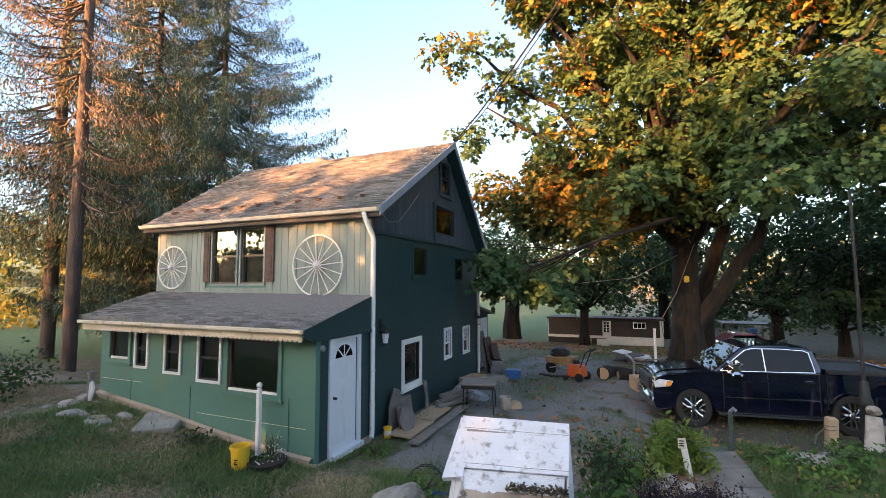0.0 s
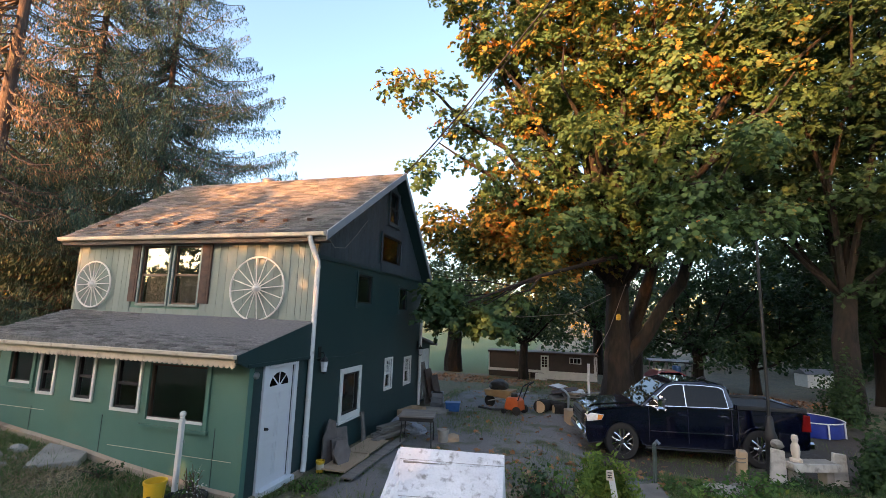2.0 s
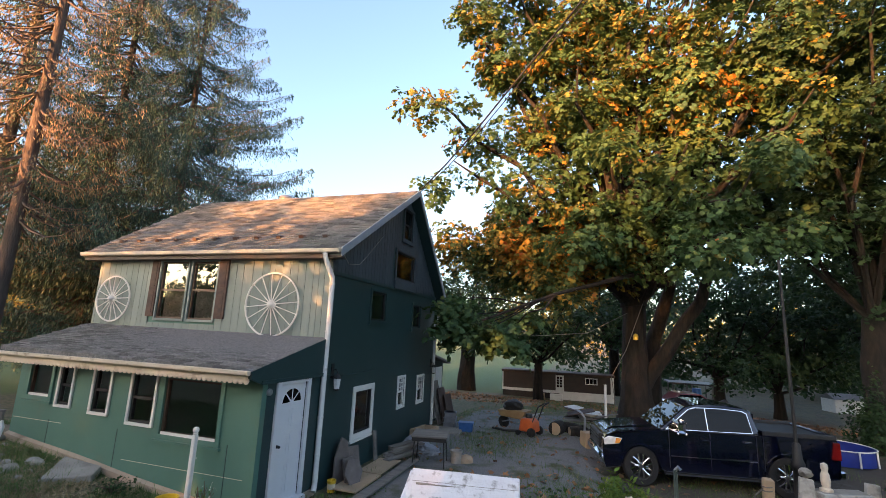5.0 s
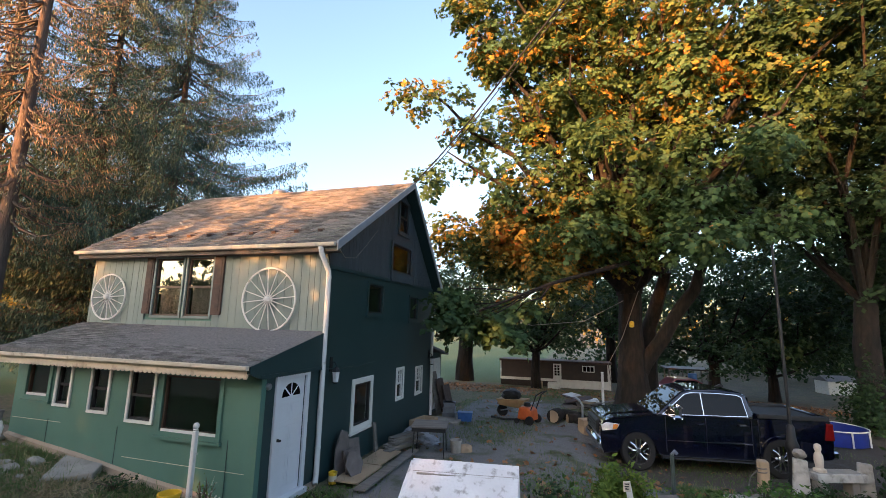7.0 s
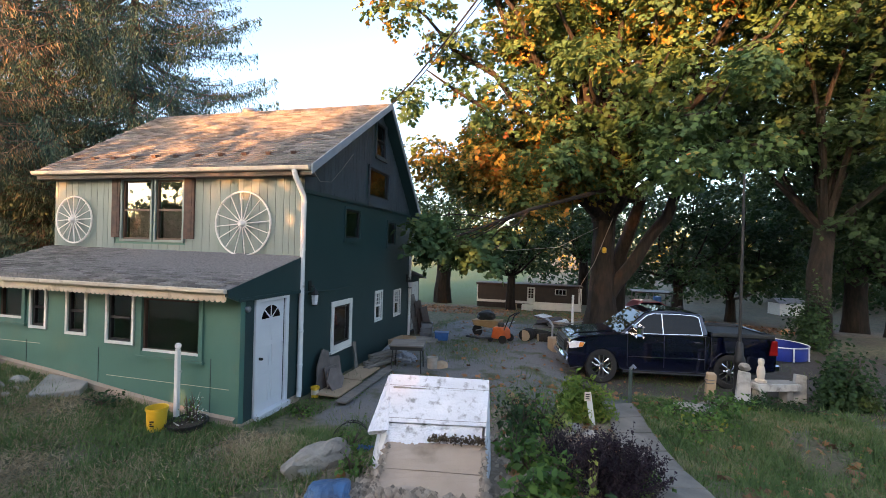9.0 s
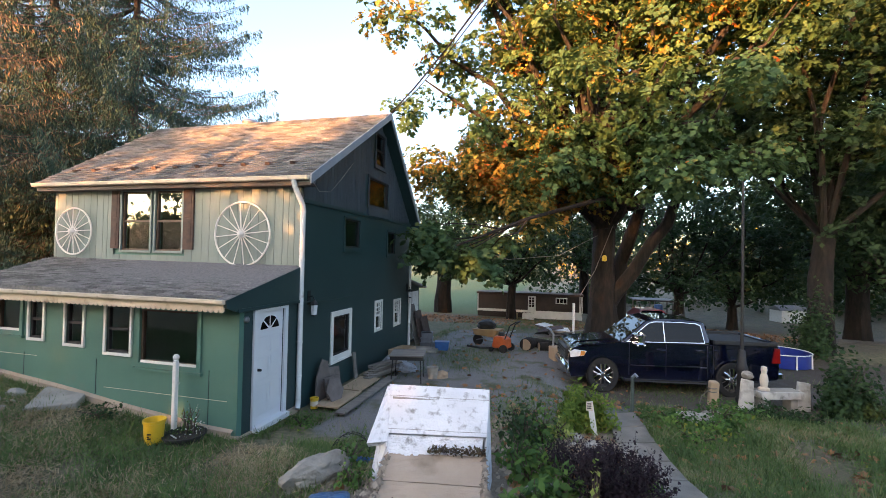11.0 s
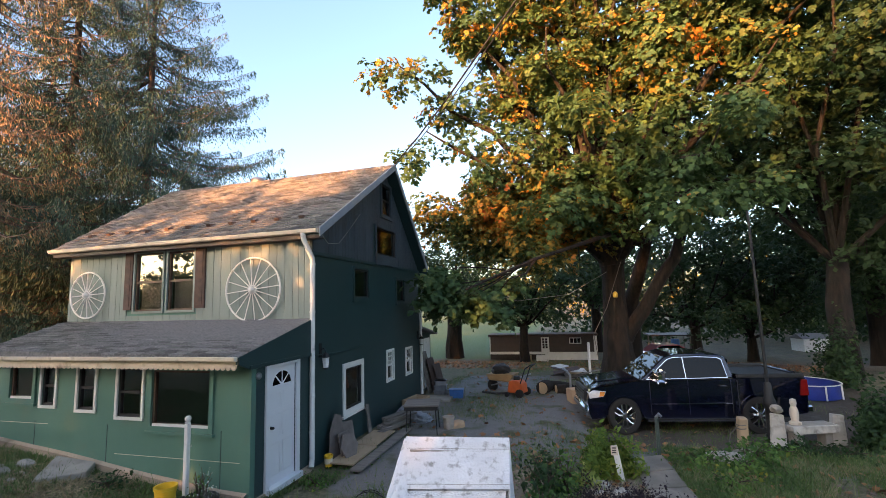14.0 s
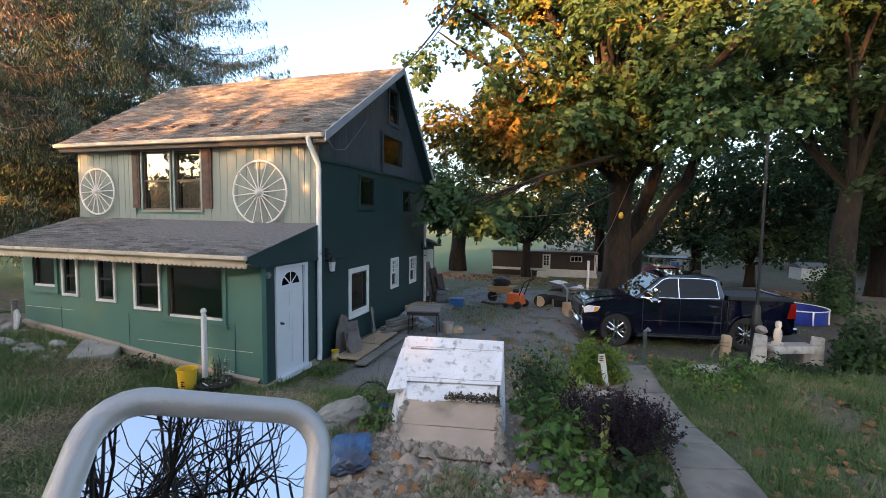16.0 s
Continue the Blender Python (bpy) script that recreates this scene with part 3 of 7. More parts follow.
def gable_top(x0, x1, holes):
    """The triangle over the gable wall, cut up round its openings."""
    def top(y):
        return RIDGE_Z - 0.12 - FRONT_PITCH * (RIDGE_Y - y) if y < RIDGE_Y else RIDGE_Z - 0.12 - REAR_PITCH * (y - RIDGE_Y)
    g = Geo()
    ys = sorted({0.0, BACK, RIDGE_Y, *[h[0] for h in holes], *[h[1] for h in holes]})
    for a, b in zip(ys, ys[1:]):
        hs = sorted([h for h in holes if h[0] < (a + b) / 2 < h[1]], key=lambda h: h[2])
        lo = 4.16
        for h in hs:
            g.prism([(a, lo), (b, lo), (b, h[2]), (a, h[2])], "x", x0, x1)
            lo = h[3]
        g.prism([(a, lo), (b, lo), (b, max(lo + 0.01, top(b))), (a, max(lo + 0.01, top(a)))], "x", x0, x1)
    return g, top


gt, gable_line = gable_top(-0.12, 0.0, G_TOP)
part("gable_top_wall", gt, shaded_wall, house)
gt2, _ = gable_top(LEFT, LEFT + 0.12, [])
part("west_gable_top", gt2, shaded_wall, house)
# plain inner floors and wall, coloured dark to stand for unlit rooms
part("ground_floor_inside", Geo().box(LEFT + 0.2, -0.2, PY + 0.2, BACK - 0.2, -0.12, -0.05), unlit_room, house)
part("upper_floor_inside", Geo().box(LEFT + 0.2, -0.2, 0.2, BACK - 0.2, 2.6, 2.75), unlit_room, house)
part("inner_wall", Geo().box(LEFT + 0.2, -0.2, 2.6, 2.7, -0.05, 2.6).box(LEFT + 0.2, -0.2, 1.6, 1.7, 2.75, 4.6), unlit_room, house)
part("foundation", Geo().box(PL - 0.02, 0.04, PY - 0.05, PY + 0.02, -0.5, -0.06).box(0.0, 0.04, PY, -0.02, -0.5, -0.09), beige_concrete, house, "pale concrete footing along the porch")

for x in (-4.95, -3.1, -0.58):
    part("panel_joint", Geo().box(x - 0.006, x + 0.006, PY - 0.006, PY + 0.001, 0.0 if x > -5 else 0.2, 1.0), shaded_wall, house)
for x0, x1, z in ((-6.0, -4.6, 0.95), (-2.9, -0.2, 0.5)):
    part("panel_scratch", Geo().box(x0, x1, PY - 0.003, PY + 0.001, z - 0.005, z + 0.005), cream_paint, house)

# pale footing that follows the rising ground
g = Geo()
for k in range(12):
    a, b = PL + k * 0.5, min(0.0, PL + (k + 1) * 0.5)
    za, zb = gz(a, PY - 0.1) + 0.1, gz(b, PY - 0.1) + 0.1
    g.add([(a, PY - 0.07, za - 0.5), (b, PY - 0.07, zb - 0.5), (b, PY - 0.07, zb), (a, PY - 0.07, za), (a, PY, za + 0.03), (b, PY, zb + 0.03)], [(0, 1, 2, 3), (3, 2, 5, 4)])
part("footing_edge", g, beige_concrete, house)


def plane_slab(a, b, c, d, thick):
    """A roof plane with corners a b c d (front left, front right, back right, back left), thickness downwards."""
    lo = [(p[0], p[1], p[2] - thick) for p in (a, b, c, d)]
    return Geo().add([a, b, c, d, *lo], [(0, 1, 2, 3), (7, 6, 5, 4), (0, 4, 5, 1), (1, 5, 6, 2), (2, 6, 7, 3), (3, 7, 4, 0)])


RX0, RX1 = -8.15, 0.34
EF, EFZ, EB, EBZ = -0.26, 4.64, 7.26, 3.99
part("roof_front", plane_slab((RX0 + 0.9, EF, EFZ), (RX1, EF, EFZ), (RX1, RIDGE_Y, RIDGE_Z), (RX0, RIDGE_Y, RIDGE_Z), 0.1), shingle, house)
part("roof_rear", plane_slab((RX0, RIDGE_Y, RIDGE_Z - 0.004), (RX1, RIDGE_Y, RIDGE_Z - 0.004), (RX1, EB, EBZ), (RX0 + 0.4, EB, EBZ), 0.1), shingle, house)
PEZ, PEY, PTZ = 2.26, -2.18, 2.79
part("porch_roof", plane_slab((PL - 0.1, PEY, PEZ + 0.09), (0.05, PEY, PEZ), (0.05, 0.0, PTZ), (PL - 0.98, 0.0, PTZ + 0.05), 0.07), shingle, house)


def shingles(name, a, b, c, d, rows, tab, limit):
    """Courses of tabs on a roof plane; the first ones are single parts, the rest one mesh."""
    a, b, c, d = map(Vector, (a, b, c, d))
    rng = random.Random(5)
    up = ((d - a).normalized() + (c - b).normalized()).normalized()
    along = (b - a).normalized()
    nrm = along.cross(up).normalized()
    rest = Geo()
    singles = []
    for r in range(rows):
        s0, s1 = r / rows, (r + 1.25) / rows
        l0, r0 = a.lerp(d, s0), b.lerp(c, s0)
        step = (d - a).length / rows
        n = max(1, int((r0 - l0).length / tab))
        off = (r % 3) * tab / 3
        for k in range(n):
            w = tab * 0.96
            p0 = l0 + along * min(k * tab + off, (r0 - l0).length - w)
            lift = 0.02 + rng.uniform(0, 0.008)
            q0, q1 = p0 + nrm * lift, p0 + along * w + nrm * lift
            e = up * min(step * 1.2, step + 0.02)
            v = [q0, q1, q1 + e - nrm * (lift - 0.003), q0 + e - nrm * (lift - 0.003), p0 - nrm * 0.004, p0 + along * w - nrm * 0.004]
            f = [(0, 1, 2, 3), (4, 5, 1, 0)]
            if limit and len(singles) < limit and p0.x > -4.2:
                singles.append((v, f))
            else:
                rest.add(v, f)
    ob = part(name, rest, shingle, house)
    tagged(ob, kind="stuff")
    for v, f in singles:
        part("shingle", Geo().add(v, f), shingle_one, ROOF_PIECES)


ROOF_PIECES = house

# eaves: gutters, fascias, rakes
g = Geo().prism([(EF - 0.09, EFZ - 0.1), (EF + 0.0, EFZ - 0.11), (EF + 0.0, EFZ - 0.01), (EF - 0.11, EFZ - 0.02)], "x", RX0 + 0.9, RX1 - 0.02)
part("gutter", g, cream_paint, house, "weathered cream metal gutter", bevel=0.012)
part("eave_fascia", Geo().box(RX0 + 0.95, RX1, EF + 0.01, EF + 0.05, EFZ - 0.2, EFZ - 0.1), dark_brown, house)
part("soffit", Geo().box(RX0 + 0.95, RX1 - 0.03, EF + 0.05, 0.02, EFZ - 0.2, EFZ - 0.17), dark_brown, house)


def rake(x0, x1, y0, z0, y1, z1, h, m, label=""):
    part("rake_board", Geo().prism([(y0, z0), (y1, z1), (y1, z1 - h), (y0, z0 - h)], "x", x0, x1), m, house, label)


bluegrey = mat("grey_blue_trim", (0.30, 0.33, 0.36), (0.24, 0.27, 0.30), 4.0, 0.5, 0.2)
rake(RX1, RX1 + 0.03, EF - 0.02, EFZ + 0.01, RIDGE_Y, RIDGE_Z + 0.015, 0.19, bluegrey, "grey-blue rake board under the shingles")
rake(RX1, RX1 + 0.03, RIDGE_Y, RIDGE_Z + 0.015, EB, EBZ + 0.01, 0.19, bluegrey)
part("rake_soffit", Geo().prism([(EF, EFZ - 0.12), (RIDGE_Y, RIDGE_Z - 0.12), (RIDGE_Y, RIDGE_Z - 0.15), (EF, EFZ - 0.15)], "x", 0.0, RX1).prism(
    [(RIDGE_Y, RIDGE_Z - 0.12), (EB, EBZ - 0.12), (EB, EBZ - 0.15), (RIDGE_Y, RIDGE_Z - 0.15)], "x", 0.0, RX1), shaded_wall, house)
g = Geo().prism([(PEY - 0.08, PEZ - 0.06), (PEY, PEZ - 0.07), (PEY, PEZ + 0.005), (PEY - 0.09, PEZ + 0.005)], "x", PL - 0.12, 0.04)
part("porch_gutter", g, cream_paint, house, "flaking cream porch gutter", bevel=0.01)
# scalloped valance
n = 58
val = part("valance", Geo().box(PL - 0.1, 0.0, PEY + 0.02, PEY + 0.034, PEZ - 0.135, PEZ - 0.07), cream_paint, house, "cream scalloped wooden valance under the porch eave")
for k in range(n):
    x0 = PL - 0.1 + k * (0.1 - PL) / n
    w = (0.1 - PL) / n
    pts = [(x0, PEZ - 0.135), (x0, PEZ - 0.16)] + [(x0 + w / 2 - w / 2 * math.cos(t), PEZ - 0.155 - 0.06 * math.sin(t)) for t in (0.5, 1.05, 1.57, 2.1, 2.64)] + [(x0 + w, PEZ - 0.16), (x0 + w, PEZ - 0.135)]
    part("scallop", Geo().prism(pts, "y", PEY + 0.018, PEY + 0.036), cream_paint, val)
part("porch_rake", Geo().prism([(PEY, PEZ - 0.005), (0.0, PTZ - 0.005), (0.0, 2.08), (PEY + 0.25, 2.04), (PEY, PEZ - 0.12)], "x", 0.0, 0.06), shaded_wall, house, "green boarded porch rake, colour darkened for shade")
g = Geo()
for k in range(26):
    y0 = PEY + 0.26 + k * 0.074
    g.prism([(y0, 2.09)] + [(y0 + 0.037 - 0.037 * math.cos(t), 2.05 - 0.03 * math.sin(t)) for t in (0, 0.8, 1.57, 2.3, 3.14)] + [(y0 + 0.074, 2.09)], "x", 0.06, 0.075)
part("rake_scallops", g, shaded_wall, house)
# closes the porch inside, in the same colour of unlit rooms
part("porch_ceiling", Geo().box(PL + 0.12, -0.12, PY + 0.12, 0.0, 2.16, 2.19), unlit_room, house)

# upright boards of the upper front and of the gable
rb = random.Random(2)
x = -0.03
while x > LEFT + 0.05:
    w = rb.choice((0.14, 0.2, 0.2, 0.26))
    x0 = max(LEFT, x - w)
    pieces = [(2.72, 4.6)]
    for h in UP_WIN:
        if x0 < h[1] + 0.08 and x > h[0] - 0.08:
            pieces = [(2.72, h[2] - 0.1)] if h[2] - 0.1 > 2.75 else []
            break
    for z0, z1 in pieces:
        part("board", Geo().box(x0 + 0.004, x - 0.004, -0.012, 0.02, z0, z1), green_board, house)
    x -= w
yb = 0.02
while yb < BACK - 0.04:
    w = 0.16
    y1 = min(BACK, yb + w)
    lo, hi = 4.2, min(gable_line(yb), gable_line(y1)) - 0.02
    spans = [(lo, hi)]
    for h in G_TOP:
        if yb < h[1] + 0.06 and y1 > h[0] - 0.06:
            spans = [s for a, b in spans for s in ((a, min(b, h[2] - 0.06)), (max(a, h[3] + 0.06), b))]
    for a, b in spans:
        if b - a > 0.05:
            part("board", Geo().box(0.0, 0.016, yb + 0.004, y1 - 0.004, a, b), shaded_board, house)
    yb += w
part("gable_band", Geo().box(0.0, 0.035, 0.0, BACK, 4.12, 4.2), shaded_wall, house)


def window(name, axis, u0, u1, z0, z1, face, out, frame_m, trim, sash=True, trim_m=None, curtain=None, muntins=0, label="", sill=0.0, pane_m=None):
    """A window set in a wall. face: the wall's outer plane; out: +1 or -1, the way it looks."""
    def bx(g, a, b, c, d, n0, n1):
        lo, hi = sorted((face + out * n0, face + out * n1))
        return g.box(a, b, lo, hi, c, d) if axis == "y" else g.box(lo, hi, a, b, c, d)

    def ring(g, a, b, c, d, t, n0, n1):
        bx(g, a, a + t, c, d, n0, n1)
        bx(g, b - t, b, c, d, n0, n1)
        bx(g, a + t, b - t, c, c + t, n0, n1)
        return bx(g, a + t, b - t, d - t, d, n0, n1)
    top = part(name, ring(Geo(), u0 - trim, u1 + trim, z0 - trim, z1 + trim, trim + 0.004, 0.002, 0.035), trim_m or frame_m, house, label, bevel=0.004)
    fr = 0.045
    part("sash_frame", ring(Geo(), u0, u1, z0, z1, fr, -0.07, -0.01), frame_m, top)
    zm = (z0 + z1) / 2
    if sash:
        part("meeting_rail", bx(Geo(), u0 + fr, u1 - fr, zm - 0.025, zm + 0.025, -0.06, -0.015), frame_m, top)
    for k in range(muntins):
        u = u0 + fr + (u1 - u0 - 2 * fr) * (k + 1) / (muntins + 1)
        part("muntin", bx(Geo(), u - 0.01, u + 0.01, zm + 0.025, z1 - fr, -0.045, -0.02), frame_m, top)
        zz = zm + (z1 - fr - zm) * (k + 1) / (muntins + 1)
        part("muntin", bx(Geo(), u0 + fr, u1 - fr, zz - 0.01, zz + 0.01, -0.045, -0.02), frame_m, top)
    for c, d in ((z0 + fr, zm - 0.025), (zm + 0.025, z1 - fr)) if sash else ((z0 + fr, z1 - fr),):
        pane = part("pane", bx(Geo(), u0 + fr, u1 - fr, c, d, -0.045, -0.04), pane_m or glass, top)
        pane.visible_shadow = False
    if curtain:
        part("curtain", bx(Geo(), u0 + fr, u1 - fr, z0, z0 + (z1 - z0) * curtain, -0.16, -0.15), cloth_brown, top)
    if sill:
        part("sill", bx(Geo(), u0 - trim - 0.03, u1 + trim + 0.03, z0 - trim - sill, z0 - trim, 0.002, 0.06), trim_m or frame_m, top)
    return top


bronze = mat("bronze_frame", (0.10, 0.06, 0.04), (0.07, 0.045, 0.03), 6.0, 0.45, 0.1)
for k, (a, b, c, d) in enumerate(PORCH_WIN):
    big = k in (0, 4)
    window("porch_window", "y", a, b, c, d, PY, -1, bronze if big else black_metal, 0.08 if big else 0.05, not big, green_wall if big else white_paint,
           label="wide fixed porch window in green trim" if big else "narrow sash window in white trim", sill=0.05 if big else 0)
    if big:
        part("white_bead", Geo().box(a + 0.03, b - 0.02, PY - 0.02, PY - 0.005, c - 0.005, c + 0.05), white_paint, house)
for a, b, c, d in UP_WIN:
    window("upper_window", "y", a, b, c, d, 0.0, -1, bronze, 0.05, True, green_board, curtain=0.5, pane_m=film_glass, label="tall brown-framed upper window with drawn curtain")
for a, b, c, d in G_LOW[:1]:
    window("side_window", "x", a, b, c, d, 0.0, 1, black_metal, 0.12, False, white_paint, label="dark window in broad white trim", sill=0.05)
for a, b, c, d in G_LOW[1:]:
    window("side_window", "x", a, b, c, d, 0.0, 1, white_paint, 0.05, True, white_paint, muntins=2, label="narrow white sash window with small upper panes")
for a, b, c, d in G_MID:
    window("side_window", "x", a, b, c, d, 0.0, 1, black_metal, 0.06, False, shaded_wall, label="small dark-framed window", sill=0.05)
window("attic_window", "x", *G_TOP[0], 0.016, 1, black_metal, 0.07, False, shaded_board, label="attic window that mirrors sunlit leaves", sill=0.22, pane_m=film_glass)
window("attic_window", "x", *G_TOP[1], 0.016, 1, black_metal, 0.06, True, shaded_board, label="small attic sash window", sill=0.05)

# shutters of the upper window pair
for a, b in ((-5.08, -4.85), (-2.99, -2.72)):
    g = Geo().box(a, b, -0.05, -0.012, 3.08, 4.46)
    s = part("shutter", g, rust_brown, house, "dark brown panelled shutter")
    for z0, z1 in ((3.16, 3.68), (3.8, 4.38)):
        part("shutter_panel", Geo().box(a + 0.05, b - 0.05, -0.062, -0.05, z0, z1, c=0.008), rust_brown, s)

# white entrance door
d = part("door", Geo().box(-0.05, -0.01, DOOR[0] + 0.03, DOOR[1] - 0.03, -0.05, 1.97), door_white, house, "white six-panel entrance door with a fan light", bevel=0.004)
part("door_frame", Geo().box(0.002, 0.05, DOOR[0] - 0.07, DOOR[0] + 0.03, -0.1, 2.07).box(0.002, 0.05, DOOR[1] - 0.03, DOOR[1] + 0.07, -0.1, 2.07).box(0.002, 0.05, DOOR[0] + 0.03, DOOR[1] - 0.03, 1.97, 2.07), door_white, house, bevel=0.006)
part("door_sill", Geo().box(-0.05, 0.14, DOOR[0] - 0.05, DOOR[1] + 0.05, -0.14, -0.05), door_white, house)
yc = (DOOR[0] + DOOR[1]) / 2
for y0, y1 in ((yc - 0.34, yc - 0.05), (yc + 0.05, yc + 0.34)):
    for z0, z1 in ((0.1, 0.62), (0.74, 1.12), (1.22, 1.5)):
        g = Geo().box(-0.012, -0.004, y0, y1, z0, z1, c=0.006)
        part("door_panel", g, door_white, d)
        part("panel_moulding", Geo().box(-0.01, -0.001, y0 - 0.015, y1 + 0.015, z1, z1 + 0.015).box(-0.01, -0.001, y0 - 0.015, y1 + 0.015, z0 - 0.015, z0).box(-0.01, -0.001, y0 - 0.015, y0, z0, z1).box(-0.01, -0.001, y1, y1 + 0.015, z0, z1), door_white, d)
for k in range(4):
    a0, a1 = math.pi * k / 4 + 0.06, math.pi * (k + 1) / 4 - 0.06
    pts = [(yc + 0.05 * math.cos((a0 + a1) / 2), 1.62 + 0.05 * math.sin((a0 + a1) / 2))] + [(yc + 0.27 * math.cos(a0 + (a1 - a0) * t / 4), 1.62 + 0.25 * math.sin(a0 + (a1 - a0) * t / 4)) for t in range(5)]
    part("fan_light_pane", Geo().prism(pts, "x", -0.012, -0.004), dark_glass, d)
part("door_handle", Geo().tube([(-0.01, DOOR[0] + 0.1, 0.93), (0.04, DOOR[0] + 0.1, 0.93)], 0.025, 10).lathe([(0.001, 0), (0.022, 0.01), (0.024, 0.025), (0.015, 0.04), (0.001, 0.042)], 10, pose(0.04, DOOR[0] + 0.1, 0.93, 0, 90, 0)), black_metal, d)


def downspout(y, top, foot, x=0.03):
    g = Geo().tube([(x - 0.05, y - 0.32, top), (x - 0.02, y - 0.3, top - 0.15), (x + 0.03, y - 0.08, top - 0.5), (x + 0.03, y - 0.06, top - 0.62), (x + 0.03, y - 0.06, foot + 0.15), (x + 0.08, y - 0.16, foot)], 0.055, 10)
    s = part("downspout", g, white_paint, house, "white metal downspout", smooth=True)
    for z in (top - 0.65, 1.2, 0.5, 2.9):
        if z < top - 0.4:
            part("spout_strap", Geo().tube([(x + 0.03, y - 0.06, z), (x + 0.03, y - 0.06, z + 0.04)], 0.062, 10), white_paint, s)


downspout(0.0, EFZ - 0.1, -0.12)
g = Geo().tube([(0.2, EB - 0.05, EBZ - 0.1), (0.18, EB - 0.08, EBZ - 0.3), (0.07, BACK - 0.05, EBZ - 0.7), (0.07, BACK - 0.05, -0.1)], 0.05, 10)
part("downspout", g, white_paint, house, "white metal downspout", smooth=True)

# roof hardware: snow guards and a vent
for k in range(11):
    x = -0.45 - k * 0.63
    m = pose(x, EF + 0.62, EFZ + 0.62 * FRONT_PITCH + 0.02, 31, 0, 0)
    part("snow_guard", Geo().box(-0.04, 0.04, -0.08, 0.08, 0, 0.012, m).box(-0.06, 0.06, -0.082, -0.068, 0.0, 0.07, m).tube([(0, -0.075, 0.05), (0, 0.07, 0.01)], 0.012, 6, m=m), rust_brown, house, "small iron snow guard on the shingles")
part("roof_vent", Geo().lathe([(0.1, 0), (0.1, 0.1), (0.2, 0.12), (0.24, 0.22), (0.2, 0.3), (0.08, 0.34), (0, 0.345)], 18, pose(-4.65, 4.12, RIDGE_Z - 0.16)), galv, house, "round galvanised turbine vent", smooth=True)


def wagon_wheel(x, z, r, tilt):
    e = empty("wagon_wheel", "white-painted wooden wagon wheel hung on the wall", "wheel", pose(x, -0.08, z, 90, 0, 0), "wagon wheels")
    g = Geo()
    ring = [(r * math.cos(t), r * math.sin(t), 0) for t in (2 * math.pi * k / 48 for k in range(49))]
    g.tube(ring, 0.02, 8, caps=False)
    part("rim", g, white_paint, e, smooth=True)
    part("hub", Geo().lathe([(0.05, -0.06), (0.075, -0.05), (0.085, 0), (0.075, 0.06), (0.05, 0.1), (0.03, 0.11), (0, 0.112)], 14), white_paint, e, smooth=True)
    for k in range(16):
        t = tilt + 2 * math.pi * k / 16
        part("spoke", Geo().tube([(0.07 * math.cos(t), 0.07 * math.sin(t), 0.02), (r * math.cos(t), r * math.sin(t), 0)], [0.013, 0.010], 6), white_paint, e)


wagon_wheel(-1.40, 3.44, 0.69, 0.1)
wagon_wheel(-6.20, 3.48, 0.56, 0.05)

# wall lanterns
def lantern(x, y, z, s):
    e = empty("wall_lantern", "black metal coach lantern on the wall", "lamp", pose(x, y, z), "wall lanterns")
    part("arm", Geo().tube([(0, 0, 0.2 * s), (0.1 * s, 0, 0.24 * s), (0.14 * s, 0, 0.16 * s)], 0.012, 6).box(0.0, 0.02, -0.05 * s, 0.05 * s, 0.05 * s, 0.35 * s), black_metal, e)
    part("cage", Geo().lathe([(0.03 * s, -0.2 * s), (0.07 * s, -0.17 * s), (0.075 * s, -0.16 * s)], 6, pose(0.14 * s, 0, 0)), black_metal, e)
    part("lantern_cap", Geo().lathe([(0.1 * s, 0.05 * s), (0.06 * s, 0.11 * s), (0.02 * s, 0.15 * s), (0, 0.18 * s)], 6, pose(0.14 * s, 0, 0)), black_metal, e)
    part("lantern_glass", Geo().lathe([(0.06 * s, -0.16 * s), (0.085 * s, 0.05 * s)], 6, pose(0.14 * s, 0, 0)), lamp_lens, e)


lantern(0.0, 0.33, 1.9, 1.0)
lantern(0.0, BACK - 0.2, 1.75, 0.9)
part("wall_bell", Geo().lathe([(0.06, 0), (0.06, 0.03), (0.045, 0.05), (0, 0.055)], 14, pose(0.0, -1.64, 1.88, 0, 90, 0)), galv, house, "round grey fixture beside the door", smooth=True)

# rear lean-to with white doors
LY = BACK + 0.05
g = slab_with_holes(LY, LY + 2.0, -0.4, 1.9, [], "x", -0.35, -0.25)
lean = part("rear_lean_to", g.box(-3, -0.35, LY, LY + 2.0, -0.4, 1.9), shaded_wall, house, "green lean-to behind the house, colour darkened for shade")
part("lean_to_roof", plane_slab((-3, LY - 0.05, 2.25), (0.0, LY - 0.05, 2.25), (0.0, LY + 2.2, 1.85), (-3, LY + 2.2, 1.85), 0.08), shingle, lean)
for y in (LY + 0.2, LY + 1.05):
    part("lean_to_door", Geo().box(-0.25, -0.21, y, y + 0.75, -0.15, 1.68, c=0.01), white_paint, lean, "plain white door")
# loose wire sagging along the gable
g = Geo().tube([(0.34, -0.15, 4.5), (0.3, 0.15, 4.36), (0.2, 0.8, 4.45), (0.08, 1.5, 4.85), (0.05, 2.2, 5.4)], 0.006, 6)
part("loose_wire", g, concrete, house)
g = Geo().tube([(0.03, 0.1, 2.02), (0.03, 1.4, 1.96), (0.03, 2.4, 2.0)], 0.012, 6)
part("wall_conduit", g, shaded_wall, house)

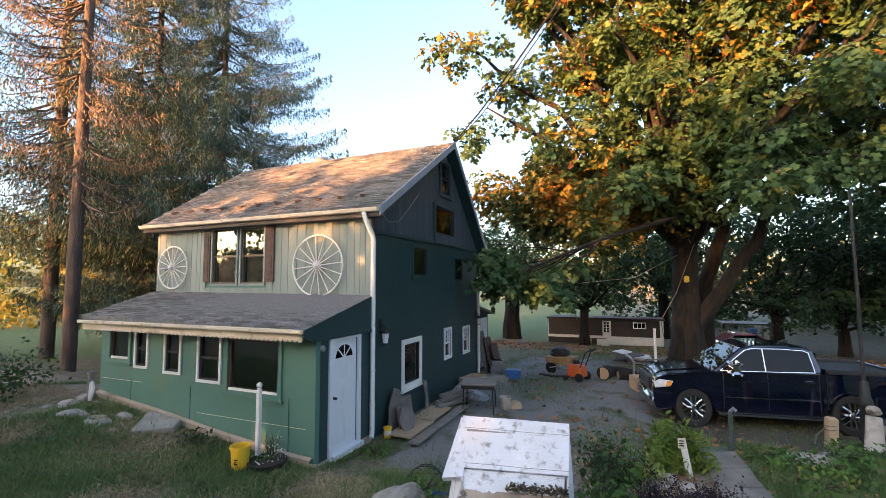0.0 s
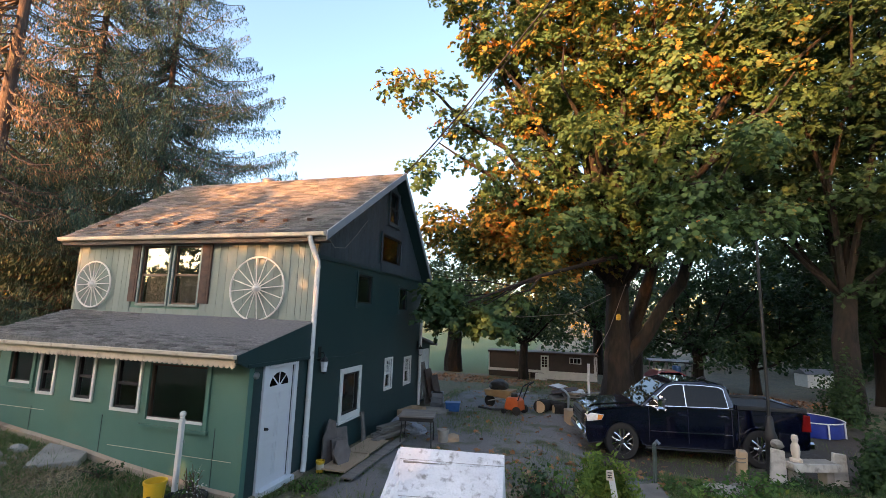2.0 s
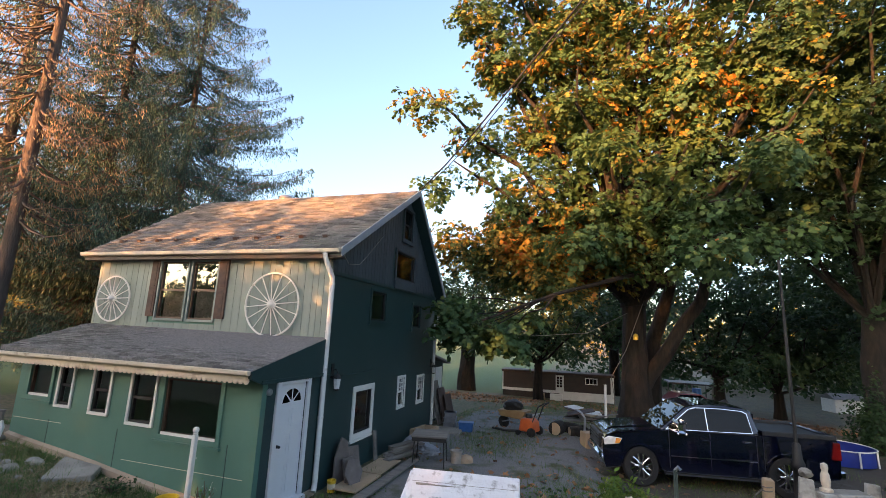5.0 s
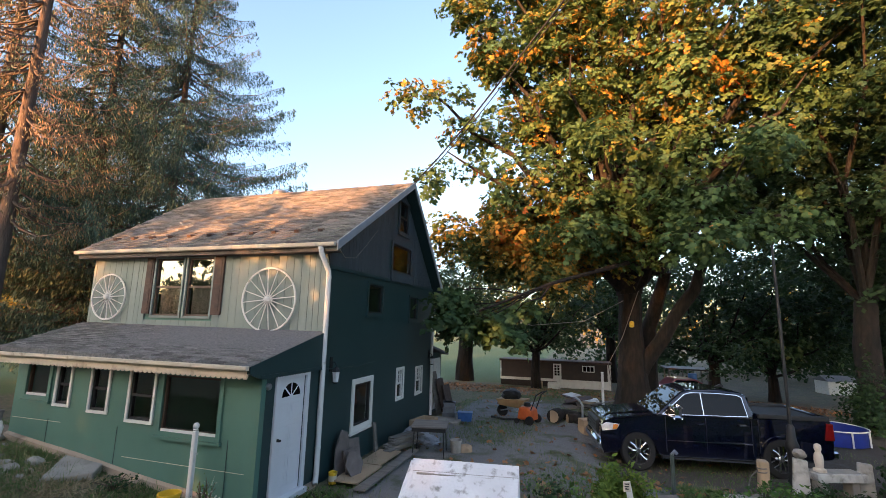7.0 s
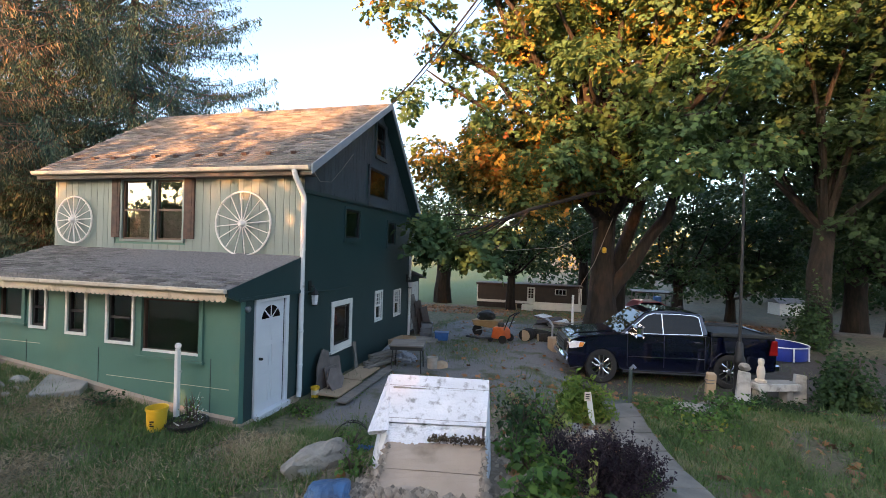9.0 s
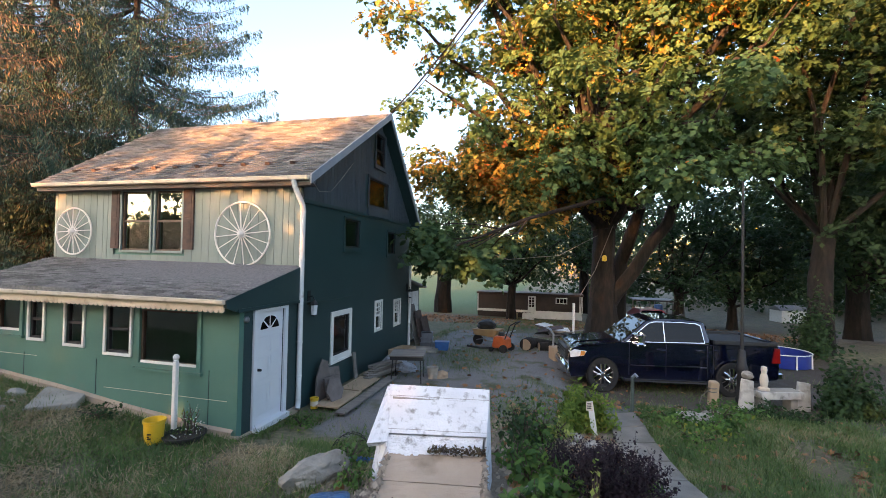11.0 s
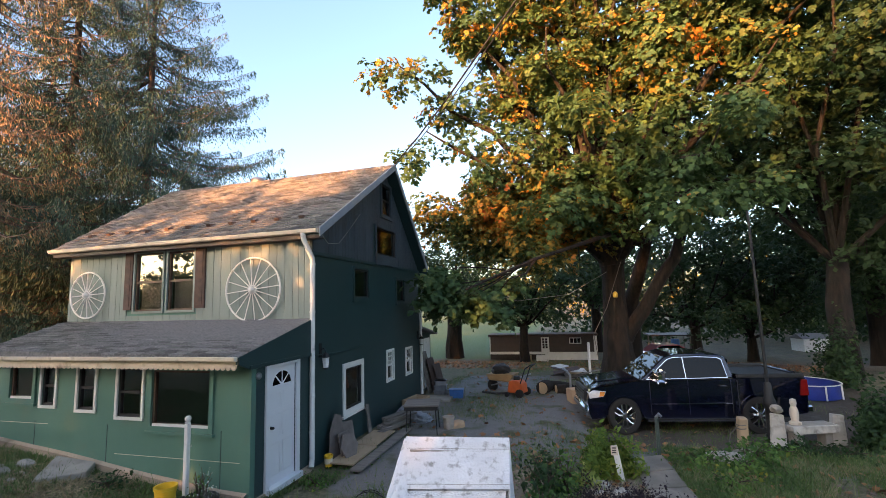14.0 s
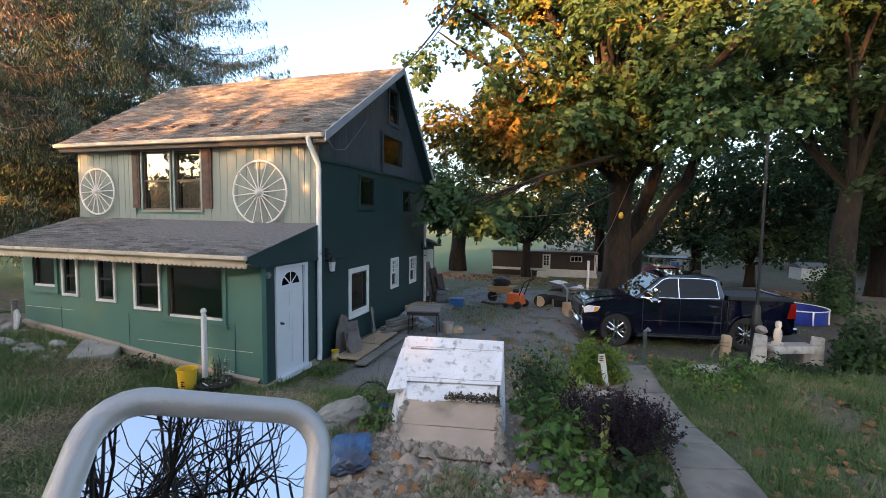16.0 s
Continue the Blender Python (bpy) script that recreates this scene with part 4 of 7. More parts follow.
shingles("porch_shingles", (PL - 0.1, PEY, PEZ + 0.09), (0.05, PEY, PEZ), (0.05, 0, PTZ), (PL - 0.98, 0, PTZ + 0.05), 17, 0.3, 280)
shingles("main_shingles", (RX0 + 0.9, EF, EFZ), (RX1, EF, EFZ), (RX1, RIDGE_Y, RIDGE_Z), (RX0, RIDGE_Y, RIDGE_Z), 37, 0.3, 0)


# ---- cellar bulkhead ----
SLAB_MID = (3.15, -2.89, 0.62), (4.36, -2.62, 0.61)
SLAB_FOOT = (3.17, -3.56, 0.24), (4.5, -3.36, 0.22)


def bulkhead():
    """A sloping concrete cellar roof: white-painted upper part, bare lower apron running into the gravel."""
    e = empty("cellar_bulkhead", "sloping concrete cellar roof with peeling white paint", "bulkhead", Matrix.Identity(4))
    tl, tr = Vector((2.95, -2.36, 1.24)), Vector((4.31, -2.08, 1.21))
    ml, mr = (Vector(p) for p in SLAB_MID)
    bl, br = (Vector(p) for p in SLAB_FOOT)
    down = Vector((0, 0, -0.55))

    def slab(name, q, thick, m, label="", n=10, rough=0.006, parent=e, jag=0.0):
        """A slab on four corners (near left, near right, far right, far left) with a slightly worn skin."""
        rng = random.Random(4)
        g = Geo()
        nrm = (q[1] - q[0]).cross(q[3] - q[0]).normalized()
        v = []
        for j in range(n + 1):
            a, b = q[0].lerp(q[3], j / n), q[1].lerp(q[2], j / n)
            for i in range(n + 1):
                v.append(a.lerp(b, i / n) + nrm * rng.uniform(-rough, rough) + (q[3] - q[0]) * (jag * (0.9 * noise.noise(Vector((i * 0.16, 3.1, 0))) + 0.55 * noise.noise(Vector((i * 0.55, 7.7, 0))) + rng.uniform(-0.08, 0.08)) if j == 0 else 0.0))
        k = len(v)
        v += [p - nrm * thick for p in v]
        f = []
        w = n + 1
        for j in range(n):
            for i in range(n):
                c = j * w + i
                f += [(c, c + 1, c + w + 1, c + w), (k + c, k + c + w, k + c + w + 1, k + c + 1)]
        rim = [i for i in range(w)] + [j * w + n for j in range(1, w)] + [n * w + i for i in range(n - 1, -1, -1)] + [j * w for j in range(n - 1, 0, -1)]
        f += [(rim[i], k + rim[i], k + rim[(i + 1) % len(rim)], rim[(i + 1) % len(rim)]) for i in range(len(rim))]
        return part(name, g.add(v, f), m, parent, label)

    mid = lambda a, b, t: a.lerp(b, t)  # noqa: E731
    top = slab("upper_slab", [mid(ml, tl, 0.2), mid(mr, tr, 0.2), tr, tl], 0.14, white_slab, "white slab with flaking paint and hairline cracks")
    slab("west_wing", [Vector((2.87, -2.92, 0.63)), Vector((3.13, -2.85, 0.66)), Vector((3.0, -2.37, 1.22)), Vector((2.93, -2.38, 1.22))], 0.12, white_slab, "sloping white flank of the cellar roof")
    slab("lip", [mid(ml, tl, -0.05) - Vector((0, 0, 0.05)), mid(mr, tr, -0.05) - Vector((0.05, 0, 0.05)), mid(mr, tr, 0.22) - Vector((0.05, 0, 0.04)), mid(ml, tl, 0.22) - Vector((0, 0, 0.04))], 0.05, white_slab, n=60, rough=0.003, jag=0.32)
    off = Vector((0, 0, -0.07))
    slab("apron_upper", [mid(bl, ml, 0.5) + off, mid(br, mr, 0.5) + off, mr + off, ml + off], 0.14, beige_concrete, "bare beige concrete apron", n=8)
    slab("apron_lower", [bl + off, br + off, mid(br, mr, 0.485) + off, mid(bl, ml, 0.485) + off], 0.14, beige_concrete, n=8)
    for s in (0.74, 0.06):
        a, b = mid(ml, tl, 0.2).lerp(tl, s) + Vector((0, 0, 0.012)), mid(mr, tr, 0.2).lerp(tr, s) + Vector((0, 0, 0.012))
        part("crack", Geo().tube([a, a.lerp(b, 0.3) + Vector((0, 0.01, 0)), a.lerp(b, 0.6) - Vector((0, 0.01, 0)), b], 0.003, 5), concrete, top)
    # cheeks and far face down to the yard
    g = Geo()
    g.add([tl, tl + Vector((-0.22, -0.25, -1.5)), ml + Vector((-0.28, 0.0, -0.75)), ml + Vector((-0.02, 0, 0)), tl + Vector((0.1, 0.1, -1.5)), ml + Vector((0.2, 0.1, -0.8))],
          [(0, 1, 2, 3), (0, 4, 1), (3, 2, 5), (1, 4, 5, 2), (0, 3, 5, 4)])
    part("west_cheek", g, white_slab, e)
    g = Geo().add([tr, tr + Vector((0.07, 0, -1.5)), mr + Vector((0.07, 0, -0.9)), mr, tr + Vector((-0.2, 0, -1.5)), mr + Vector((-0.2, 0, -0.9))],
                  [(0, 3, 2, 1), (0, 1, 4), (3, 5, 2), (1, 2, 5, 4), (0, 4, 5, 3)])
    part("east_cheek", g, white_slab, e)
    g = Geo().add([tl + Vector((0.02, 0.0, -0.1)), tr + Vector((-0.02, 0, -0.1)), tr + Vector((-0.02, 0, -1.55)), tl + Vector((0.02, 0, -1.55)),
                   tl + Vector((0.1, -0.12, -0.14)), tr + Vector((-0.02, -0.12, -0.14)), tr + Vector((-0.02, -0.12, -1.55)), tl + Vector((0.1, -0.12, -1.55))],
                  [(0, 1, 2, 3), (7, 6, 5, 4), (0, 4, 5, 1), (1, 5, 6, 2), (2, 6, 7, 3), (3, 7, 4, 0)])
    part("far_wall", g, concrete, e)


bulkhead()

# concrete path of separate slabs
walkway = empty("path", "narrow concrete garden path of jointed slabs", "path", kind="structure")
a0, a1, b0, b1 = Vector((6.20, 1.72, 0)), Vector((6.80, 1.95, 0)), Vector((6.42, -3.6, 0)), Vector((7.24, -3.4, 0))
for k in range(7):
    s0, s1 = k / 7 + 0.003, (k + 1) / 7 - 0.003
    c = [a0.lerp(b0, s0), a1.lerp(b1, s0), a1.lerp(b1, s1), a0.lerp(b0, s1)]
    zz = [gz(p.x, p.y) + 0.05 for p in c]
    c = [Vector((p.x, p.y, z)) for p, z in zip(c, zz)]
    g = Geo().add([*c, *[p - Vector((0, 0, 0.14)) for p in c]], [(0, 3, 2, 1), (4, 5, 6, 7), (0, 1, 5, 4), (1, 2, 6, 5), (2, 3, 7, 6), (3, 0, 4, 7)])
    part("path_slab", g, mat("worn_path_concrete", (0.27, 0.24, 0.2), (0.2, 0.178, 0.15), 3.0, 0.9, 0.5, fine=90, stain=(0.13, 0.115, 0.095), stain_amt=0.12, rand=0.08), walkway, bevel=0.01)


# ---- pickup truck ----
def pickup(m):
    e = empty("pickup_truck", "dark navy crew-cab pickup truck with chrome trim, parked", "truck", m)
    FA, RA, R = 0.98, 4.63, 0.435

    def arch(cx, r, a0=180, a1=0, n=12):
        return [(cx + r * math.cos(radians(a0 + (a1 - a0) * k / n)), 0.42 + r * math.sin(radians(a0 + (a1 - a0) * k / n))) for k in range(n + 1)]
    side = [(0.06, 0.36), (0.0, 0.5), (-0.03, 0.78), (0.0, 1.0), (0.07, 1.12), (0.35, 1.19), (1.0, 1.255), (1.5, 1.3), (2.5, 1.32), (4.05, 1.34), (4.12, 1.345), (5.84, 1.37), (5.9, 1.33), (5.93, 1.0), (5.9, 0.55), (5.86, 0.5),
            ] + arch(RA, 0.53, 0, 180) + [(3.9, 0.36), (1.7, 0.36)] + arch(FA, 0.53, 0, 180)
    # the flank, bulged: sections across the width
    g = Geo()
    n = len(side)
    ws = [(-0.985, -0.03), (-1.0, 0.0), (-0.9, 0.02), (0.9, 0.02), (1.0, 0.0), (0.985, -0.03)]
    body = Geo()
    v = []
    for y, _ in ws:
        for x, z in side:
            tuck = 1.0 - 0.05 * max(0, (z - 1.0)) - 0.06 * max(0.0, (0.35 - x)) - 0.035 * max(0.0, (0.62 - z)) - 0.02 * max(0, x - 5.6)
            v.append((x, y * tuck * 0.99, z + (0.02 if abs(y) < 0.95 and 0.1 < x < 4.0 and z > 1.1 else 0.0)))
    f = [tuple(range(n))[::-1], tuple((len(ws) - 1) * n + k for k in range(n))]
    for j in range(len(ws) - 1):
        f += [(j * n + k, j * n + (k + 1) % n, (j + 1) * n + (k + 1) % n, (j + 1) * n + k) for k in range(n)]
    body.add(v, f)
    bd = part("body", body, car_paint, e, bevel=0.02)
    # greenhouse
    roof = [(1.48, 1.30, 0.93), (2.28, 1.87, 0.74), (2.6, 1.94, 0.74), (3.3, 1.955, 0.74), (3.85, 1.9, 0.73), (3.98, 1.84, 0.73), (4.08, 1.33, 0.93)]
    cab = Geo()
    v = [(x, s * w, z) for x, z, w in roof for s in (-1, 1)]
    f = [(2 * k, 2 * k + 1, 2 * k + 3, 2 * k + 2) for k in range(len(roof) - 1)]
    f += [tuple(range(0, 2 * len(roof), 2)), tuple(range(1, 2 * len(roof), 2))[::-1], (0, 2 * len(roof) - 2, 2 * len(roof) - 1, 1)]
    cab.add(v, f)
    part("cab", cab, car_paint, e, bevel=0.05)

    def side_y(z, s):
        return s * (0.93 - (z - 1.30) / 0.6 * 0.19)
    for s in (-1, 1):
        def pane(name, pts, m_, out, parent, thick=0.012, label=""):
            v = [(x, side_y(z, s) + s * out, z) for x, z in pts] + [(x, side_y(z, s) + s * (out - thick), z) for x, z in pts]
            k = len(pts)
            return part(name, Geo().add(v, [tuple(range(k)), tuple(range(k, 2 * k))[::-1]] + [(i, (i + 1) % k, k + (i + 1) % k, k + i) for i in range(k)]), m_, parent, label)
        tr = pane("window_trim", [(1.66, 1.335), (2.33, 1.82), (2.5, 1.865), (3.2, 1.875), (3.72, 1.85), (3.84, 1.8), (3.9, 1.36)], chrome, 0.016, e, label="chrome window surround")
        pane("front_door_glass", [(1.70, 1.352), (2.345, 1.812), (2.51, 1.852), (2.755, 1.859), (2.755, 1.357)], dark_glass, 0.021, e)
        pane("rear_door_glass", [(2.78, 1.357), (2.78, 1.859), (3.2, 1.862), (3.7, 1.837), (3.82, 1.79), (3.883, 1.375)], dark_glass, 0.021, e)
        for x0, x1, z in ((1.72, 1.735, 0), (2.775, 2.785, 0), (3.93, 3.945, 0), (4.1, 4.115, 0)):
            part("door_seam", Geo().box(x0, x1, s * 0.975, s * 0.9935, 0.48, 1.31), black_plastic, bd)
        part("side_moulding", Geo().box(1.75, 3.92, s * 0.985, s * 1.003, 0.735, 0.757), chrome, e, "thin chrome door moulding")
        part("running_board", Geo().box(1.6, 3.95, s * 0.86, s * 1.02, 0.33, 0.39, c=0.02), black_plastic, e)
        for x in (2.58, 3.62):
            part("door_handle", Geo().box(x, x + 0.2, s * 0.985, s * 1.02, 1.15, 1.18, c=0.01), car_paint, e)
        mr = part("side_mirror", Geo().box(1.88, 2.06, s * 0.98, s * 1.22, 1.32, 1.55, c=0.05), chrome, e, "chrome-capped wing mirror", smooth=True)
        part("mirror_arm", Geo().tube([(1.97, s * 0.93, 1.34), (1.97, s * 1.03, 1.38)], 0.035, 8), black_plastic, mr)
        hl = part("headlight", Geo().prism([(0.02, 0.88), (0.42, 0.93), (0.5, 1.06), (0.14, 1.09), (0.0, 1.02)], "y", s * 0.70, s * 0.985), lamp_lens, e, bevel=0.015)
        part("indicator", Geo().prism([(0.3, 0.93), (0.42, 0.945), (0.47, 1.05), (0.33, 1.06)], "y", s * 0.98, s * 0.99), amber, hl)
        part("tail_light", Geo().prism([(5.72, 0.92), (5.95, 0.92), (5.94, 1.30), (5.8, 1.31), (5.76, 1.1)], "y", s * 0.86, s * 0.995), red_lens, e, bevel=0.01)
        for cx in (FA, RA):
            pts = arch(cx, 0.55, 172, 8, 14) + arch(cx, 0.49, 8, 172, 14)
            part("wheel_arch_trim", Geo().prism(pts, "y", s * 0.96, s * 1.0), car_paint, e)
            part("arch_liner", Geo().prism(arch(cx, 0.525, 180, 0, 14) + [(cx + 0.52, 0.36), (cx - 0.52, 0.36)], "y", s * 0.42, s * 0.6), black_plastic, e)
            wm = pose(cx, s * 0.87, 0.45, -90 * s, 0, 0)
            w = empty("wheel", "", "")
            w.parent = e
            w.matrix_local = wm @ Matrix.Diagonal((1.07, 1.07, 1.0, 1.0))
            del_tags = [k for k in w.keys()]
            for k in del_tags:
                del w[k]
            part("tyre", Geo().lathe([(0.29, -0.12), (0.40, -0.125), (0.43, -0.09), (0.435, 0), (0.43, 0.09), (0.40, 0.125), (0.29, 0.12)], 36, caps=False), rubber, w, smooth=True)
            part("rim", Geo().lathe([(0.3, -0.1), (0.3, 0.08), (0.285, 0.115), (0.272, 0.11), (0.262, 0.06), (0.25, -0.02), (0.001, -0.03)], 36, caps=False), black_plastic, w, smooth=True)
            for k in range(6):
                t = 2 * math.pi * k / 6
                d = 0.19
                part("spoke", Geo().tube([(0.05 * math.cos(t), 0.05 * math.sin(t), 0.09), (0.17 * math.cos(t - d), 0.17 * math.sin(t - d), 0.1), (0.275 * math.cos(t - 0.3), 0.275 * math.sin(t - 0.3), 0.085)], [0.03, 0.022, 0.026], 6).tube(
                    [(0.05 * math.cos(t), 0.05 * math.sin(t), 0.09), (0.17 * math.cos(t + d), 0.17 * math.sin(t + d), 0.1), (0.275 * math.cos(t + 0.3), 0.275 * math.sin(t + 0.3), 0.085)], [0.03, 0.022, 0.026], 6), chrome, w)
            part("hub_cap", Geo().lathe([(0.075, 0.05), (0.075, 0.1), (0.06, 0.115), (0, 0.118)], 18), chrome, w, smooth=True)
    part("windscreen", Geo().add([(1.52, -0.86, 1.335), (1.52, 0.86, 1.335), (2.25, 0.69, 1.86), (2.25, -0.69, 1.86), (1.55, -0.86, 1.33), (1.55, 0.86, 1.33), (2.28, 0.69, 1.85), (2.28, -0.69, 1.85)],
                                 [(0, 1, 2, 3), (7, 6, 5, 4), (0, 4, 5, 1), (1, 5, 6, 2), (2, 6, 7, 3), (3, 7, 4, 0)]), dark_glass, e)
    part("rear_screen", Geo().box(3.99, 4.08, -0.62, 0.62, 1.42, 1.78), dark_glass, e)
    part("front_bumper", Geo().box(-0.1, 0.2, -0.95, 0.95, 0.42, 0.66, c=0.06), chrome, e, "chrome front bumper", smooth=True)
    part("grille", Geo().box(-0.06, 0.05, -0.62, 0.62, 0.72, 1.08, c=0.03), black_plastic, e)
    for k in range(4):
        part("grille_bar", Geo().box(-0.07, -0.055, -0.6, 0.6, 0.77 + 0.08 * k, 0.785 + 0.08 * k), chrome, e)
    part("rear_bumper", Geo().box(5.88, 6.06, -0.95, 0.95, 0.5, 0.68, c=0.04), chrome, e, "chrome rear bumper")
    part("bed_floor", Geo().box(4.16, 5.84, -0.86, 0.86, 1.371, 1.376), black_plastic, e)
    for y0, y1 in ((-0.97, -0.86), (0.86, 0.97)):
        part("bed_rail", Geo().box(4.14, 5.9, y0, y1, 1.34, 1.45, c=0.02), black_plastic, e)
    part("tailgate", Geo().box(5.84, 5.93, -0.86, 0.86, 1.3, 1.44, c=0.02), car_paint, e)
    part("bed_bulkhead", Geo().box(4.1, 4.16, -0.86, 0.86, 1.33, 1.44), car_paint, e)
    part("hood_bulge", Geo().add([(0.15, -0.5, 1.16), (0.15, 0.5, 1.16), (1.45, 0.55, 1.315), (1.45, -0.55, 1.315), (0.3, -0.42, 1.225), (0.3, 0.42, 1.225), (1.45, 0.46, 1.35), (1.45, -0.46, 1.35)],
                                 [(4, 5, 6, 7), (0, 1, 5, 4), (1, 2, 6, 5), (3, 0, 4, 7), (2, 3, 7, 6)]), car_paint, e, bevel=0.02)
    part("underbody", Geo().box(0.2, 5.8, -0.42, 0.42, 0.28, 0.5), black_plastic, e)
    part("roof_antenna", Geo().prism([(3.5, 1.95), (3.75, 1.95), (3.72, 2.0), (3.66, 2.02)], "y", -0.03, 0.03), black_plastic, e)
    return e


TRUCK = pose(5.38, 5.25, -0.5, 0, 0, 9.5) @ Matrix.Diagonal((0.9, 0.95, 1.02, 1.0))
pickup(TRUCK)


# ---- trees ----
def limb_clumps(ends, start, rng, size, per=5, lo=0.45):
    """Clumps of leaves along limbs that run from start to each end."""
    out = []
    for end in ends:
        for k in range(per):
            t = lo + (1 - lo) * (k + rng.uniform(0.2, 0.9)) / per
            p = np.array(start) + (np.array(end) - np.array(start)) * t
            p = p + rng.normal(0, 0.75, 3) * (0.6, 0.8, 0.6) + (0, 0, 0.5 * math.sin(3 * t))
            r = size * rng.uniform(0.6, 1.15)
            out.append((*p, r * 1.2, r * 1.15, r * rng.uniform(0.5, 0.75)))
    return out


rt = np.random.default_rng(21)
MB = (7.15, 12.6, -0.35)
fork = (7.1, 12.6, 4.4)
ends = [(-1.2, 7.9, 13.0), (0.3, 7.4, 9.6), (0.2, 9.2, 17.0), (2.6, 10.5, 20.5), (5.0, 8.0, 13.3), (7.3, 8.8, 16.2), (6.0, 7.0, 9.4), (9.1, 8.4, 12.6), (11.3, 9.0, 15.7), (10.2, 7.2, 8.4),
        (5.0, 7.2, 6.6), (9.3, 7.6, 6.5), (12.2, 8.6, 7.2), (12.6, 8.5, 11.6), (3.0, 12.0, 13.0), (8.0, 15.0, 14.0), (6.5, 12.0, 20.0), (11.5, 12.5, 19.0), (3.2, 9.0, 9.0), (4.2, 9.4, 16.5), (9.6, 9.0, 19.0), (13.0, 9.2, 17.5), (14.6, 9.0, 13.8), (8.6, 8.0, 9.8), (5.6, 9.0, 19.5), (-0.4, 9.0, 18.6), (1.2, 8.6, 15.0), (2.4, 9.0, 18.4), (4.8, 8.8, 18.0), (7.2, 8.6, 18.0), (9.4, 8.8, 16.6), (12.0, 9.0, 19.0), (4.6, 9.0, 22.5), (8.6, 9.5, 23.0), (12.4, 10.0, 22.5), (15.2, 9.6, 19.5), (1.6, 9.4, 21.5), (14.2, 9.0, 16.2)]
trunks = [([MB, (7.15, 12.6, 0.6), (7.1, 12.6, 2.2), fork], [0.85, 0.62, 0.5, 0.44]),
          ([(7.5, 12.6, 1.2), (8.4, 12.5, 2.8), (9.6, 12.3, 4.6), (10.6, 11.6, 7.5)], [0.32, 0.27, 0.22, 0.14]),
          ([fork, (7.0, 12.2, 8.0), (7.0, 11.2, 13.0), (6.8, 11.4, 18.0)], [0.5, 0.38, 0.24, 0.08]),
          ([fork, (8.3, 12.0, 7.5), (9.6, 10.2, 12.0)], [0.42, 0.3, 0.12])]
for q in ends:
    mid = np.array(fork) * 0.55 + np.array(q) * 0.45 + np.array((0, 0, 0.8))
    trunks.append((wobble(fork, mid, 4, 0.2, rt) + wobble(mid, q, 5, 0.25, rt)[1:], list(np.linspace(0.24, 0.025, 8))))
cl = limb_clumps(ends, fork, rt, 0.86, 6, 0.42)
# upper clumps get extra orange leaves: autumn colour and painted sunlight
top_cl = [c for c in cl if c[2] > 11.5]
tree_thing("maple_tree", "large old maple with green leaves, its top orange from autumn and painted low sun", MB, trunks, [(cl, 54000, 0.16, maple_leaf, "maple"), (top_cl, 15000, 0.16, sun_orange_leaf, "maple")])

# limb over the yard with orange leaves, turning and painted sunlit, part of a second stem of the same kind
b2 = (7.9, 14.0, -0.4)
ends2 = [(-0.4, 10.0, 7.6), (1.8, 9.4, 6.6), (0.8, 10.4, 5.6), (2.6, 10.6, 7.9), (3.6, 9.6, 5.4), (4.6, 11.0, 7.0)]
tr2 = [([b2, (8.0, 13.9, 3.0), (8.6, 12.6, 5.4)], [0.4, 0.32, 0.2])] + [(wobble((8.6, 12.6, 5.4), q, 6, 0.2, rt), list(np.linspace(0.14, 0.02, 6))) for q in ends2]
low = [(1.2, 5.2, 3.3), (2.3, 5.4, 3.2), (0.9, 5.6, 4.0), (3.2, 6.4, 3.7), (2.7, 5.6, 2.8), (1.7, 5.3, 2.9)]
tr2 += [([(8.6, 12.6, 5.4), (6.8, 9.6, 5.4), (4.2, 6.95, 4.4), (2.16, 5.09, 3.4)], [0.13, 0.09, 0.06, 0.03])] + [(wobble((4.2, 6.95, 4.4), q, 5, 0.12, rt), list(np.linspace(0.035, 0.01, 5))) for q in low]
tree_thing("maple_tree", "slender maple whose orange limb hangs over the yard", b2, tr2,
           [(limb_clumps(ends2, (8.6, 12.6, 5.4), rt, 1.15, 5, 0.5), 26000, 0.155, sun_orange_leaf, "maple"),
            ([(x, y, z, 0.55, 0.5, 0.32) for x, y, z in low] + [(1.4, 5.4, 3.75, 0.6, 0.5, 0.4)], 1900, 0.17, maple_leaf, "maple")])

def broad_tree(base, h, r, trunk_r, leaves, size, material, seed, label, fork_h=0.3, lean=(0, 0), flat=0.75, clump=1.0):
    rng = np.random.default_rng(seed)
    base = (base[0], base[1], gz(base[0], base[1]) - 0.08)
    b = np.array(base)
    fk = b + (lean[0] * 0.5, lean[1] * 0.5, h * fork_h)
    es = []
    for k in range(12):
        a = 2 * math.pi * (k + rng.uniform(0, 0.8)) / 12
        rr, hh = r * rng.uniform(0.55, 1.0), h * rng.uniform(fork_h + 0.12, 0.98)
        rr *= 1 - 0.55 * max(0, hh / h - 0.6) / 0.4
        es.append((b[0] + lean[0] + rr * math.cos(a), b[1] + lean[1] + rr * math.sin(a), b[2] + hh))
    tp = [([tuple(b), tuple(b * 0.6 + fk * 0.4), tuple(fk)], [trunk_r * 1.25, trunk_r, trunk_r * 0.85])]
    tp += [(wobble(fk, q, 6, r * 0.04, rng), list(np.linspace(trunk_r * 0.3, 0.015, 6))) for q in es]
    return tree_thing("broadleaf_tree", label, tuple(base), tp, [(limb_clumps(es, fk, rng, clump * r * 0.27, 6, 0.26), leaves, size, material, "maple" if leaves > 30000 else "leaf")])


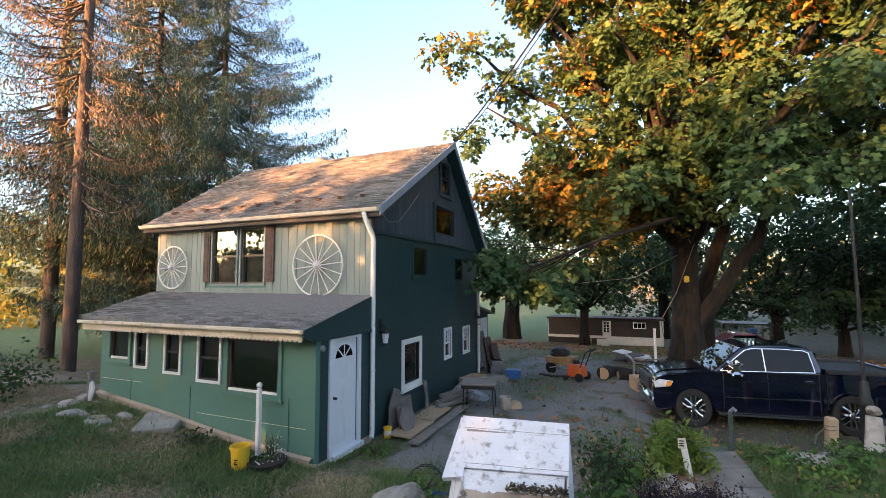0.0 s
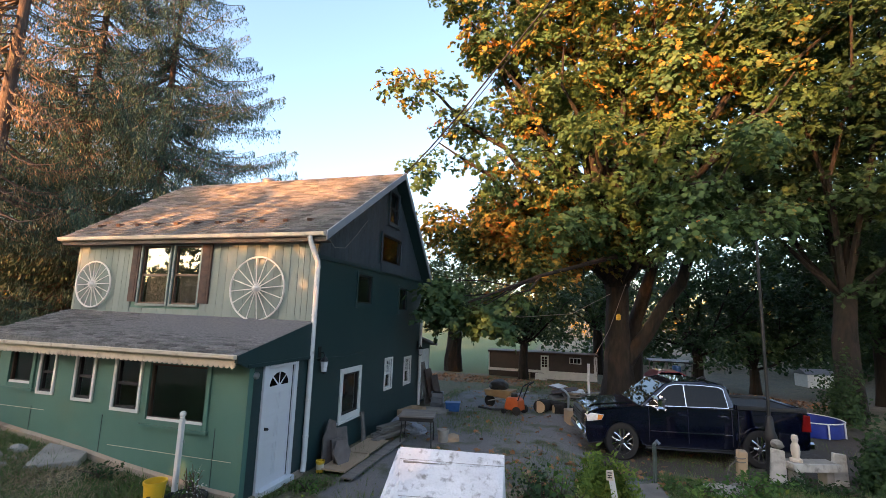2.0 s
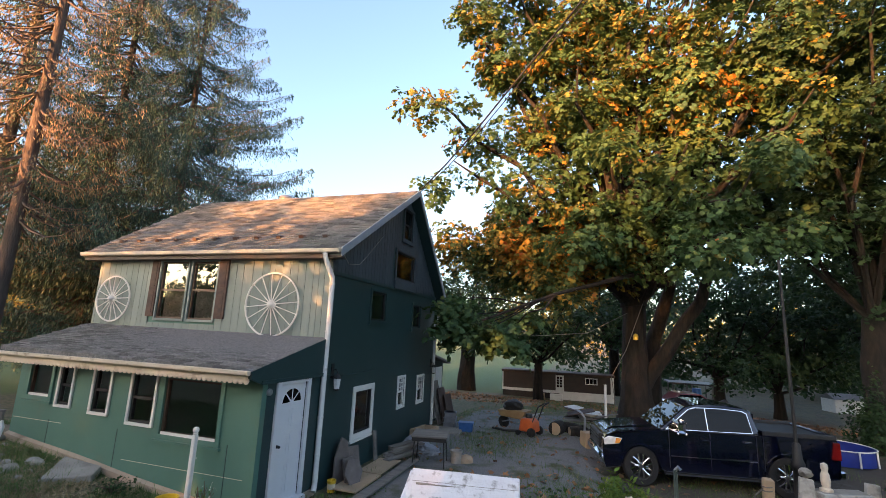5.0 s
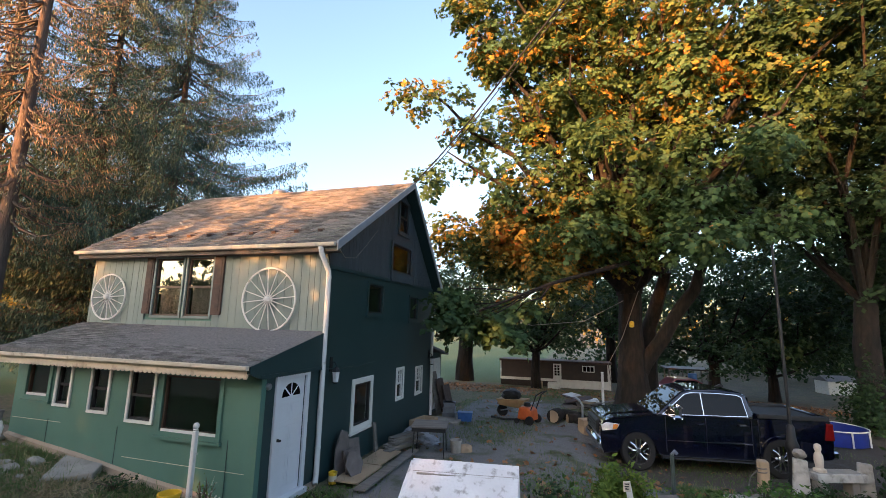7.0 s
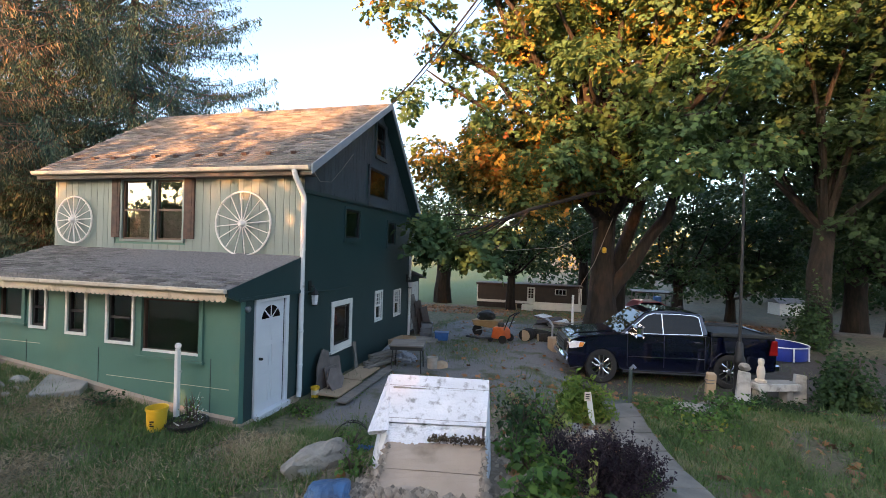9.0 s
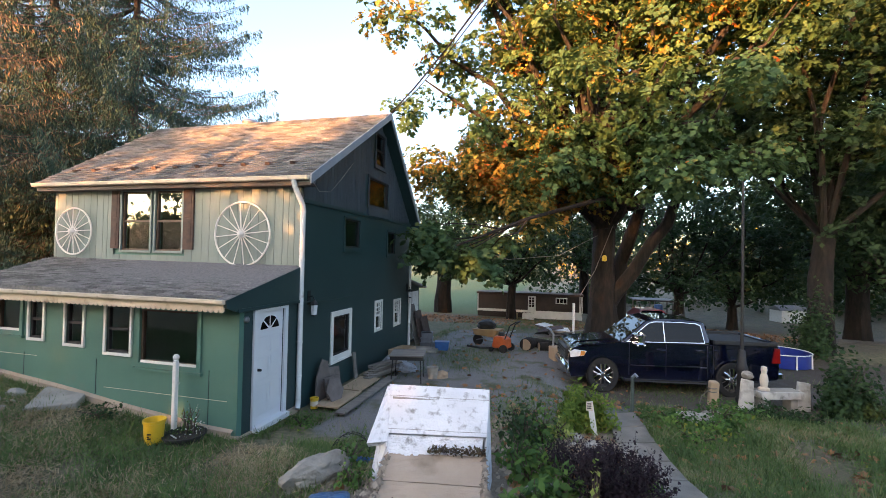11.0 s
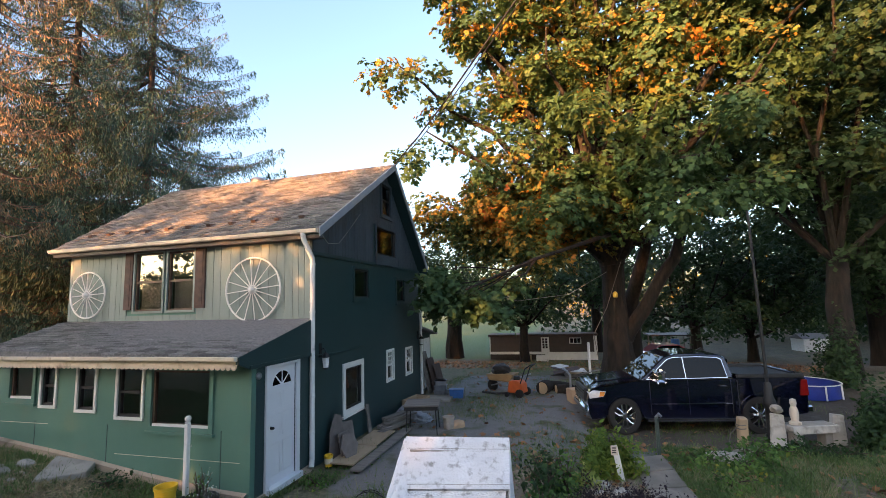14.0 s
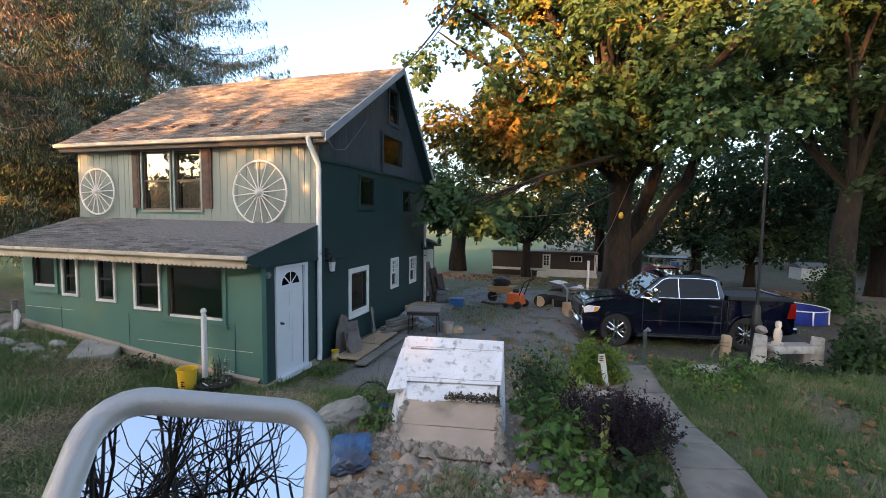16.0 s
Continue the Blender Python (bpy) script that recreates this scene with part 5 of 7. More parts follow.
broad_tree((14.65, 11.4, -0.35), 23, 8.0, 0.4, 60000, 0.16, dark_leaf, 31, "tall shade tree with ivy at its foot", 0.19, lean=(1.5, 2.5))
broad_tree((-3.5, 25.5, -0.3), 12, 5.5, 0.6, 12000, 0.24, dark_leaf, 32, "stout dark tree on the far lawn", 0.3)
broad_tree((2.1, 22.6, -0.3), 11, 5.0, 0.3, 11000, 0.24, dark_leaf, 33, "forked tree before the mobile home", 0.22)
broad_tree((12.2, 21.0, -0.3), 11, 4.5, 0.3, 9000, 0.24, dark_leaf, 34, "dark tree beyond the drive", 0.2)
broad_tree((20.5, 20.0, -0.3), 15, 6.5, 0.5, 13000, 0.26, dark_leaf, 35, "dark tree beyond the drive", 0.25)
broad_tree((7.2, 29.5, -0.3), 14, 6.5, 0.4, 11000, 0.28, dark_leaf, 36, "tree behind the mobile home", 0.25)
broad_tree((19.5, 15.5, -0.3), 13, 5.5, 0.3, 16000, 0.22, dark_leaf, 38, "dark low-crowned tree behind the pool", 0.16)
broad_tree((16.0, 24.0, -0.3), 10, 5.0, 0.3, 12000, 0.24, dark_leaf, 39, "dark low-crowned tree behind the pool", 0.15)
broad_tree((22.0, 9.0, -0.3), 22, 8.0, 0.4, 22000, 0.22, maple_leaf, 37, "tall maple at the edge of the yard", 0.3)


def spruce(base, h, r, leaves, material, seed, label, bare=0.15, thin=1.0, droop=0.35):
    """A conifer: whorls of drooping boughs with hanging sprays."""
    rng = np.random.default_rng(seed)
    e = empty("spruce_tree", label, "tree", Matrix.Translation(base), "spruces")
    g = Geo()
    g.tube([(0, 0, -0.3), (0.05, 0, h * 0.3), (0, 0.05, h * 0.7), (0, 0, h)], [h * 0.009, h * 0.0075, h * 0.004, 0.02], 9)
    part("trunk", g, bark_red, e, smooth=True)
    pts, nrm = [], []
    boughs = Geo()
    levels = int(h * 2.4)
    for i in range(levels):
        z = h * (bare + (0.99 - bare) * i / levels) + rng.uniform(-0.1, 0.1)
        ext = r * (1 - (z / h)) ** (1.0 if r > 8 else 0.75) + 0.2
        if z / h < bare + 0.12:
            ext *= 0.75
        for k in range(int(4 + 1.7 * ext)):
            if rng.uniform() > thin:
                continue
            a = rng.uniform(0, 2 * math.pi)
            ln = ext * rng.uniform(0.6, 1.1)
            d = np.array((math.cos(a), math.sin(a), 0))
            t = np.linspace(0, 1, 5)
            line = [np.array((0, 0, z)) + d * ln * q + np.array((0, 0, -droop * ln * math.sin(q * 2.4) * 0.6 + 0.12 * ln * q * q)) for q in t]
            boughs.tube(line, [0.045, 0.035, 0.025, 0.015, 0.006], 4, caps=False)
            m = max(3, int(1.5 * leaves * ln / (levels * 7 * r * 0.45)))
            q = rng.uniform(0.22, 1.03, m)
            p = np.array(line)
            idx = np.clip(q * 4, 0, 3.99)
            j = idx.astype(int)
            fr = (idx - j)[:, None]
            base_p = p[j] * (1 - fr) + p[np.minimum(j + 1, 4)] * fr
            side = np.array((-d[1], d[0], 0))
            width = (0.34 * ln * (1.05 - q) * 0.7 + 0.09)[:, None]
            base_p = base_p + side * rng.normal(0, 0.55, (m, 1)) * width + np.array((0, 0, 1)) * (-rng.gamma(1.4, 0.13, (m, 1)))
            pts.append(base_p)
            nrm.append(np.tile(d * 0.6, (m, 1)) + rng.normal(0, 0.5, (m, 3)))
    part("branchwork", boughs, bark_red, e)["kind"] = "stuff"
    pts, nrm = np.concatenate(pts), np.concatenate(nrm)
    n = len(pts)
    # sprays hang: their long axis points down and outwards
    down = np.array((0, 0, -1.0)) + nrm * 0.55
    down /= np.linalg.norm(down, axis=1, keepdims=True)
    w = np.cross(down, rng.normal(0, 1, (n, 3)))
    w /= np.linalg.norm(w, axis=1, keepdims=True) + 1e-9
    ln = (rng.uniform(0.06, 0.19, n))[:, None]
    wd = ln * 0.13
    v = np.stack([pts, pts + down * ln * 0.45 + w * wd, pts + down * ln, pts + down * ln * 0.45 - w * wd], 1)
    f = np.array([(0, 1, 2), (0, 2, 3)])[None] + (np.arange(n) * 4)[:, None, None]
    ob = new("crown", np_mesh("crown", v.reshape(-1, 3), f.reshape(-1, 3), material))
    ob.parent = e
    return e


spruce((-14.4, 8.2, 0.0), 26, 11.0, 210000, spruce_leaf, 41, "tall dense green spruce behind the house", 0.08, 0.62)
spruce((-15.8, 5.6, 0.2), 27, 6.5, 90000, spruce_leaf, 46, "dense green spruce in the row", 0.1, 0.5, 0.45)
spruce((-17.5, 2.6, 0.3), 30, 5.4, 60000, spruce_leaf, 42, "old spruce with hanging boughs", 0.18, 0.45, 0.5)
spruce((-12.6, 0.9, 0.35), 26, 4.0, 30000, spruce_brown, 43, "thin spruce with browning needles and bare boughs", 0.22, 0.36, 0.5)
spruce((-21.0, -1.5, 0.3), 25, 4.6, 28000, spruce_brown, 44, "thin spruce with browning needles and bare boughs", 0.2, 0.36, 0.5)
spruce((-21.0, 8.0, 0.2), 24, 5.0, 30000, spruce_leaf, 45, "spruce further back in the row", 0.1, 0.6, 0.45)

# far woods round the place
def woods(name, label, x0, x1, y0, y1, count, h, material, seed, leaves=90):
    rng = np.random.default_rng(seed)
    cs = []
    for k in range(count):
        x, y = rng.uniform(x0, x1), rng.uniform(y0, y1)
        hh = h * rng.uniform(0.6, 1.1)
        for j in range(6):
            r = hh * rng.uniform(0.14, 0.24)
            cs.append((x + rng.normal(0, hh * 0.16), y + rng.normal(0, hh * 0.16), gz(x, y) + hh * rng.uniform(0.02, 0.92), r, r, r * 0.8))
    c, nrm = shell_points(cs, count * leaves, rng)
    v, f = leaf_cloud(c, nrm, h * 0.05, "leaf", rng=rng)
    return tagged(new(name, np_mesh(name, v, f, material)), label, "woods", kind="stuff")


woods("far_woods", "distant wood edge in early autumn", -140, 120, 95, 125, 110, 15, yellow_far, 51, 220)
woods("far_thicket", "yellowing thicket beyond the spruces", -70, -32, 8, 40, 30, 9, yellow_far, 52, 500)
woods("far_trees_east", "dark trees along the eastern boundary", 21, 60, 18, 60, 48, 14, dark_leaf, 53, 400)
woods("far_hedge", "hedge of trees behind the mobile home", 1, 44, 34, 44, 36, 9, dark_leaf, 54, 400)

# bare-branched trees behind the viewer
def bare_tree(base, h, r, seed, label, depth=5):
    rng = np.random.default_rng(seed)
    g = Geo()

    def grow(p, d, ln, rad, depth):
        q = p + d * ln
        if base[1] + q[1] > -9.6:
            return
        midp = (p + q) / 2 + rng.normal(0, ln * 0.06, 3)
        g.tube([tuple(p), tuple(midp), tuple(q)], [rad, rad * 0.85, rad * 0.7], 5, caps=False)
        if depth == 0:
            return
        for k in range(3 if depth > 2 else 4):
            nd = d + rng.normal(0, 0.55, 3) + (0, 0, 0.12)
            grow(q if k < 2 else midp, nd / np.linalg.norm(nd), ln * rng.uniform(0.62, 0.85), rad * 0.6, depth - 1)
    e = empty("bare_tree", label, "tree", Matrix.Translation(base), "bare trees")
    part("trunk", Geo().tube([(0, 0, -0.3), (0, 0, h * 0.14), (0, 0, h * 0.29)], [r * 1.2, r * 1.05, r], 8), bark, e)
    grow(np.zeros(3), np.array((0, 0, 1.0)), h * 0.28, r, depth)
    part("branchwork", g, bark, e)["kind"] = "stuff"
    return e

bare_tree((2.5, -15.5, 0.2), 15, 0.3, 61, "tall bare-branched tree behind the garden")
bare_tree((12.4, -13.4, 0.0), 16, 0.26, 62, "tall bare-branched tree behind the garden", 6)
bare_tree((14.5, -10.8, 0.0), 14, 0.2, 66, "tall bare-branched tree behind the garden", 6)
bare_tree((10.2, -13.0, 0.0), 13, 0.2, 67, "tall bare-branched tree behind the garden", 6)
bare_tree((-4.5, -19.0, 0.2), 15, 0.3, 63, "tall bare-branched tree behind the garden")
# unseen leafy trees, added to dapple the front wall and shade the roof
broad_tree((-12.5, -23.0, 0.2), 10, 4.5, 0.25, 8500, 0.3, yellow_far, 64, "unseen thin-leaved tree added to dapple the front wall", 0.35, clump=1.1)
broad_tree((-20.0, -25.0, 0.2), 14, 5.0, 0.3, 11000, 0.32, yellow_far, 65, "unseen leafy tree added to shade the west roof", 0.3, clump=1.1)
# unseen tree rows, added and sized to hold the low sun off the yard
woods("hedge_behind", "unseen tall hedge added to shade the yard", -75, -13, -44, -37, 86, 8.2, dark_leaf, 55, 1000)
woods("tall_trees_behind", "unseen row of tall trees added to shade the spruces", -75, -27, -46, -37, 9, 19, dark_leaf, 58, 420)
woods("tall_hedge_behind", "unseen row of tall trees added to shade the drive", -13, -6, -46, -37, 14, 13.4, dark_leaf, 57, 900)
woods("tall_hedge_behind", "unseen row of taller trees added to shade the east yard", -6, 34, -46, -37, 62, 17.0, dark_leaf, 59, 900)


# ---- yard things ----
def place(x, y, rz=0.0, dz=0.0, rx=0.0, ry=0.0):
    return pose(x, y, gz(x, y) + dz, rx, ry, rz)


def rock(name, x, y, r, seed, m=None, squash=(1, 1, 0.7), rz=0, label="rough grey field stone", dz=0.0, parent=None, sub=3, cat="stone", group=""):
    """A lumpy stone with facets."""
    rng = random.Random(seed)
    bm = bmesh.new()
    bmesh.ops.create_icosphere(bm, subdivisions=sub, radius=1.0)
    off = Vector((rng.uniform(-9, 9), rng.uniform(-9, 9), rng.uniform(-9, 9)))
    for v in bm.verts:
        k = 1 + 0.35 * noise.noise(v.co * 1.1 + off) + 0.14 * noise.noise(v.co * 3.1 + off) + 0.06 * noise.noise(v.co * 8 + off)
        v.co = Vector((v.co.x * squash[0], v.co.y * squash[1], v.co.z * squash[2])) * r * k
    me = bpy.data.meshes.new(name)
    bm.to_mesh(me)
    bm.free()
    me.materials.append(m or stone_mat)
    ob = new(name, me)
    ob.matrix_world = place(x, y, rz, dz)
    return tagged(ob, label, cat, group)


rock("boulder", 2.22, -2.98, 0.29, 1, mat("boulder_stone", (0.36, 0.32, 0.26), (0.22, 0.2, 0.17), 4.0, 0.95, 1.0, fine=22), (1.8, 0.75, 0.8), 68, "long rough boulder beside the cellar roof", 0.08, sub=4)


def bucket(name, x, y, r0, r1, h, m, label, cat="bucket", handle=True, dz=0.0):
    e = empty(name, label, cat, place(x, y, 20, dz))
    part("pail", Geo().lathe([(r0, 0), (r1, h), (r1 + 0.012, h), (r1 + 0.012, h - 0.04), (r1 + 0.002, h - 0.045)], 24, caps=False).lathe([(0.001, 0.006), (r0, 0.006), (r1 - 0.008, h - 0.002), (r1, h)], 24, caps=False), m, e, smooth=True)
    if handle:
        part("handle", Geo().tube([((r1 + 0.01) * math.cos(t), 0.03 + (r1 + 0.015) * 0.2 * math.sin(t), h - 0.03 - 0.12 * math.sin(t)) for t in (math.pi * k / 10 for k in range(11))], 0.004, 5), galv, e)
    return e


yb_ = bucket("bucket", -1.0, -2.46, 0.13, 0.155, 0.37, yellow, "yellow plastic bucket on the grass")
part("printed_label", Geo().box(-0.03, 0.03, -0.149, -0.143, 0.1, 0.12).box(-0.03, 0.0, -0.151, -0.145, 0.13, 0.15).box(-0.03, 0.03, -0.153, -0.147, 0.17, 0.19), black_plastic, yb_, "black bars of printing")

post = empty("white_post", "white-painted wooden post with ball finial", "post", place(-0.98, -2.1))
part("shaft", Geo().box(-0.038, 0.038, -0.038, 0.038, -0.1, 1.2, c=0.01), white_paint, post)
part("finial", Geo().lathe([(0.03, 1.2), (0.045, 1.215), (0.03, 1.23), (0.05, 1.26), (0.05, 1.29), (0.03, 1.32), (0.001, 1.325)], 14), white_paint, post, smooth=True)
part("hook", Geo().tube([(0.045, 0, 0.85), (0.09, 0, 0.84), (0.09, 0, 0.87)], 0.006, 5), galv, post)

tub = empty("planter_tub", "low black plastic tub of soil and small flowers", "planter", place(-0.66, -2.2) @ Matrix.Scale(0.72, 4))
part("tub_wall", Geo().lathe([(0.38, 0), (0.43, 0.17), (0.45, 0.17), (0.45, 0.13)], 26, caps=False).lathe([(0.36, 0.02), (0.42, 0.17)], 26, caps=False), black_plastic, tub, smooth=True)
part("tub_soil", Geo().lathe([(0.41, 0.1), (0.2, 0.13), (0.001, 0.12)], 20), black_soil, tub)
part("tub_stake", Geo().tube([(-0.28, -0.1, 0.12), (0.05, -0.28, 0.16)], 0.014, 6), white_paint, tub)


def plant(name, label, x, y, h, r, count, size, m, seed, shape="leaf", dome=0.7, stems=True, cat="plant", dz=0.0, group=""):
    """A bushy plant: stems from the base and leaves in a dome."""
    rng = np.random.default_rng(seed)
    e = empty(name, label, cat, place(x, y, 0, dz), group)
    if stems:
        for k in range(7):
            a, q = rng.uniform(0, 6.28), rng.uniform(0.3, 0.9)
            g = Geo().tube([(0, 0, -0.05), (r * q * 0.4 * math.cos(a), r * q * 0.4 * math.sin(a), h * 0.45), (r * q * math.cos(a), r * q * math.sin(a), h * rng.uniform(0.6, 0.95))], [0.012, 0.009, 0.004], 5)
            part("stem", g, twig, e)
    d = rng.normal(0, 1, (count, 3))
    d[:, 2] = np.abs(d[:, 2])
    d /= np.linalg.norm(d, axis=1, keepdims=True)
    lob = 1 + 0.28 * np.sin(3 * np.arctan2(d[:, 1], d[:, 0]) + seed) + 0.15 * np.sin(7 * np.arctan2(d[:, 1], d[:, 0]) + 2 * seed)
    q = rng.uniform(0.25, 1.0, count) ** dome
    c = d * (q * lob)[:, None] * np.array((r, r, h))
    v, f = leaf_cloud(c, d + np.array((0, 0, 0.6)), size, shape, rng=rng)
    ob = new("leaves", np_mesh("leaves", v, f, m))
    ob["kind"] = "stuff"
    ob.parent = e
    return e


plant("tub_flowers", "small white-flowered plants in the tub", -0.68, -2.15, 0.42, 0.2, 160, 0.045, herb_leaf, 3, dz=0.12)


plant("white_flowers", "sprig of small white flowers in the tub", -0.58, -2.12, 0.5, 0.2, 90, 0.03, leaf_mat("white_petals", [(0.6, 0.6, 0.56), (0.7, 0.7, 0.66)], [1, 1], glow=0.2), 33, dz=0.1)


def twiggy(label, x, y, h, r, stems, leaves, size, m, seed):
    """A shrub of many fine twigs that carry their small leaves."""
    rng = np.random.default_rng(seed)
    e = empty("purple_shrub", label, "shrub", place(x, y))
    g, pts = Geo(), []
    for k in range(stems):
        a, q = rng.uniform(0, 6.28), rng.uniform(0.15, 1.0) ** 0.6
        lift = h * rng.uniform(0.55, 1.0) * (1.05 - 0.35 * q * q)
        p = np.array([(0.05 * math.cos(a), 0.05 * math.sin(a), -0.04), (r * q * 0.45 * math.cos(a), r * q * 0.45 * math.sin(a), lift * 0.5), (r * q * 0.85 * math.cos(a + 0.2), r * q * 0.85 * math.sin(a + 0.2), lift * 0.85), (r * q * 1.1 * math.cos(a + 0.3), r * q * 1.1 * math.sin(a + 0.3), lift)])
        g.tube([tuple(v) for v in p], [0.007, 0.005, 0.0035, 0.002], 4, caps=False)
        for j in range(5):
            t = rng.uniform(1.0, 2.95)
            s = p[int(t)] + (p[int(t) + 1] - p[int(t)]) * (t - int(t))
            tip = s + rng.normal(0, 0.1, 3) + (0, 0, 0.06)
            g.tube([tuple(s), tuple(tip)], [0.003, 0.0015], 3, caps=False)
            u = rng.uniform(0, 1, (leaves // (stems * 6), 1))
            pts.append(s + (tip - s) * u + rng.normal(0, 0.016, (len(u), 3)))
        u = rng.uniform(1.2, 3.0, leaves // (stems * 6))
        pts.append(np.array([p[min(2, int(t))] + (p[min(2, int(t)) + 1] - p[min(2, int(t))]) * (t - min(2, int(t))) for t in u]) + rng.normal(0, 0.02, (len(u), 3)))
    part("branchwork", g, mat("purple_twig", (0.05, 0.03, 0.035), (0.03, 0.02, 0.024), 9.0, 0.9), e)["kind"] = "stuff"
    c = np.concatenate(pts)
    v, f = leaf_cloud(c, rng.normal(0, 0.6, (len(c), 3)) + (0, 0, 0.5), size, "leaf", rng=rng)
    ob = new("leaves", np_mesh("leaves", v, f, m))
    ob["kind"] = "stuff"
    ob.parent = e


twiggy("dark purple-leaved twiggy shrub beside the path", 5.88, -2.72, 0.8, 0.58, 130, 9500, 0.034, purple_leaf, 4)
twiggy("dark purple-leaved twiggy shrub behind the bed", 5.5, -1.75, 0.62, 0.5, 55, 3000, 0.03, purple_leaf, 5)
plant("lime_plant", "tall spike of variegated lime leaves", 5.62, -3.22, 0.8, 0.06, 110, 0.06, lime_leaf, 6)
plant("lime_plant", "low clump of variegated lime leaves", 5.6, -3.26, 0.45, 0.14, 170, 0.075, lime_leaf, 7)
plant("evergreen_shrub", "low feathery yellow-green conifer shrub", 5.7, 0.98, 0.72, 0.52, 5200, 0.10, leaf_mat("evergreen_sprays", [(0.08, 0.14, 0.02), (0.15, 0.23, 0.035), (0.25, 0.29, 0.05)], [2, 2, 2], patch=1.5), 8, "spray", cat="shrub")
for i, (x, y, h, r, n, s, m) in enumerate([
        (5.15, -0.35, 0.7, 0.42, 300, 0.11, ivy_leaf), (5.45, -0.2, 0.72, 0.35, 220, 0.10, herb_leaf), (5.1, -1.2, 0.45, 0.4, 220, 0.10, herb_leaf), (5.55, -1.5, 0.4, 0.4, 260, 0.09, herb_leaf),
        (5.75, -2.6, 0.42, 0.42, 300, 0.13, herb_leaf), (5.5, -3.05, 0.42, 0.36, 260, 0.13, herb_leaf), (5.9, -3.45, 0.4, 0.4, 260, 0.12, herb_leaf), (6.4, -3.45, 0.4, 0.35, 240, 0.12, ivy_leaf), (6.75, -2.2, 0.4, 0.3, 160, 0.12, herb_leaf), (5.35, -2.0, 0.5, 0.3, 180, 0.13, herb_leaf),
        (5.0, 0.5, 0.5, 0.4, 260, 0.08, dark_leaf), (5.7, 0.3, 0.35, 0.35, 200, 0.1, lime_leaf), (8.2, 1.6, 0.28, 0.6, 420, 0.09, herb_leaf), (8.9, 1.5, 0.3, 0.6, 420, 0.09, herb_leaf), (8.4, 0.7, 0.2, 0.5, 260, 0.08, herb_leaf),
        (9.7, 2.5, 0.3, 0.55, 520, 0.1, herb_leaf), (10.4, 2.9, 0.34, 0.4, 420, 0.1, ivy_leaf), (9.2, 2.1, 0.4, 0.5, 380, 0.09, herb_leaf), (10.9, 2.6, 0.28, 0.5, 380, 0.09, ivy_leaf),
        (2.75, -2.45, 0.35, 0.35, 260, 0.07, herb_leaf), (3.1, -3.05, 0.3, 0.25, 180, 0.07, herb_leaf), (-7.3, -3.2, 0.7, 0.7, 420, 0.1, ivy_leaf), (-8.3, -2.4, 1.0, 0.9, 600, 0.1, ivy_leaf), (-2.35, -2.3, 0.3, 0.35, 200, 0.07, ivy_leaf), (0.55, -0.7, 0.25, 0.35, 220, 0.06, herb_leaf)]):
    plant("garden_plant", "leafy green garden plant", x - (0.48 if 4.5 < x < 7.5 else 0.75 if x > 7.5 else 0.35 if x > 2 else 0), y, h, r, n, s, m, 100 + i, group="garden plants")
vine_leaf = leaf_mat("withered_vine_leaves", [(0.04, 0.03, 0.02), (0.1, 0.065, 0.035), (0.08, 0.08, 0.035), (0.17, 0.1, 0.05)], [2, 3, 1.5, 1], glow=0.1, patch=3.0)
rngv = np.random.default_rng(12)
u = rngv.uniform(0.42, 1.0, 480)
c = np.outer(1 - u, SLAB_MID[0]) + np.outer(u, SLAB_MID[1]) + np.outer(rngv.normal(-0.04, 0.028, 480), (-0.05, 0.74, 0.62)) + np.outer(rngv.uniform(0, 0.03, 480), (0, -0.5, 1))
v, f = leaf_cloud(c, np.tile((0, -0.4, 1.0), (480, 1)), 0.04, "leaf", 0.8, rngv)
tagged(new("dry_vine", np_mesh("dry_vine", v, f, vine_leaf)), "withered brown vine over the concrete edge", "plant", kind="stuff")
plant("ivy_bush", "dark ivy heaped round the tree foot", 11.55, 3.95, 1.3, 0.55, 3000, 0.11, ivy_leaf, 9, cat="shrub")
plant("ivy_bush", "dark ivy climbing over the stone wall", 12.0, 4.3, 1.1, 0.65, 2000, 0.1, dark_leaf, 10, cat="shrub")
plant("ivy_bush", "ivy climbing up the shade tree", 14.2, 10.9, 2.2, 0.7, 2600, 0.13, ivy_leaf, 13, cat="shrub")

# concrete pad by the porch, with pipe ends further along
pad = Geo().add([(-4.1, -1.95, 0.45), (-3.2, -1.9, 0.38), (-3.0, -2.2, 0.33), (-3.45, -2.75, 0.35), (-4.1, -1.95, -0.1), (-3.2, -1.9, -0.1), (-3.0, -2.2, -0.1), (-3.45, -2.75, -0.1)],
                [(0, 3, 2, 1), (4, 5, 6, 7), (0, 1, 5, 4), (1, 2, 6, 5), (2, 3, 7, 6), (3, 0, 4, 7)])
thing("concrete_pad", pad, concrete, "pale flat concrete pad in the grass", "slab", bevel=0.02)
e = empty("standpipe", "white plastic drain pipe and hose standing by the corner", "pipe", place(-5.85, -2.1))
part("pipe", Geo().tube([(0, 0, -0.1), (0, 0, 0.55)], 0.05, 12).tube([(0, 0, 0.55), (0, 0, 0.6)], 0.065, 12), grey_wood, e, smooth=True)
part("hose", Geo().tube([(0.1, -0.05, 0.0), (0.12, -0.05, 0.35), (0.16, -0.06, 0.4), (0.22, -0.06, 0.3), (0.2, -0.1, 0.05)], 0.035, 8), white_paint, e, smooth=True)

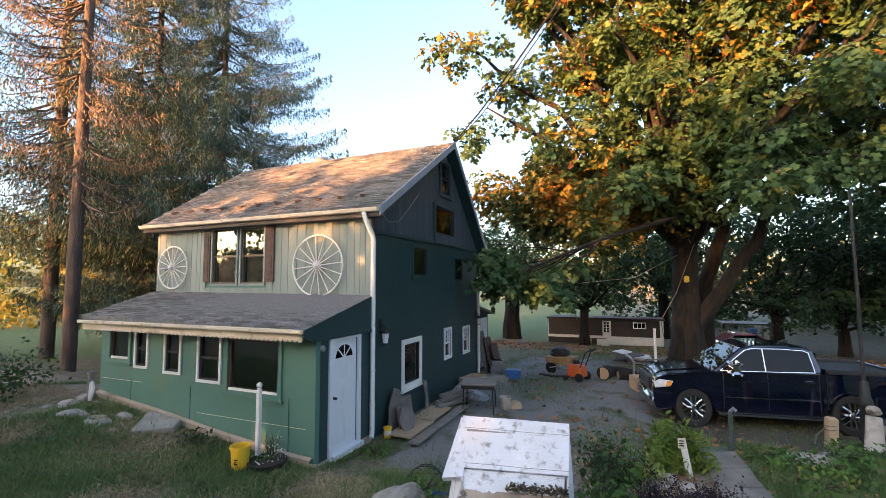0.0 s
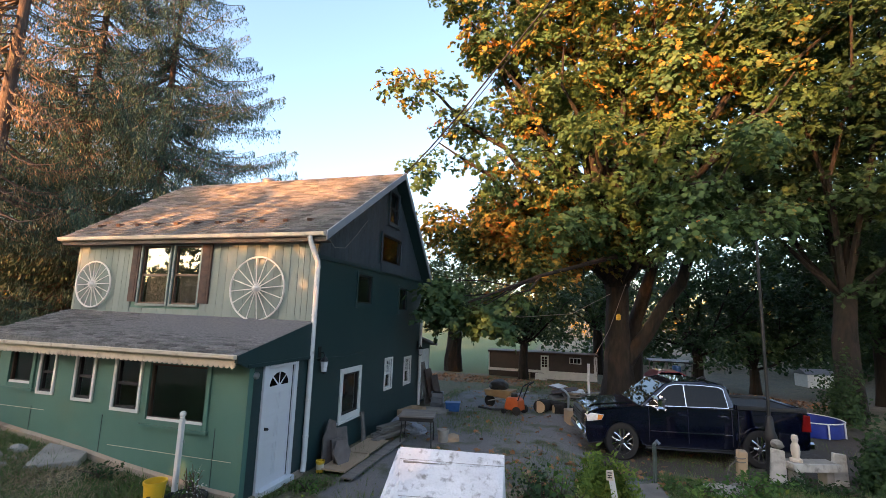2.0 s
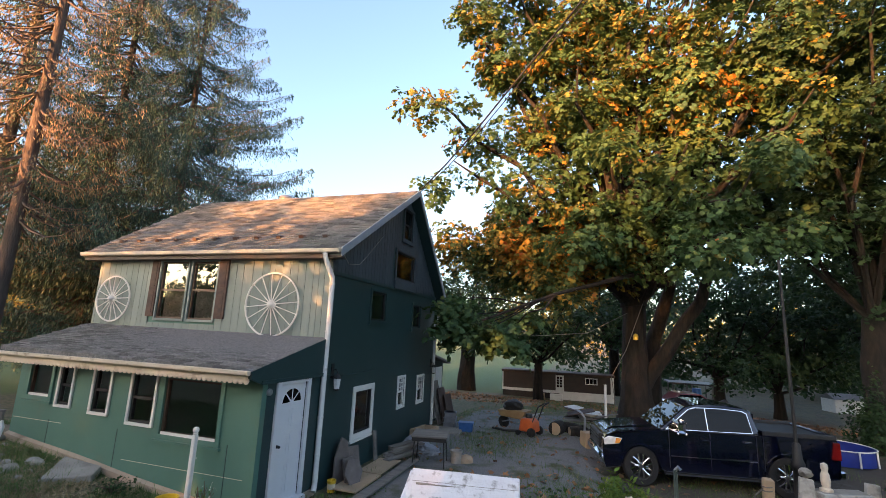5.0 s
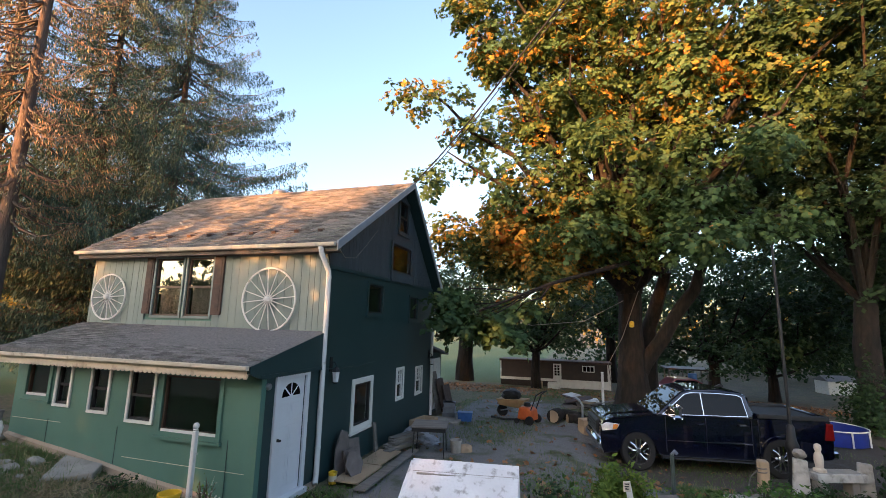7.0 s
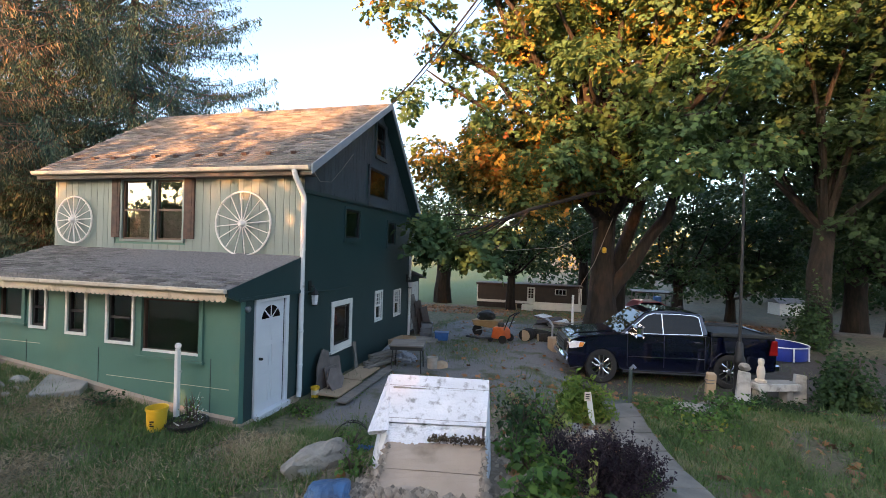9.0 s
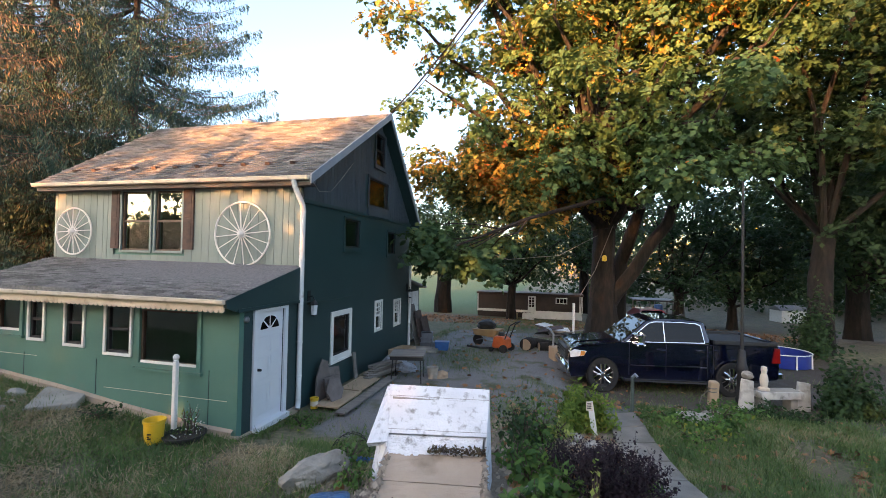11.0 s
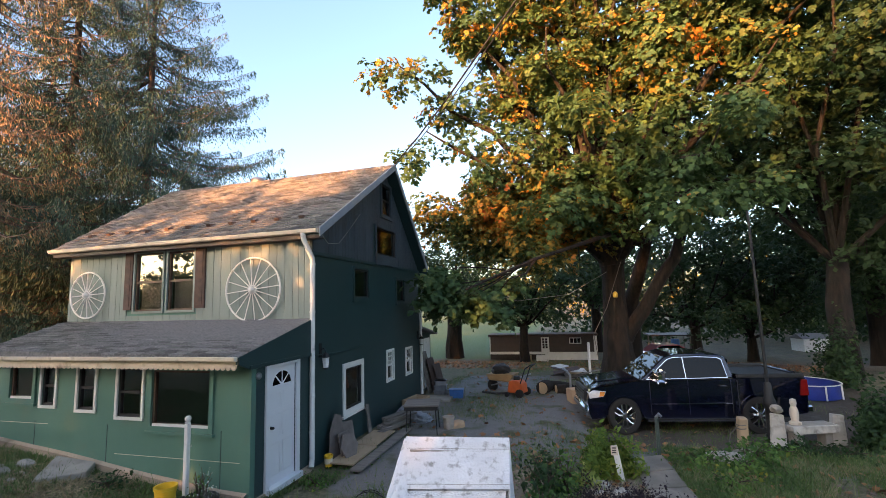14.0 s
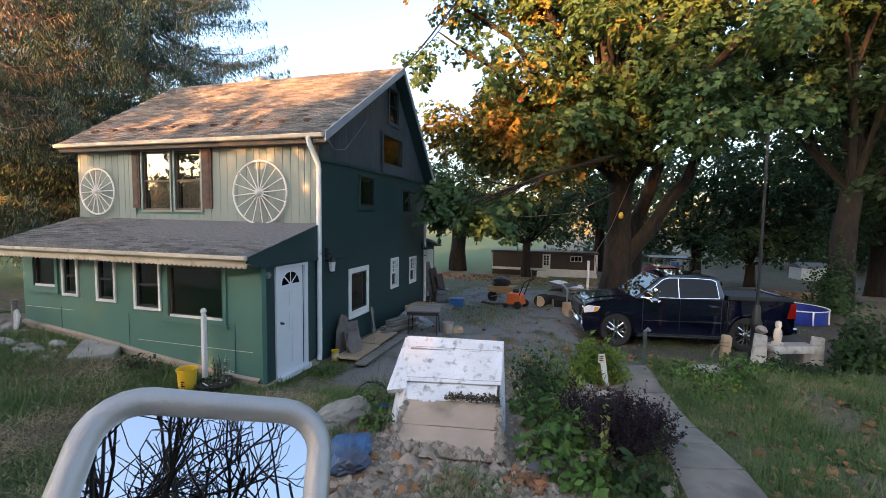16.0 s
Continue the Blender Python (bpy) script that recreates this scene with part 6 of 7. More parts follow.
# things along the gable wall
def flag(pts, m, label, t=0.05):
    e = Geo().prism(pts, "y", -t / 2, t / 2)
    ob = thing("flagstone", e, mat("brown_flagstone", (0.2, 0.165, 0.15), (0.13, 0.11, 0.10), 4.0, 0.85, 0.5, rand=0.15), label, "stone", group="flagstones", bevel=0.008)
    ob.matrix_world = m @ Matrix.Scale(0.8, 4)
    return ob


flag([(-0.28, 0), (0.22, 0), (0.3, 0.5), (0.12, 1.05), (-0.12, 1.1), (-0.3, 0.6)], pose(0.24, 0.6, -0.17, -8, 12, 78), "tall brown flagstone leaning against the wall")
flag([(-0.35, 0), (0.35, 0), (0.38, 0.75), (-0.3, 0.82)], pose(0.3, 1.05, -0.17, -12, 0, 85), "broad brown flagstone leaning against the wall")
flag([(-0.3, 0), (0.3, 0), (0.33, 0.6), (-0.28, 0.62)], pose(0.46, 0.75, -0.15, -16, 0, 80), "grey flagstone leaning on others")
flag([(-0.2, 0), (0.15, 0.0), (0.34, 0.25), (0.25, 0.55), (-0.1, 0.6), (-0.32, 0.3)], pose(0.6, 0.6, -0.13, -22, 0, 76), "six-sided grey flagstone leaning in front")
for k, (x0, x1, y0, y1, m, dz) in enumerate([(0.3, 0.85, 0.15, 1.3, plywood, 0.03), (0.25, 0.8, 1.35, 2.5, plywood, 0.03), (0.88, 1.12, -0.05, 2.9, grey_wood, 0.0)]):
    ob = thing("plywood_sheet", Geo().box(x0, x1, y0, y1, -0.19 + dz + 0.02, -0.16 + dz + 0.02), m, "plywood sheet lying along the wall" if m is plywood else "grey weathered board lying along the wall", "board", group="boards on the ground")
for k in range(7):
    m = pose(0.55 + 0.05 * (k % 3), 2.75 + 0.1 * k, -0.16 + 0.045 * k * 0.8, 0, 0, 72 + 9 * math.sin(k * 2.1))
    ob = thing("plank", Geo().box(-0.55, 0.55, -0.1, 0.1, 0, 0.035), grey_wood, "weathered grey plank in a loose stack", "plank", group="plank stack")
    ob.matrix_world = m
ob = thing("stake_board", Geo().prism([(-0.07, 0), (0.07, 0), (0.05, 0.45), (0.07, 0.7), (-0.06, 0.72), (-0.03, 0.4)], "y", -0.02, 0.02), grey_wood, "short split board leaning against the wall", "board")
ob.matrix_world = pose(0.2, 2.35, -0.17, -8, 0, 80)
can = bucket("paint_can", 0.28, 0.2, 0.075, 0.08, 0.22, yellow, "small yellow can with a torn label", "can", False, dz=0.02)
part("can_label", Geo().lathe([(0.0805, 0.06), (0.083, 0.16)], 20, caps=False), cream_paint, can)
bucket("bucket", 1.95, 3.4, 0.13, 0.15, 0.3, stone_mat, "grey pail beside the table", "bucket")
rock("stone_block", 2.15, 3.58, 0.2, 71, plywood, (1, 0.9, 0.8), 10, "pale stone block beside the table")
rock("tarp_bundle", 0.62, 4.1, 0.42, 72, mat("grey_tarp", (0.36, 0.37, 0.4), (0.24, 0.25, 0.28), 5.0, 0.7, 0.3), (1.0, 1.3, 0.55), 20, "crumpled grey tarpaulin bundle", 0.1, sub=4, cat="tarpaulin")
rock("tarp_bundle", 1.05, 3.9, 0.3, 73, MATS["grey_tarp"], (1.0, 1.0, 0.55), 60, "crumpled grey tarpaulin bundle", 0.05, sub=4, cat="tarpaulin")
ob = thing("wooden_crate", Geo().box(0, 0.9, 0, 0.5, 0, 0.04).box(0, 0.9, 0, 0.03, 0, 0.32).box(0, 0.9, 0.47, 0.5, 0, 0.32).box(0, 0.03, 0.03, 0.47, 0, 0.32).box(0.87, 0.9, 0.03, 0.47, 0, 0.32), plywood, "open wooden crate against the wall", "crate")
ob.matrix_world = pose(0.6, 4.7, -0.2, 0, 0, 80)

tb = empty("folding_table", "small black folding table with metal legs", "table", pose(1.38, 3.0, gz(1.4, 3.0), 0, 0, 12))
part("tabletop", Geo().box(-0.45, 0.45, -0.42, 0.42, 0.69, 0.73, c=0.012), grey_wood, tb, "scuffed grey tabletop")
part("apron", Geo().box(-0.42, 0.42, -0.39, 0.39, 0.6, 0.69), black_plastic, tb)
for sx in (-0.36, 0.36):
    for sy in (-0.34, 0.34):
        part("table_leg", Geo().tube([(sx * 1.08, sy * 1.08, 0), (sx, sy, 0.62)], 0.014, 8), black_metal, tb)

bx = empty("blue_bin", "blue plastic storage bin on the gravel", "bin", pose(1.28, 6.95, gz(1.28, 6.95), 0, 0, 10) @ Matrix.Scale(0.68, 4))
part("bin_body", Geo().prism([(-0.32, 0.02), (0.32, 0.02), (0.36, 0.4), (-0.36, 0.4)], "y", -0.22, 0.22), blue_plastic, bx, bevel=0.02)
part("bin_rim", Geo().box(-0.38, 0.38, -0.25, 0.25, 0.4, 0.44, c=0.01), blue_plastic, bx)
part("bin_foot", Geo().box(-0.28, 0.28, -0.18, 0.18, 0, 0.03), blue_plastic, bx)
for k in range(3):
    ob = thing("stacked_crate", Geo().box(-0.2, 0.2, -0.2, 0.2, 0, 0.17, c=0.02).box(-0.215, 0.215, -0.215, 0.215, 0.14, 0.17), mat("grey_crate", (0.2, 0.21, 0.23), (0.15, 0.16, 0.18), 5, 0.5), "grey plastic crate in a stack", "crate", group="crate stack")
    ob.matrix_world = pose(0.62, 7.3, gz(0.62, 7.3) + 0.17 * k, 0, 0, 8 * k)
for k in range(3):
    ob = thing("leaning_board", Geo().box(-0.3, 0.3, -0.012, 0.012, 0, 1.5 - 0.25 * k), rust_brown if k else grey_wood, "brown board leaning on the lean-to", "board", group="leaning boards")
    ob.matrix_world = pose(0.16 + 0.14 * k, 7.75 + 0.2 * k, gz(0.2, 8), -14, 0, 84)
ob = thing("stone_step", Geo().box(-0.5, 0.5, -0.4, 0.4, -0.05, 0.06, c=0.015), concrete, "flat stone step by the rear door", "step")
ob.matrix_world = pose(0.7, 6.6, gz(0.7, 6.6), 0, 0, 5)

# wheelbarrow
wb = empty("wheelbarrow", "wooden-trayed wheelbarrow heaped with dark sacking", "wheelbarrow", pose(2.72, 8.2, gz(2.7, 8.2), 0, 0, -15))
part("tray", Geo().prism([(-0.42, 0.42), (0.36, 0.38), (0.52, 0.66), (-0.55, 0.62)], "y", -0.3, 0.3), mat("tan_tray", (0.38, 0.24, 0.11), (0.3, 0.18, 0.08), 4, 0.6, 0.2), wb, bevel=0.02)
part("barrow_wheel", Geo().lathe([(0.1, -0.04), (0.19, -0.045), (0.21, 0), (0.19, 0.045), (0.1, 0.04)], 20, pose(-0.42, 0, 0.2, 90, 0, 0)), rubber, wb, smooth=True)
for s in (-1, 1):
    part("shaft", Geo().tube([(-0.45, s * 0.08, 0.2), (0.1, s * 0.24, 0.36), (0.95, s * 0.3, 0.62)], 0.02, 8), galv, wb)
    part("barrow_leg", Geo().tube([(0.3, s * 0.26, 0.4), (0.42, s * 0.26, 0.0)], 0.018, 8), galv, wb)
rock("sack_heap", 2.68, 8.2, 0.3, 74, black_plastic, (1.2, 0.9, 0.7), 0, "dark sacking heaped in the barrow", 0.78, cat="sack")

# orange machine
om = empty("garden_machine", "orange garden machine with black handle and wheels", "machine", pose(3.3, 7.45, gz(3.3, 7.45), 0, 0, -20))
part("tank", Geo().prism([(-0.28, 0.12), (0.3, 0.12), (0.26, 0.45), (0.1, 0.55), (-0.2, 0.52)], "y", -0.24, 0.24), orange_p, om, bevel=0.05)
part("motor", Geo().lathe([(0.1, 0.5), (0.12, 0.56), (0.1, 0.66), (0, 0.68)], 14), black_plastic, om, smooth=True)
part("handle_bar", Geo().tube([(0.2, -0.2, 0.4), (0.42, -0.2, 0.95), (0.62, -0.2, 1.08), (0.62, 0.2, 1.08), (0.42, 0.2, 0.95), (0.2, 0.2, 0.4)], 0.02, 8), black_metal, om)
for s in (-1, 1):
    for x, r in ((0.22, 0.14), (-0.25, 0.08)):
        part("machine_wheel", Geo().lathe([(0.03, -0.04), (r, -0.035), (r, 0.035), (0.03, 0.04)], 16, pose(x, s * 0.29, r, 90, 0, 0)), rubber, om, smooth=True)
ob = thing("garden_hose", Geo().tube([(3.0, 7.75, gz(3.0, 7.75) + 0.04), (2.5, 7.65, gz(2.5, 7.65) + 0.04), (2.0, 7.85, gz(2.0, 7.85) + 0.04)], 0.04, 8), black_plastic, "thick black hose on the ground", "hose")


def log(x, y, r, ln, rz, label, m=None):
    ob = thing("log", Geo().tube([(-ln / 2, 0, r), (0, 0.01, r), (ln / 2, 0, r)], [r, r * 1.05, r * 0.95], 14), m or bark, label, "log", group="logs", smooth=True)
    ob.matrix_world = place(x, y, rz, -0.02)
    part("cut_end", Geo().tube([(-ln / 2 - 0.004, 0, r), (-ln / 2, 0, r)], r * 0.9, 14), plywood, ob)


log(4.2, 7.95, 0.22, 0.5, 70, "short cut log lying on the gravel")
log(4.85, 8.1, 0.16, 0.6, 20, "split firewood log in a heap")
log(4.7, 8.35, 0.18, 0.7, -30, "split firewood log in a heap")
log(5.15, 8.3, 0.15, 0.6, 60, "split firewood log in a heap")
ob = thing("timber_block", Geo().box(-0.22, 0.22, -0.2, 0.2, 0, 0.45, c=0.015), plywood, "squared timber block before the truck", "block")
ob.matrix_world = place(5.2, 7.0, 25)
ob = thing("bent_pipe", Geo().tube([(0, 0, 0), (0.02, 0, 0.75), (-0.08, 0, 0.9), (-0.22, 0, 0.98)], 0.035, 8), galv, "bent grey pipe standing in the heap", "pipe", smooth=True)
ob.matrix_world = place(5.05, 7.7, 0, -0.05)
ob = thing("white_stake", Geo().tube([(0, 0, -0.1), (0, 0, 1.5)], 0.05, 8), white_paint, "slim white post before the big tree", "post")
ob.matrix_world = place(5.83, 10.9)
rr = random.Random(8)
for k in range(12):
    ob = thing("scrap_board", Geo().box(-rr.uniform(0.3, 0.7), rr.uniform(0.3, 0.7), -0.22, 0.22, 0, 0.03), rr.choice((plywood, grey_wood, white_paint, rust_brown)), "scrap board in a rubbish heap", "board", group="rubbish heap")
    x, y = 5.2 + rr.uniform(-0.8, 0.8), 11.3 + rr.uniform(-0.6, 0.6)
    ob.matrix_world = place(x, y, rr.uniform(0, 180), 0.05 + 0.03 * k, rr.uniform(-12, 12), rr.uniform(-12, 12))
rock("rubbish_mound", 5.2, 11.3, 0.7, 75, black_soil, (1.3, 0.9, 0.35), 0, "mound of earth under the scrap", 0.0, cat="mound")

# mobile home
mh = empty("mobile_home", "long dark brown mobile home with cream skirting", "mobile home", pose(-0.55, 24.3, gz(0, 24.4), 0, 0, 1))
part("shell", Geo().box(0, 7.4, 0, 1.5, 0.55, 1.66, c=0.04), dark_brown, mh)
part("home_roof", Geo().box(-0.1, 7.5, -0.12, 1.6, 1.66, 1.8, c=0.03), rust_brown, mh)
part("skirting", Geo().box(3.9, 7.4, -0.03, 0.0, 0.0, 0.56), white_paint, mh)
part("skirting_dark", Geo().box(0, 3.9, 0.03, 0.05, 0.0, 0.42), black_soil, mh)
part("white_stripe", Geo().box(0, 3.95, -0.02, 0.0, 0.4, 0.58), white_paint, mh)
part("corner_trim", Geo().box(-0.03, 0.05, -0.02, 0.02, 0.4, 1.66), white_paint, mh)
part("corner_trim", Geo().box(7.2, 7.42, -0.03, 0.02, 0.5, 1.66), white_paint, mh)
dr = part("home_door", Geo().box(3.65, 4.2, -0.05, 0.0, 0.45, 1.6), white_paint, mh, "white glazed door")
for i in range(2):
    for j in range(4):
        part("door_pane", Geo().box(3.74 + 0.2 * i, 3.88 + 0.2 * i, -0.06, -0.05, 0.82 + 0.18 * j, 0.96 + 0.18 * j), dark_glass, dr)
wn_ = part("home_window", Geo().box(5.58, 6.38, -0.05, 0.0, 1.12, 1.54), white_paint, mh)
for i in range(3):
    part("home_pane", Geo().box(5.64 + 0.24 * i, 5.84 + 0.24 * i, -0.06, -0.05, 1.17, 1.49), dark_glass, wn_)
for x, s in ((2.1, 0.35), (3.2, 0.4)):
    ob = thing("white_box" if x > 3 else "timber_block", Geo().box(-s, s, -0.25, 0.25, 0, 0.4, c=0.02), white_paint if x > 3 else plywood, "box standing before the mobile home", "box")
    ob.matrix_world = place(x, 23.4)

# red car, above-ground pool, pavilion, white shed
rc = empty("red_car", "small dark red car parked behind the big tree", "car", pose(7.9, 17.0, gz(9, 17) - 0.05, 0, 0, 10) @ Matrix.Scale(0.8, 4))
part("car_body", Geo().prism([(0, 0.35), (0, 0.7), (0.2, 0.85), (1.2, 0.95), (1.8, 1.4), (3.0, 1.42), (3.7, 1.0), (4.2, 0.95), (4.25, 0.4)], "y", -0.8, 0.8), red_car, rc, bevel=0.08)
part("car_glass", Geo().prism([(1.35, 0.98), (1.85, 1.34), (2.95, 1.35), (3.45, 1.0)], "y", -0.81, 0.81), dark_glass, rc)
for x in (0.8, 3.4):
    part("car_wheel", Geo().lathe([(0.1, -0.85), (0.31, -0.84), (0.31, 0.84), (0.1, 0.85)], 18, pose(x, 0, 0.31, 90, 0, 0)), rubber, rc, smooth=True)
pl = empty("pool", "low above-ground pool with blue liner and white uprights", "pool", pose(12.7, 10.0, gz(12.7, 10.0)) @ Matrix.Diagonal((0.85, 0.85, 0.72, 1)))
N = 9
ringp = [(1.15 * math.cos(2 * math.pi * k / N), 1.15 * math.sin(2 * math.pi * k / N)) for k in range(N)]
part("liner", Geo().lathe([(1.13, 0.0), (1.15, 0.3), (1.13, 0.62), (1.1, 0.62), (1.1, 0.1)], 28, caps=False), pool_blue, pl, smooth=True)
part("top_rail", Geo().tube([(1.16 * math.cos(t), 1.16 * math.sin(t), 0.63) for t in (2 * math.pi * k / 28 for k in range(29))], 0.025, 6, caps=False), white_paint, pl)
for x, y in ringp:
    part("upright", Geo().tube([(x * 1.03, y * 1.03, 0), (x * 1.02, y * 1.02, 0.63)], 0.028, 6), white_paint, pl)
sh = empty("white_shed", "distant white shed beyond the trees", "shed", pose(21.7, 30, gz(21.7, 30), 0, 0, 15) @ Matrix.Scale(0.4, 4))
part("shed_wall", Geo().box(-2.5, 2.5, -1.5, 1.5, 0, 2.2), white_paint, sh)
part("shed_roof", Geo().prism([(-1.7, 2.2), (0, 3.1), (1.7, 2.2)], "x", -2.7, 2.7), shingle, sh)
pv = empty("open_shelter", "open dark post shelter behind the truck", "shelter", pose(10.4, 24.5, gz(12, 25.5)) @ Matrix.Scale(0.7, 4))
for x in (0, 1.6, 3.2):
    for y in (0, 2.4):
        part("shelter_post", Geo().box(x - 0.06, x + 0.06, y - 0.06, y + 0.06, 0, 2.3), grey_wood, pv)
part("shelter_roof", Geo().box(-0.3, 3.5, -0.3, 2.7, 2.3, 2.42), dark_brown, pv)
ob = thing("blue_drum", Geo().lathe([(0.2, 0), (0.22, 0.05), (0.22, 0.5), (0.2, 0.55)], 16), blue_plastic, "small blue drum on a post", "drum", smooth=True)
ob.matrix_world = pose(10.65, 19.0, 0.1)
ob = thing("drum_post", Geo().box(-0.05, 0.05, -0.05, 0.05, 0, 0.85), grey_wood, "grey post that carries the drum", "post")
ob.matrix_world = pose(10.65, 19.0, gz(10.65, 19.0) - 0.05)

# street lamp, posts, basin
lp = empty("lamp_post", "tall black cast-metal garden lamp post", "lamp post", pose(9.72, 4.6, gz(9.72, 4.6)))
part("base", Geo().lathe([(0.15, -0.05), (0.15, 0.1), (0.12, 0.14), (0.11, 0.75), (0.14, 0.8), (0.14, 0.9), (0.1, 1.0), (0.08, 1.3), (0.05, 1.34)], 12), black_metal, lp, smooth=True)
part("column", Geo().tube([(0, 0, 1.3), (0, 0, 5.6)], [0.04, 0.028], 10), black_metal, lp, smooth=True)
wp = empty("timber_post", "rough timber post bound with rope", "post", pose(8.56, 2.95, gz(8.56, 2.95), 3, 2, 0))
part("post_body", Geo().box(-0.09, 0.09, -0.09, 0.09, -0.2, 0.72, c=0.02), plywood, wp)
part("rope", Geo().tube([(0.1 * math.cos(t) - 0.02, 0.11 * math.sin(t), 0.45 + 0.012 * t) for t in (0.5 * k for k in range(28))] + [(-0.25, -0.1, 0.4), (-0.3, -0.12, 0.2), (-0.22, -0.1, 0.05)], 0.012, 5), grey_wood, wp)
gp = empty("steel_post", "green steel fence post bent at the top", "post", pose(6.76, 1.98, gz(6.76, 1.98)))
part("stem", Geo().box(-0.035, 0.035, -0.012, 0.012, -0.2, 0.78).box(-0.006, 0.006, -0.04, 0.0, -0.2, 0.78), mat("green_steel", (0.12, 0.16, 0.15), (0.09, 0.12, 0.11), 6, 0.5, 0.1, metal=0.4), gp)
part("cap", Geo().tube([(0, 0, 0.76), (0.05, -0.02, 0.83), (0.09, -0.03, 0.78)], 0.035, 8), galv, gp, smooth=True)
old_white = mat("old_white_stone", (0.55, 0.54, 0.5), (0.4, 0.39, 0.36), 4.0, 0.8, 0.4, stain=(0.2, 0.19, 0.17), stain_amt=0.25, stain_scale=5)
bs = empty("stone_basin", "weathered white basin on blocks with a small ornament", "basin", pose(10.28, 4.12, gz(10.28, 4.12), 0, 0, 18) @ Matrix.Diagonal((0.68, 0.8, 0.95, 1)))
part("basin_bowl", Geo().prism([(-0.72, 0.34), (0.72, 0.34), (0.8, 0.42), (0.8, 0.52), (-0.8, 0.52), (-0.8, 0.42)], "y", -0.26, 0.26), old_white, bs, bevel=0.02)
part("basin_inside", Geo().box(-0.72, 0.72, -0.2, 0.2, 0.522, 0.526), concrete, bs)
for x in (-0.5, 0.5):
    part("basin_block", Geo().box(x - 0.13, x + 0.13, -0.16, 0.16, -0.1, 0.34, c=0.015), concrete, bs)
ob = thing("garden_ornament", Geo().lathe([(0.12, 0), (0.12, 0.05), (0.07, 0.08), (0.09, 0.22), (0.08, 0.34), (0.05, 0.4), (0.07, 0.47), (0.06, 0.55), (0, 0.58)], 14), cream_paint, "small cream stone garden figure", "ornament", smooth=True)
ob.matrix_world = pose(9.98, 4.02, gz(10.28, 4.12) + 0.495)
for x, y, h, rz in ((9.6, 4.0, 0.72, -8), (10.9, 4.32, 0.65, 10)):
    ob = thing("white_slab_post", Geo().prism([(-0.17, -0.1), (0.17, -0.1), (0.15, h), (-0.1, h + 0.03)], "y", -0.05, 0.05), old_white, "upright white weathered slab", "post", group="white slabs", bevel=0.015)
    ob.matrix_world = place(x, y, rz)
rock("cap_stone", 9.62, 4.0, 0.12, 76, stone_mat, (1.1, 0.9, 0.8), 0, "round stone on top of the slab", 0.85)
sg = empty("sign_stake", "slim white marker stake with a small tag", "sign", place(5.85, 0.62, 10))
part("stake", Geo().box(-0.05, 0.05, -0.01, 0.01, -0.1, 0.62, pose(0.06, 0, 0, 0, -9, 0)), white_paint, sg)
tg = part("tag", Geo().box(-0.11, 0.01, -0.03, -0.02, 0.45, 0.62, c=0.004), cream_paint, sg)
for k in range(3):
    part("tag_mark", Geo().box(-0.09, -0.02, -0.035, -0.031, 0.49 + 0.04 * k, 0.508 + 0.04 * k), black_metal, tg)
rock("edging_stone", 7.9, 1.9, 0.3, 77, stone_mat, (1.5, 0.8, 0.5), 20, "mossy edging stone in the bed", 0.02, group="edging stones")
rock("edging_stone", 8.5, 2.4, 0.28, 78, stone_mat, (1.5, 0.8, 0.5), 35, "mossy edging stone in the bed", 0.02, group="edging stones")
brown_stone = mat("brown_field_stone", (0.2, 0.15, 0.115), (0.13, 0.1, 0.08), 5.0, 0.95, 0.8, fine=30, rand=0.25)
for k in range(26):
    x, y = rr.uniform(7.2, 9.8), rr.uniform(-0.6, 2.2)
    rock("edging_stone", x, y, rr.uniform(0.04, 0.11), 200 + k, brown_stone, (1.3, 0.9, 0.4), rr.uniform(0, 180), "small field stone half sunk in the earth", 0.0, sub=2, group="edging stones")
for k in range(22):
    x, y = rr.uniform(-6.2, -3.8), rr.uniform(-2.9, -1.95)
    rock("edging_stone", x, y, rr.uniform(0.06, 0.18), 240 + k, stone_mat, (1.3, 0.9, 0.6), rr.uniform(0, 180), "small field stone half sunk in the earth", 0.0, sub=2, group="edging stones")
for k in range(14):
    x, y = rr.uniform(4.6, 5.9), rr.uniform(-2.4, 0.8)
    rock("edging_stone", x, y, rr.uniform(0.08, 0.18), 270 + k, stone_mat, (1.3, 0.9, 0.5), rr.uniform(0, 180), "small field stone half sunk in the earth", 0.0, sub=2, group="edging stones")
for k in range(4):
    ob = thing("slate_piece", Geo().prism([(-0.17, -0.12), (0.14, -0.15), (0.19, 0.1), (-0.05, 0.18)], "z", 0, 0.03), mat("slate", (0.17, 0.15, 0.16), (0.12, 0.11, 0.12), 6, 0.7, 0.3, rand=0.2), "purple-grey slate piece lying flat", "slate", group="slate pieces")
    ob.matrix_world = place(4.95 + 0.14 * (k % 2), -3.25 + 0.16 * (k // 2), 40 * k, 0.03 + 0.02 * k, 5, 4)
bg = rock("soil_bag", 2.8, -3.85, 0.34, 79, mat("blue_bag", (0.05, 0.16, 0.34), (0.06, 0.07, 0.1), 1.6, 0.35, 0.2), (0.75, 1.1, 0.45), 15, "blue and black plastic sack on the gravel", 0.1, sub=4, cat="sack")
rock("blue_scrap", 2.38, -2.3, 0.2, 80, blue_plastic, (1.6, 0.5, 0.25), 25, "crumpled blue tarp scrap", 0.03, cat="tarpaulin")
g = Geo()
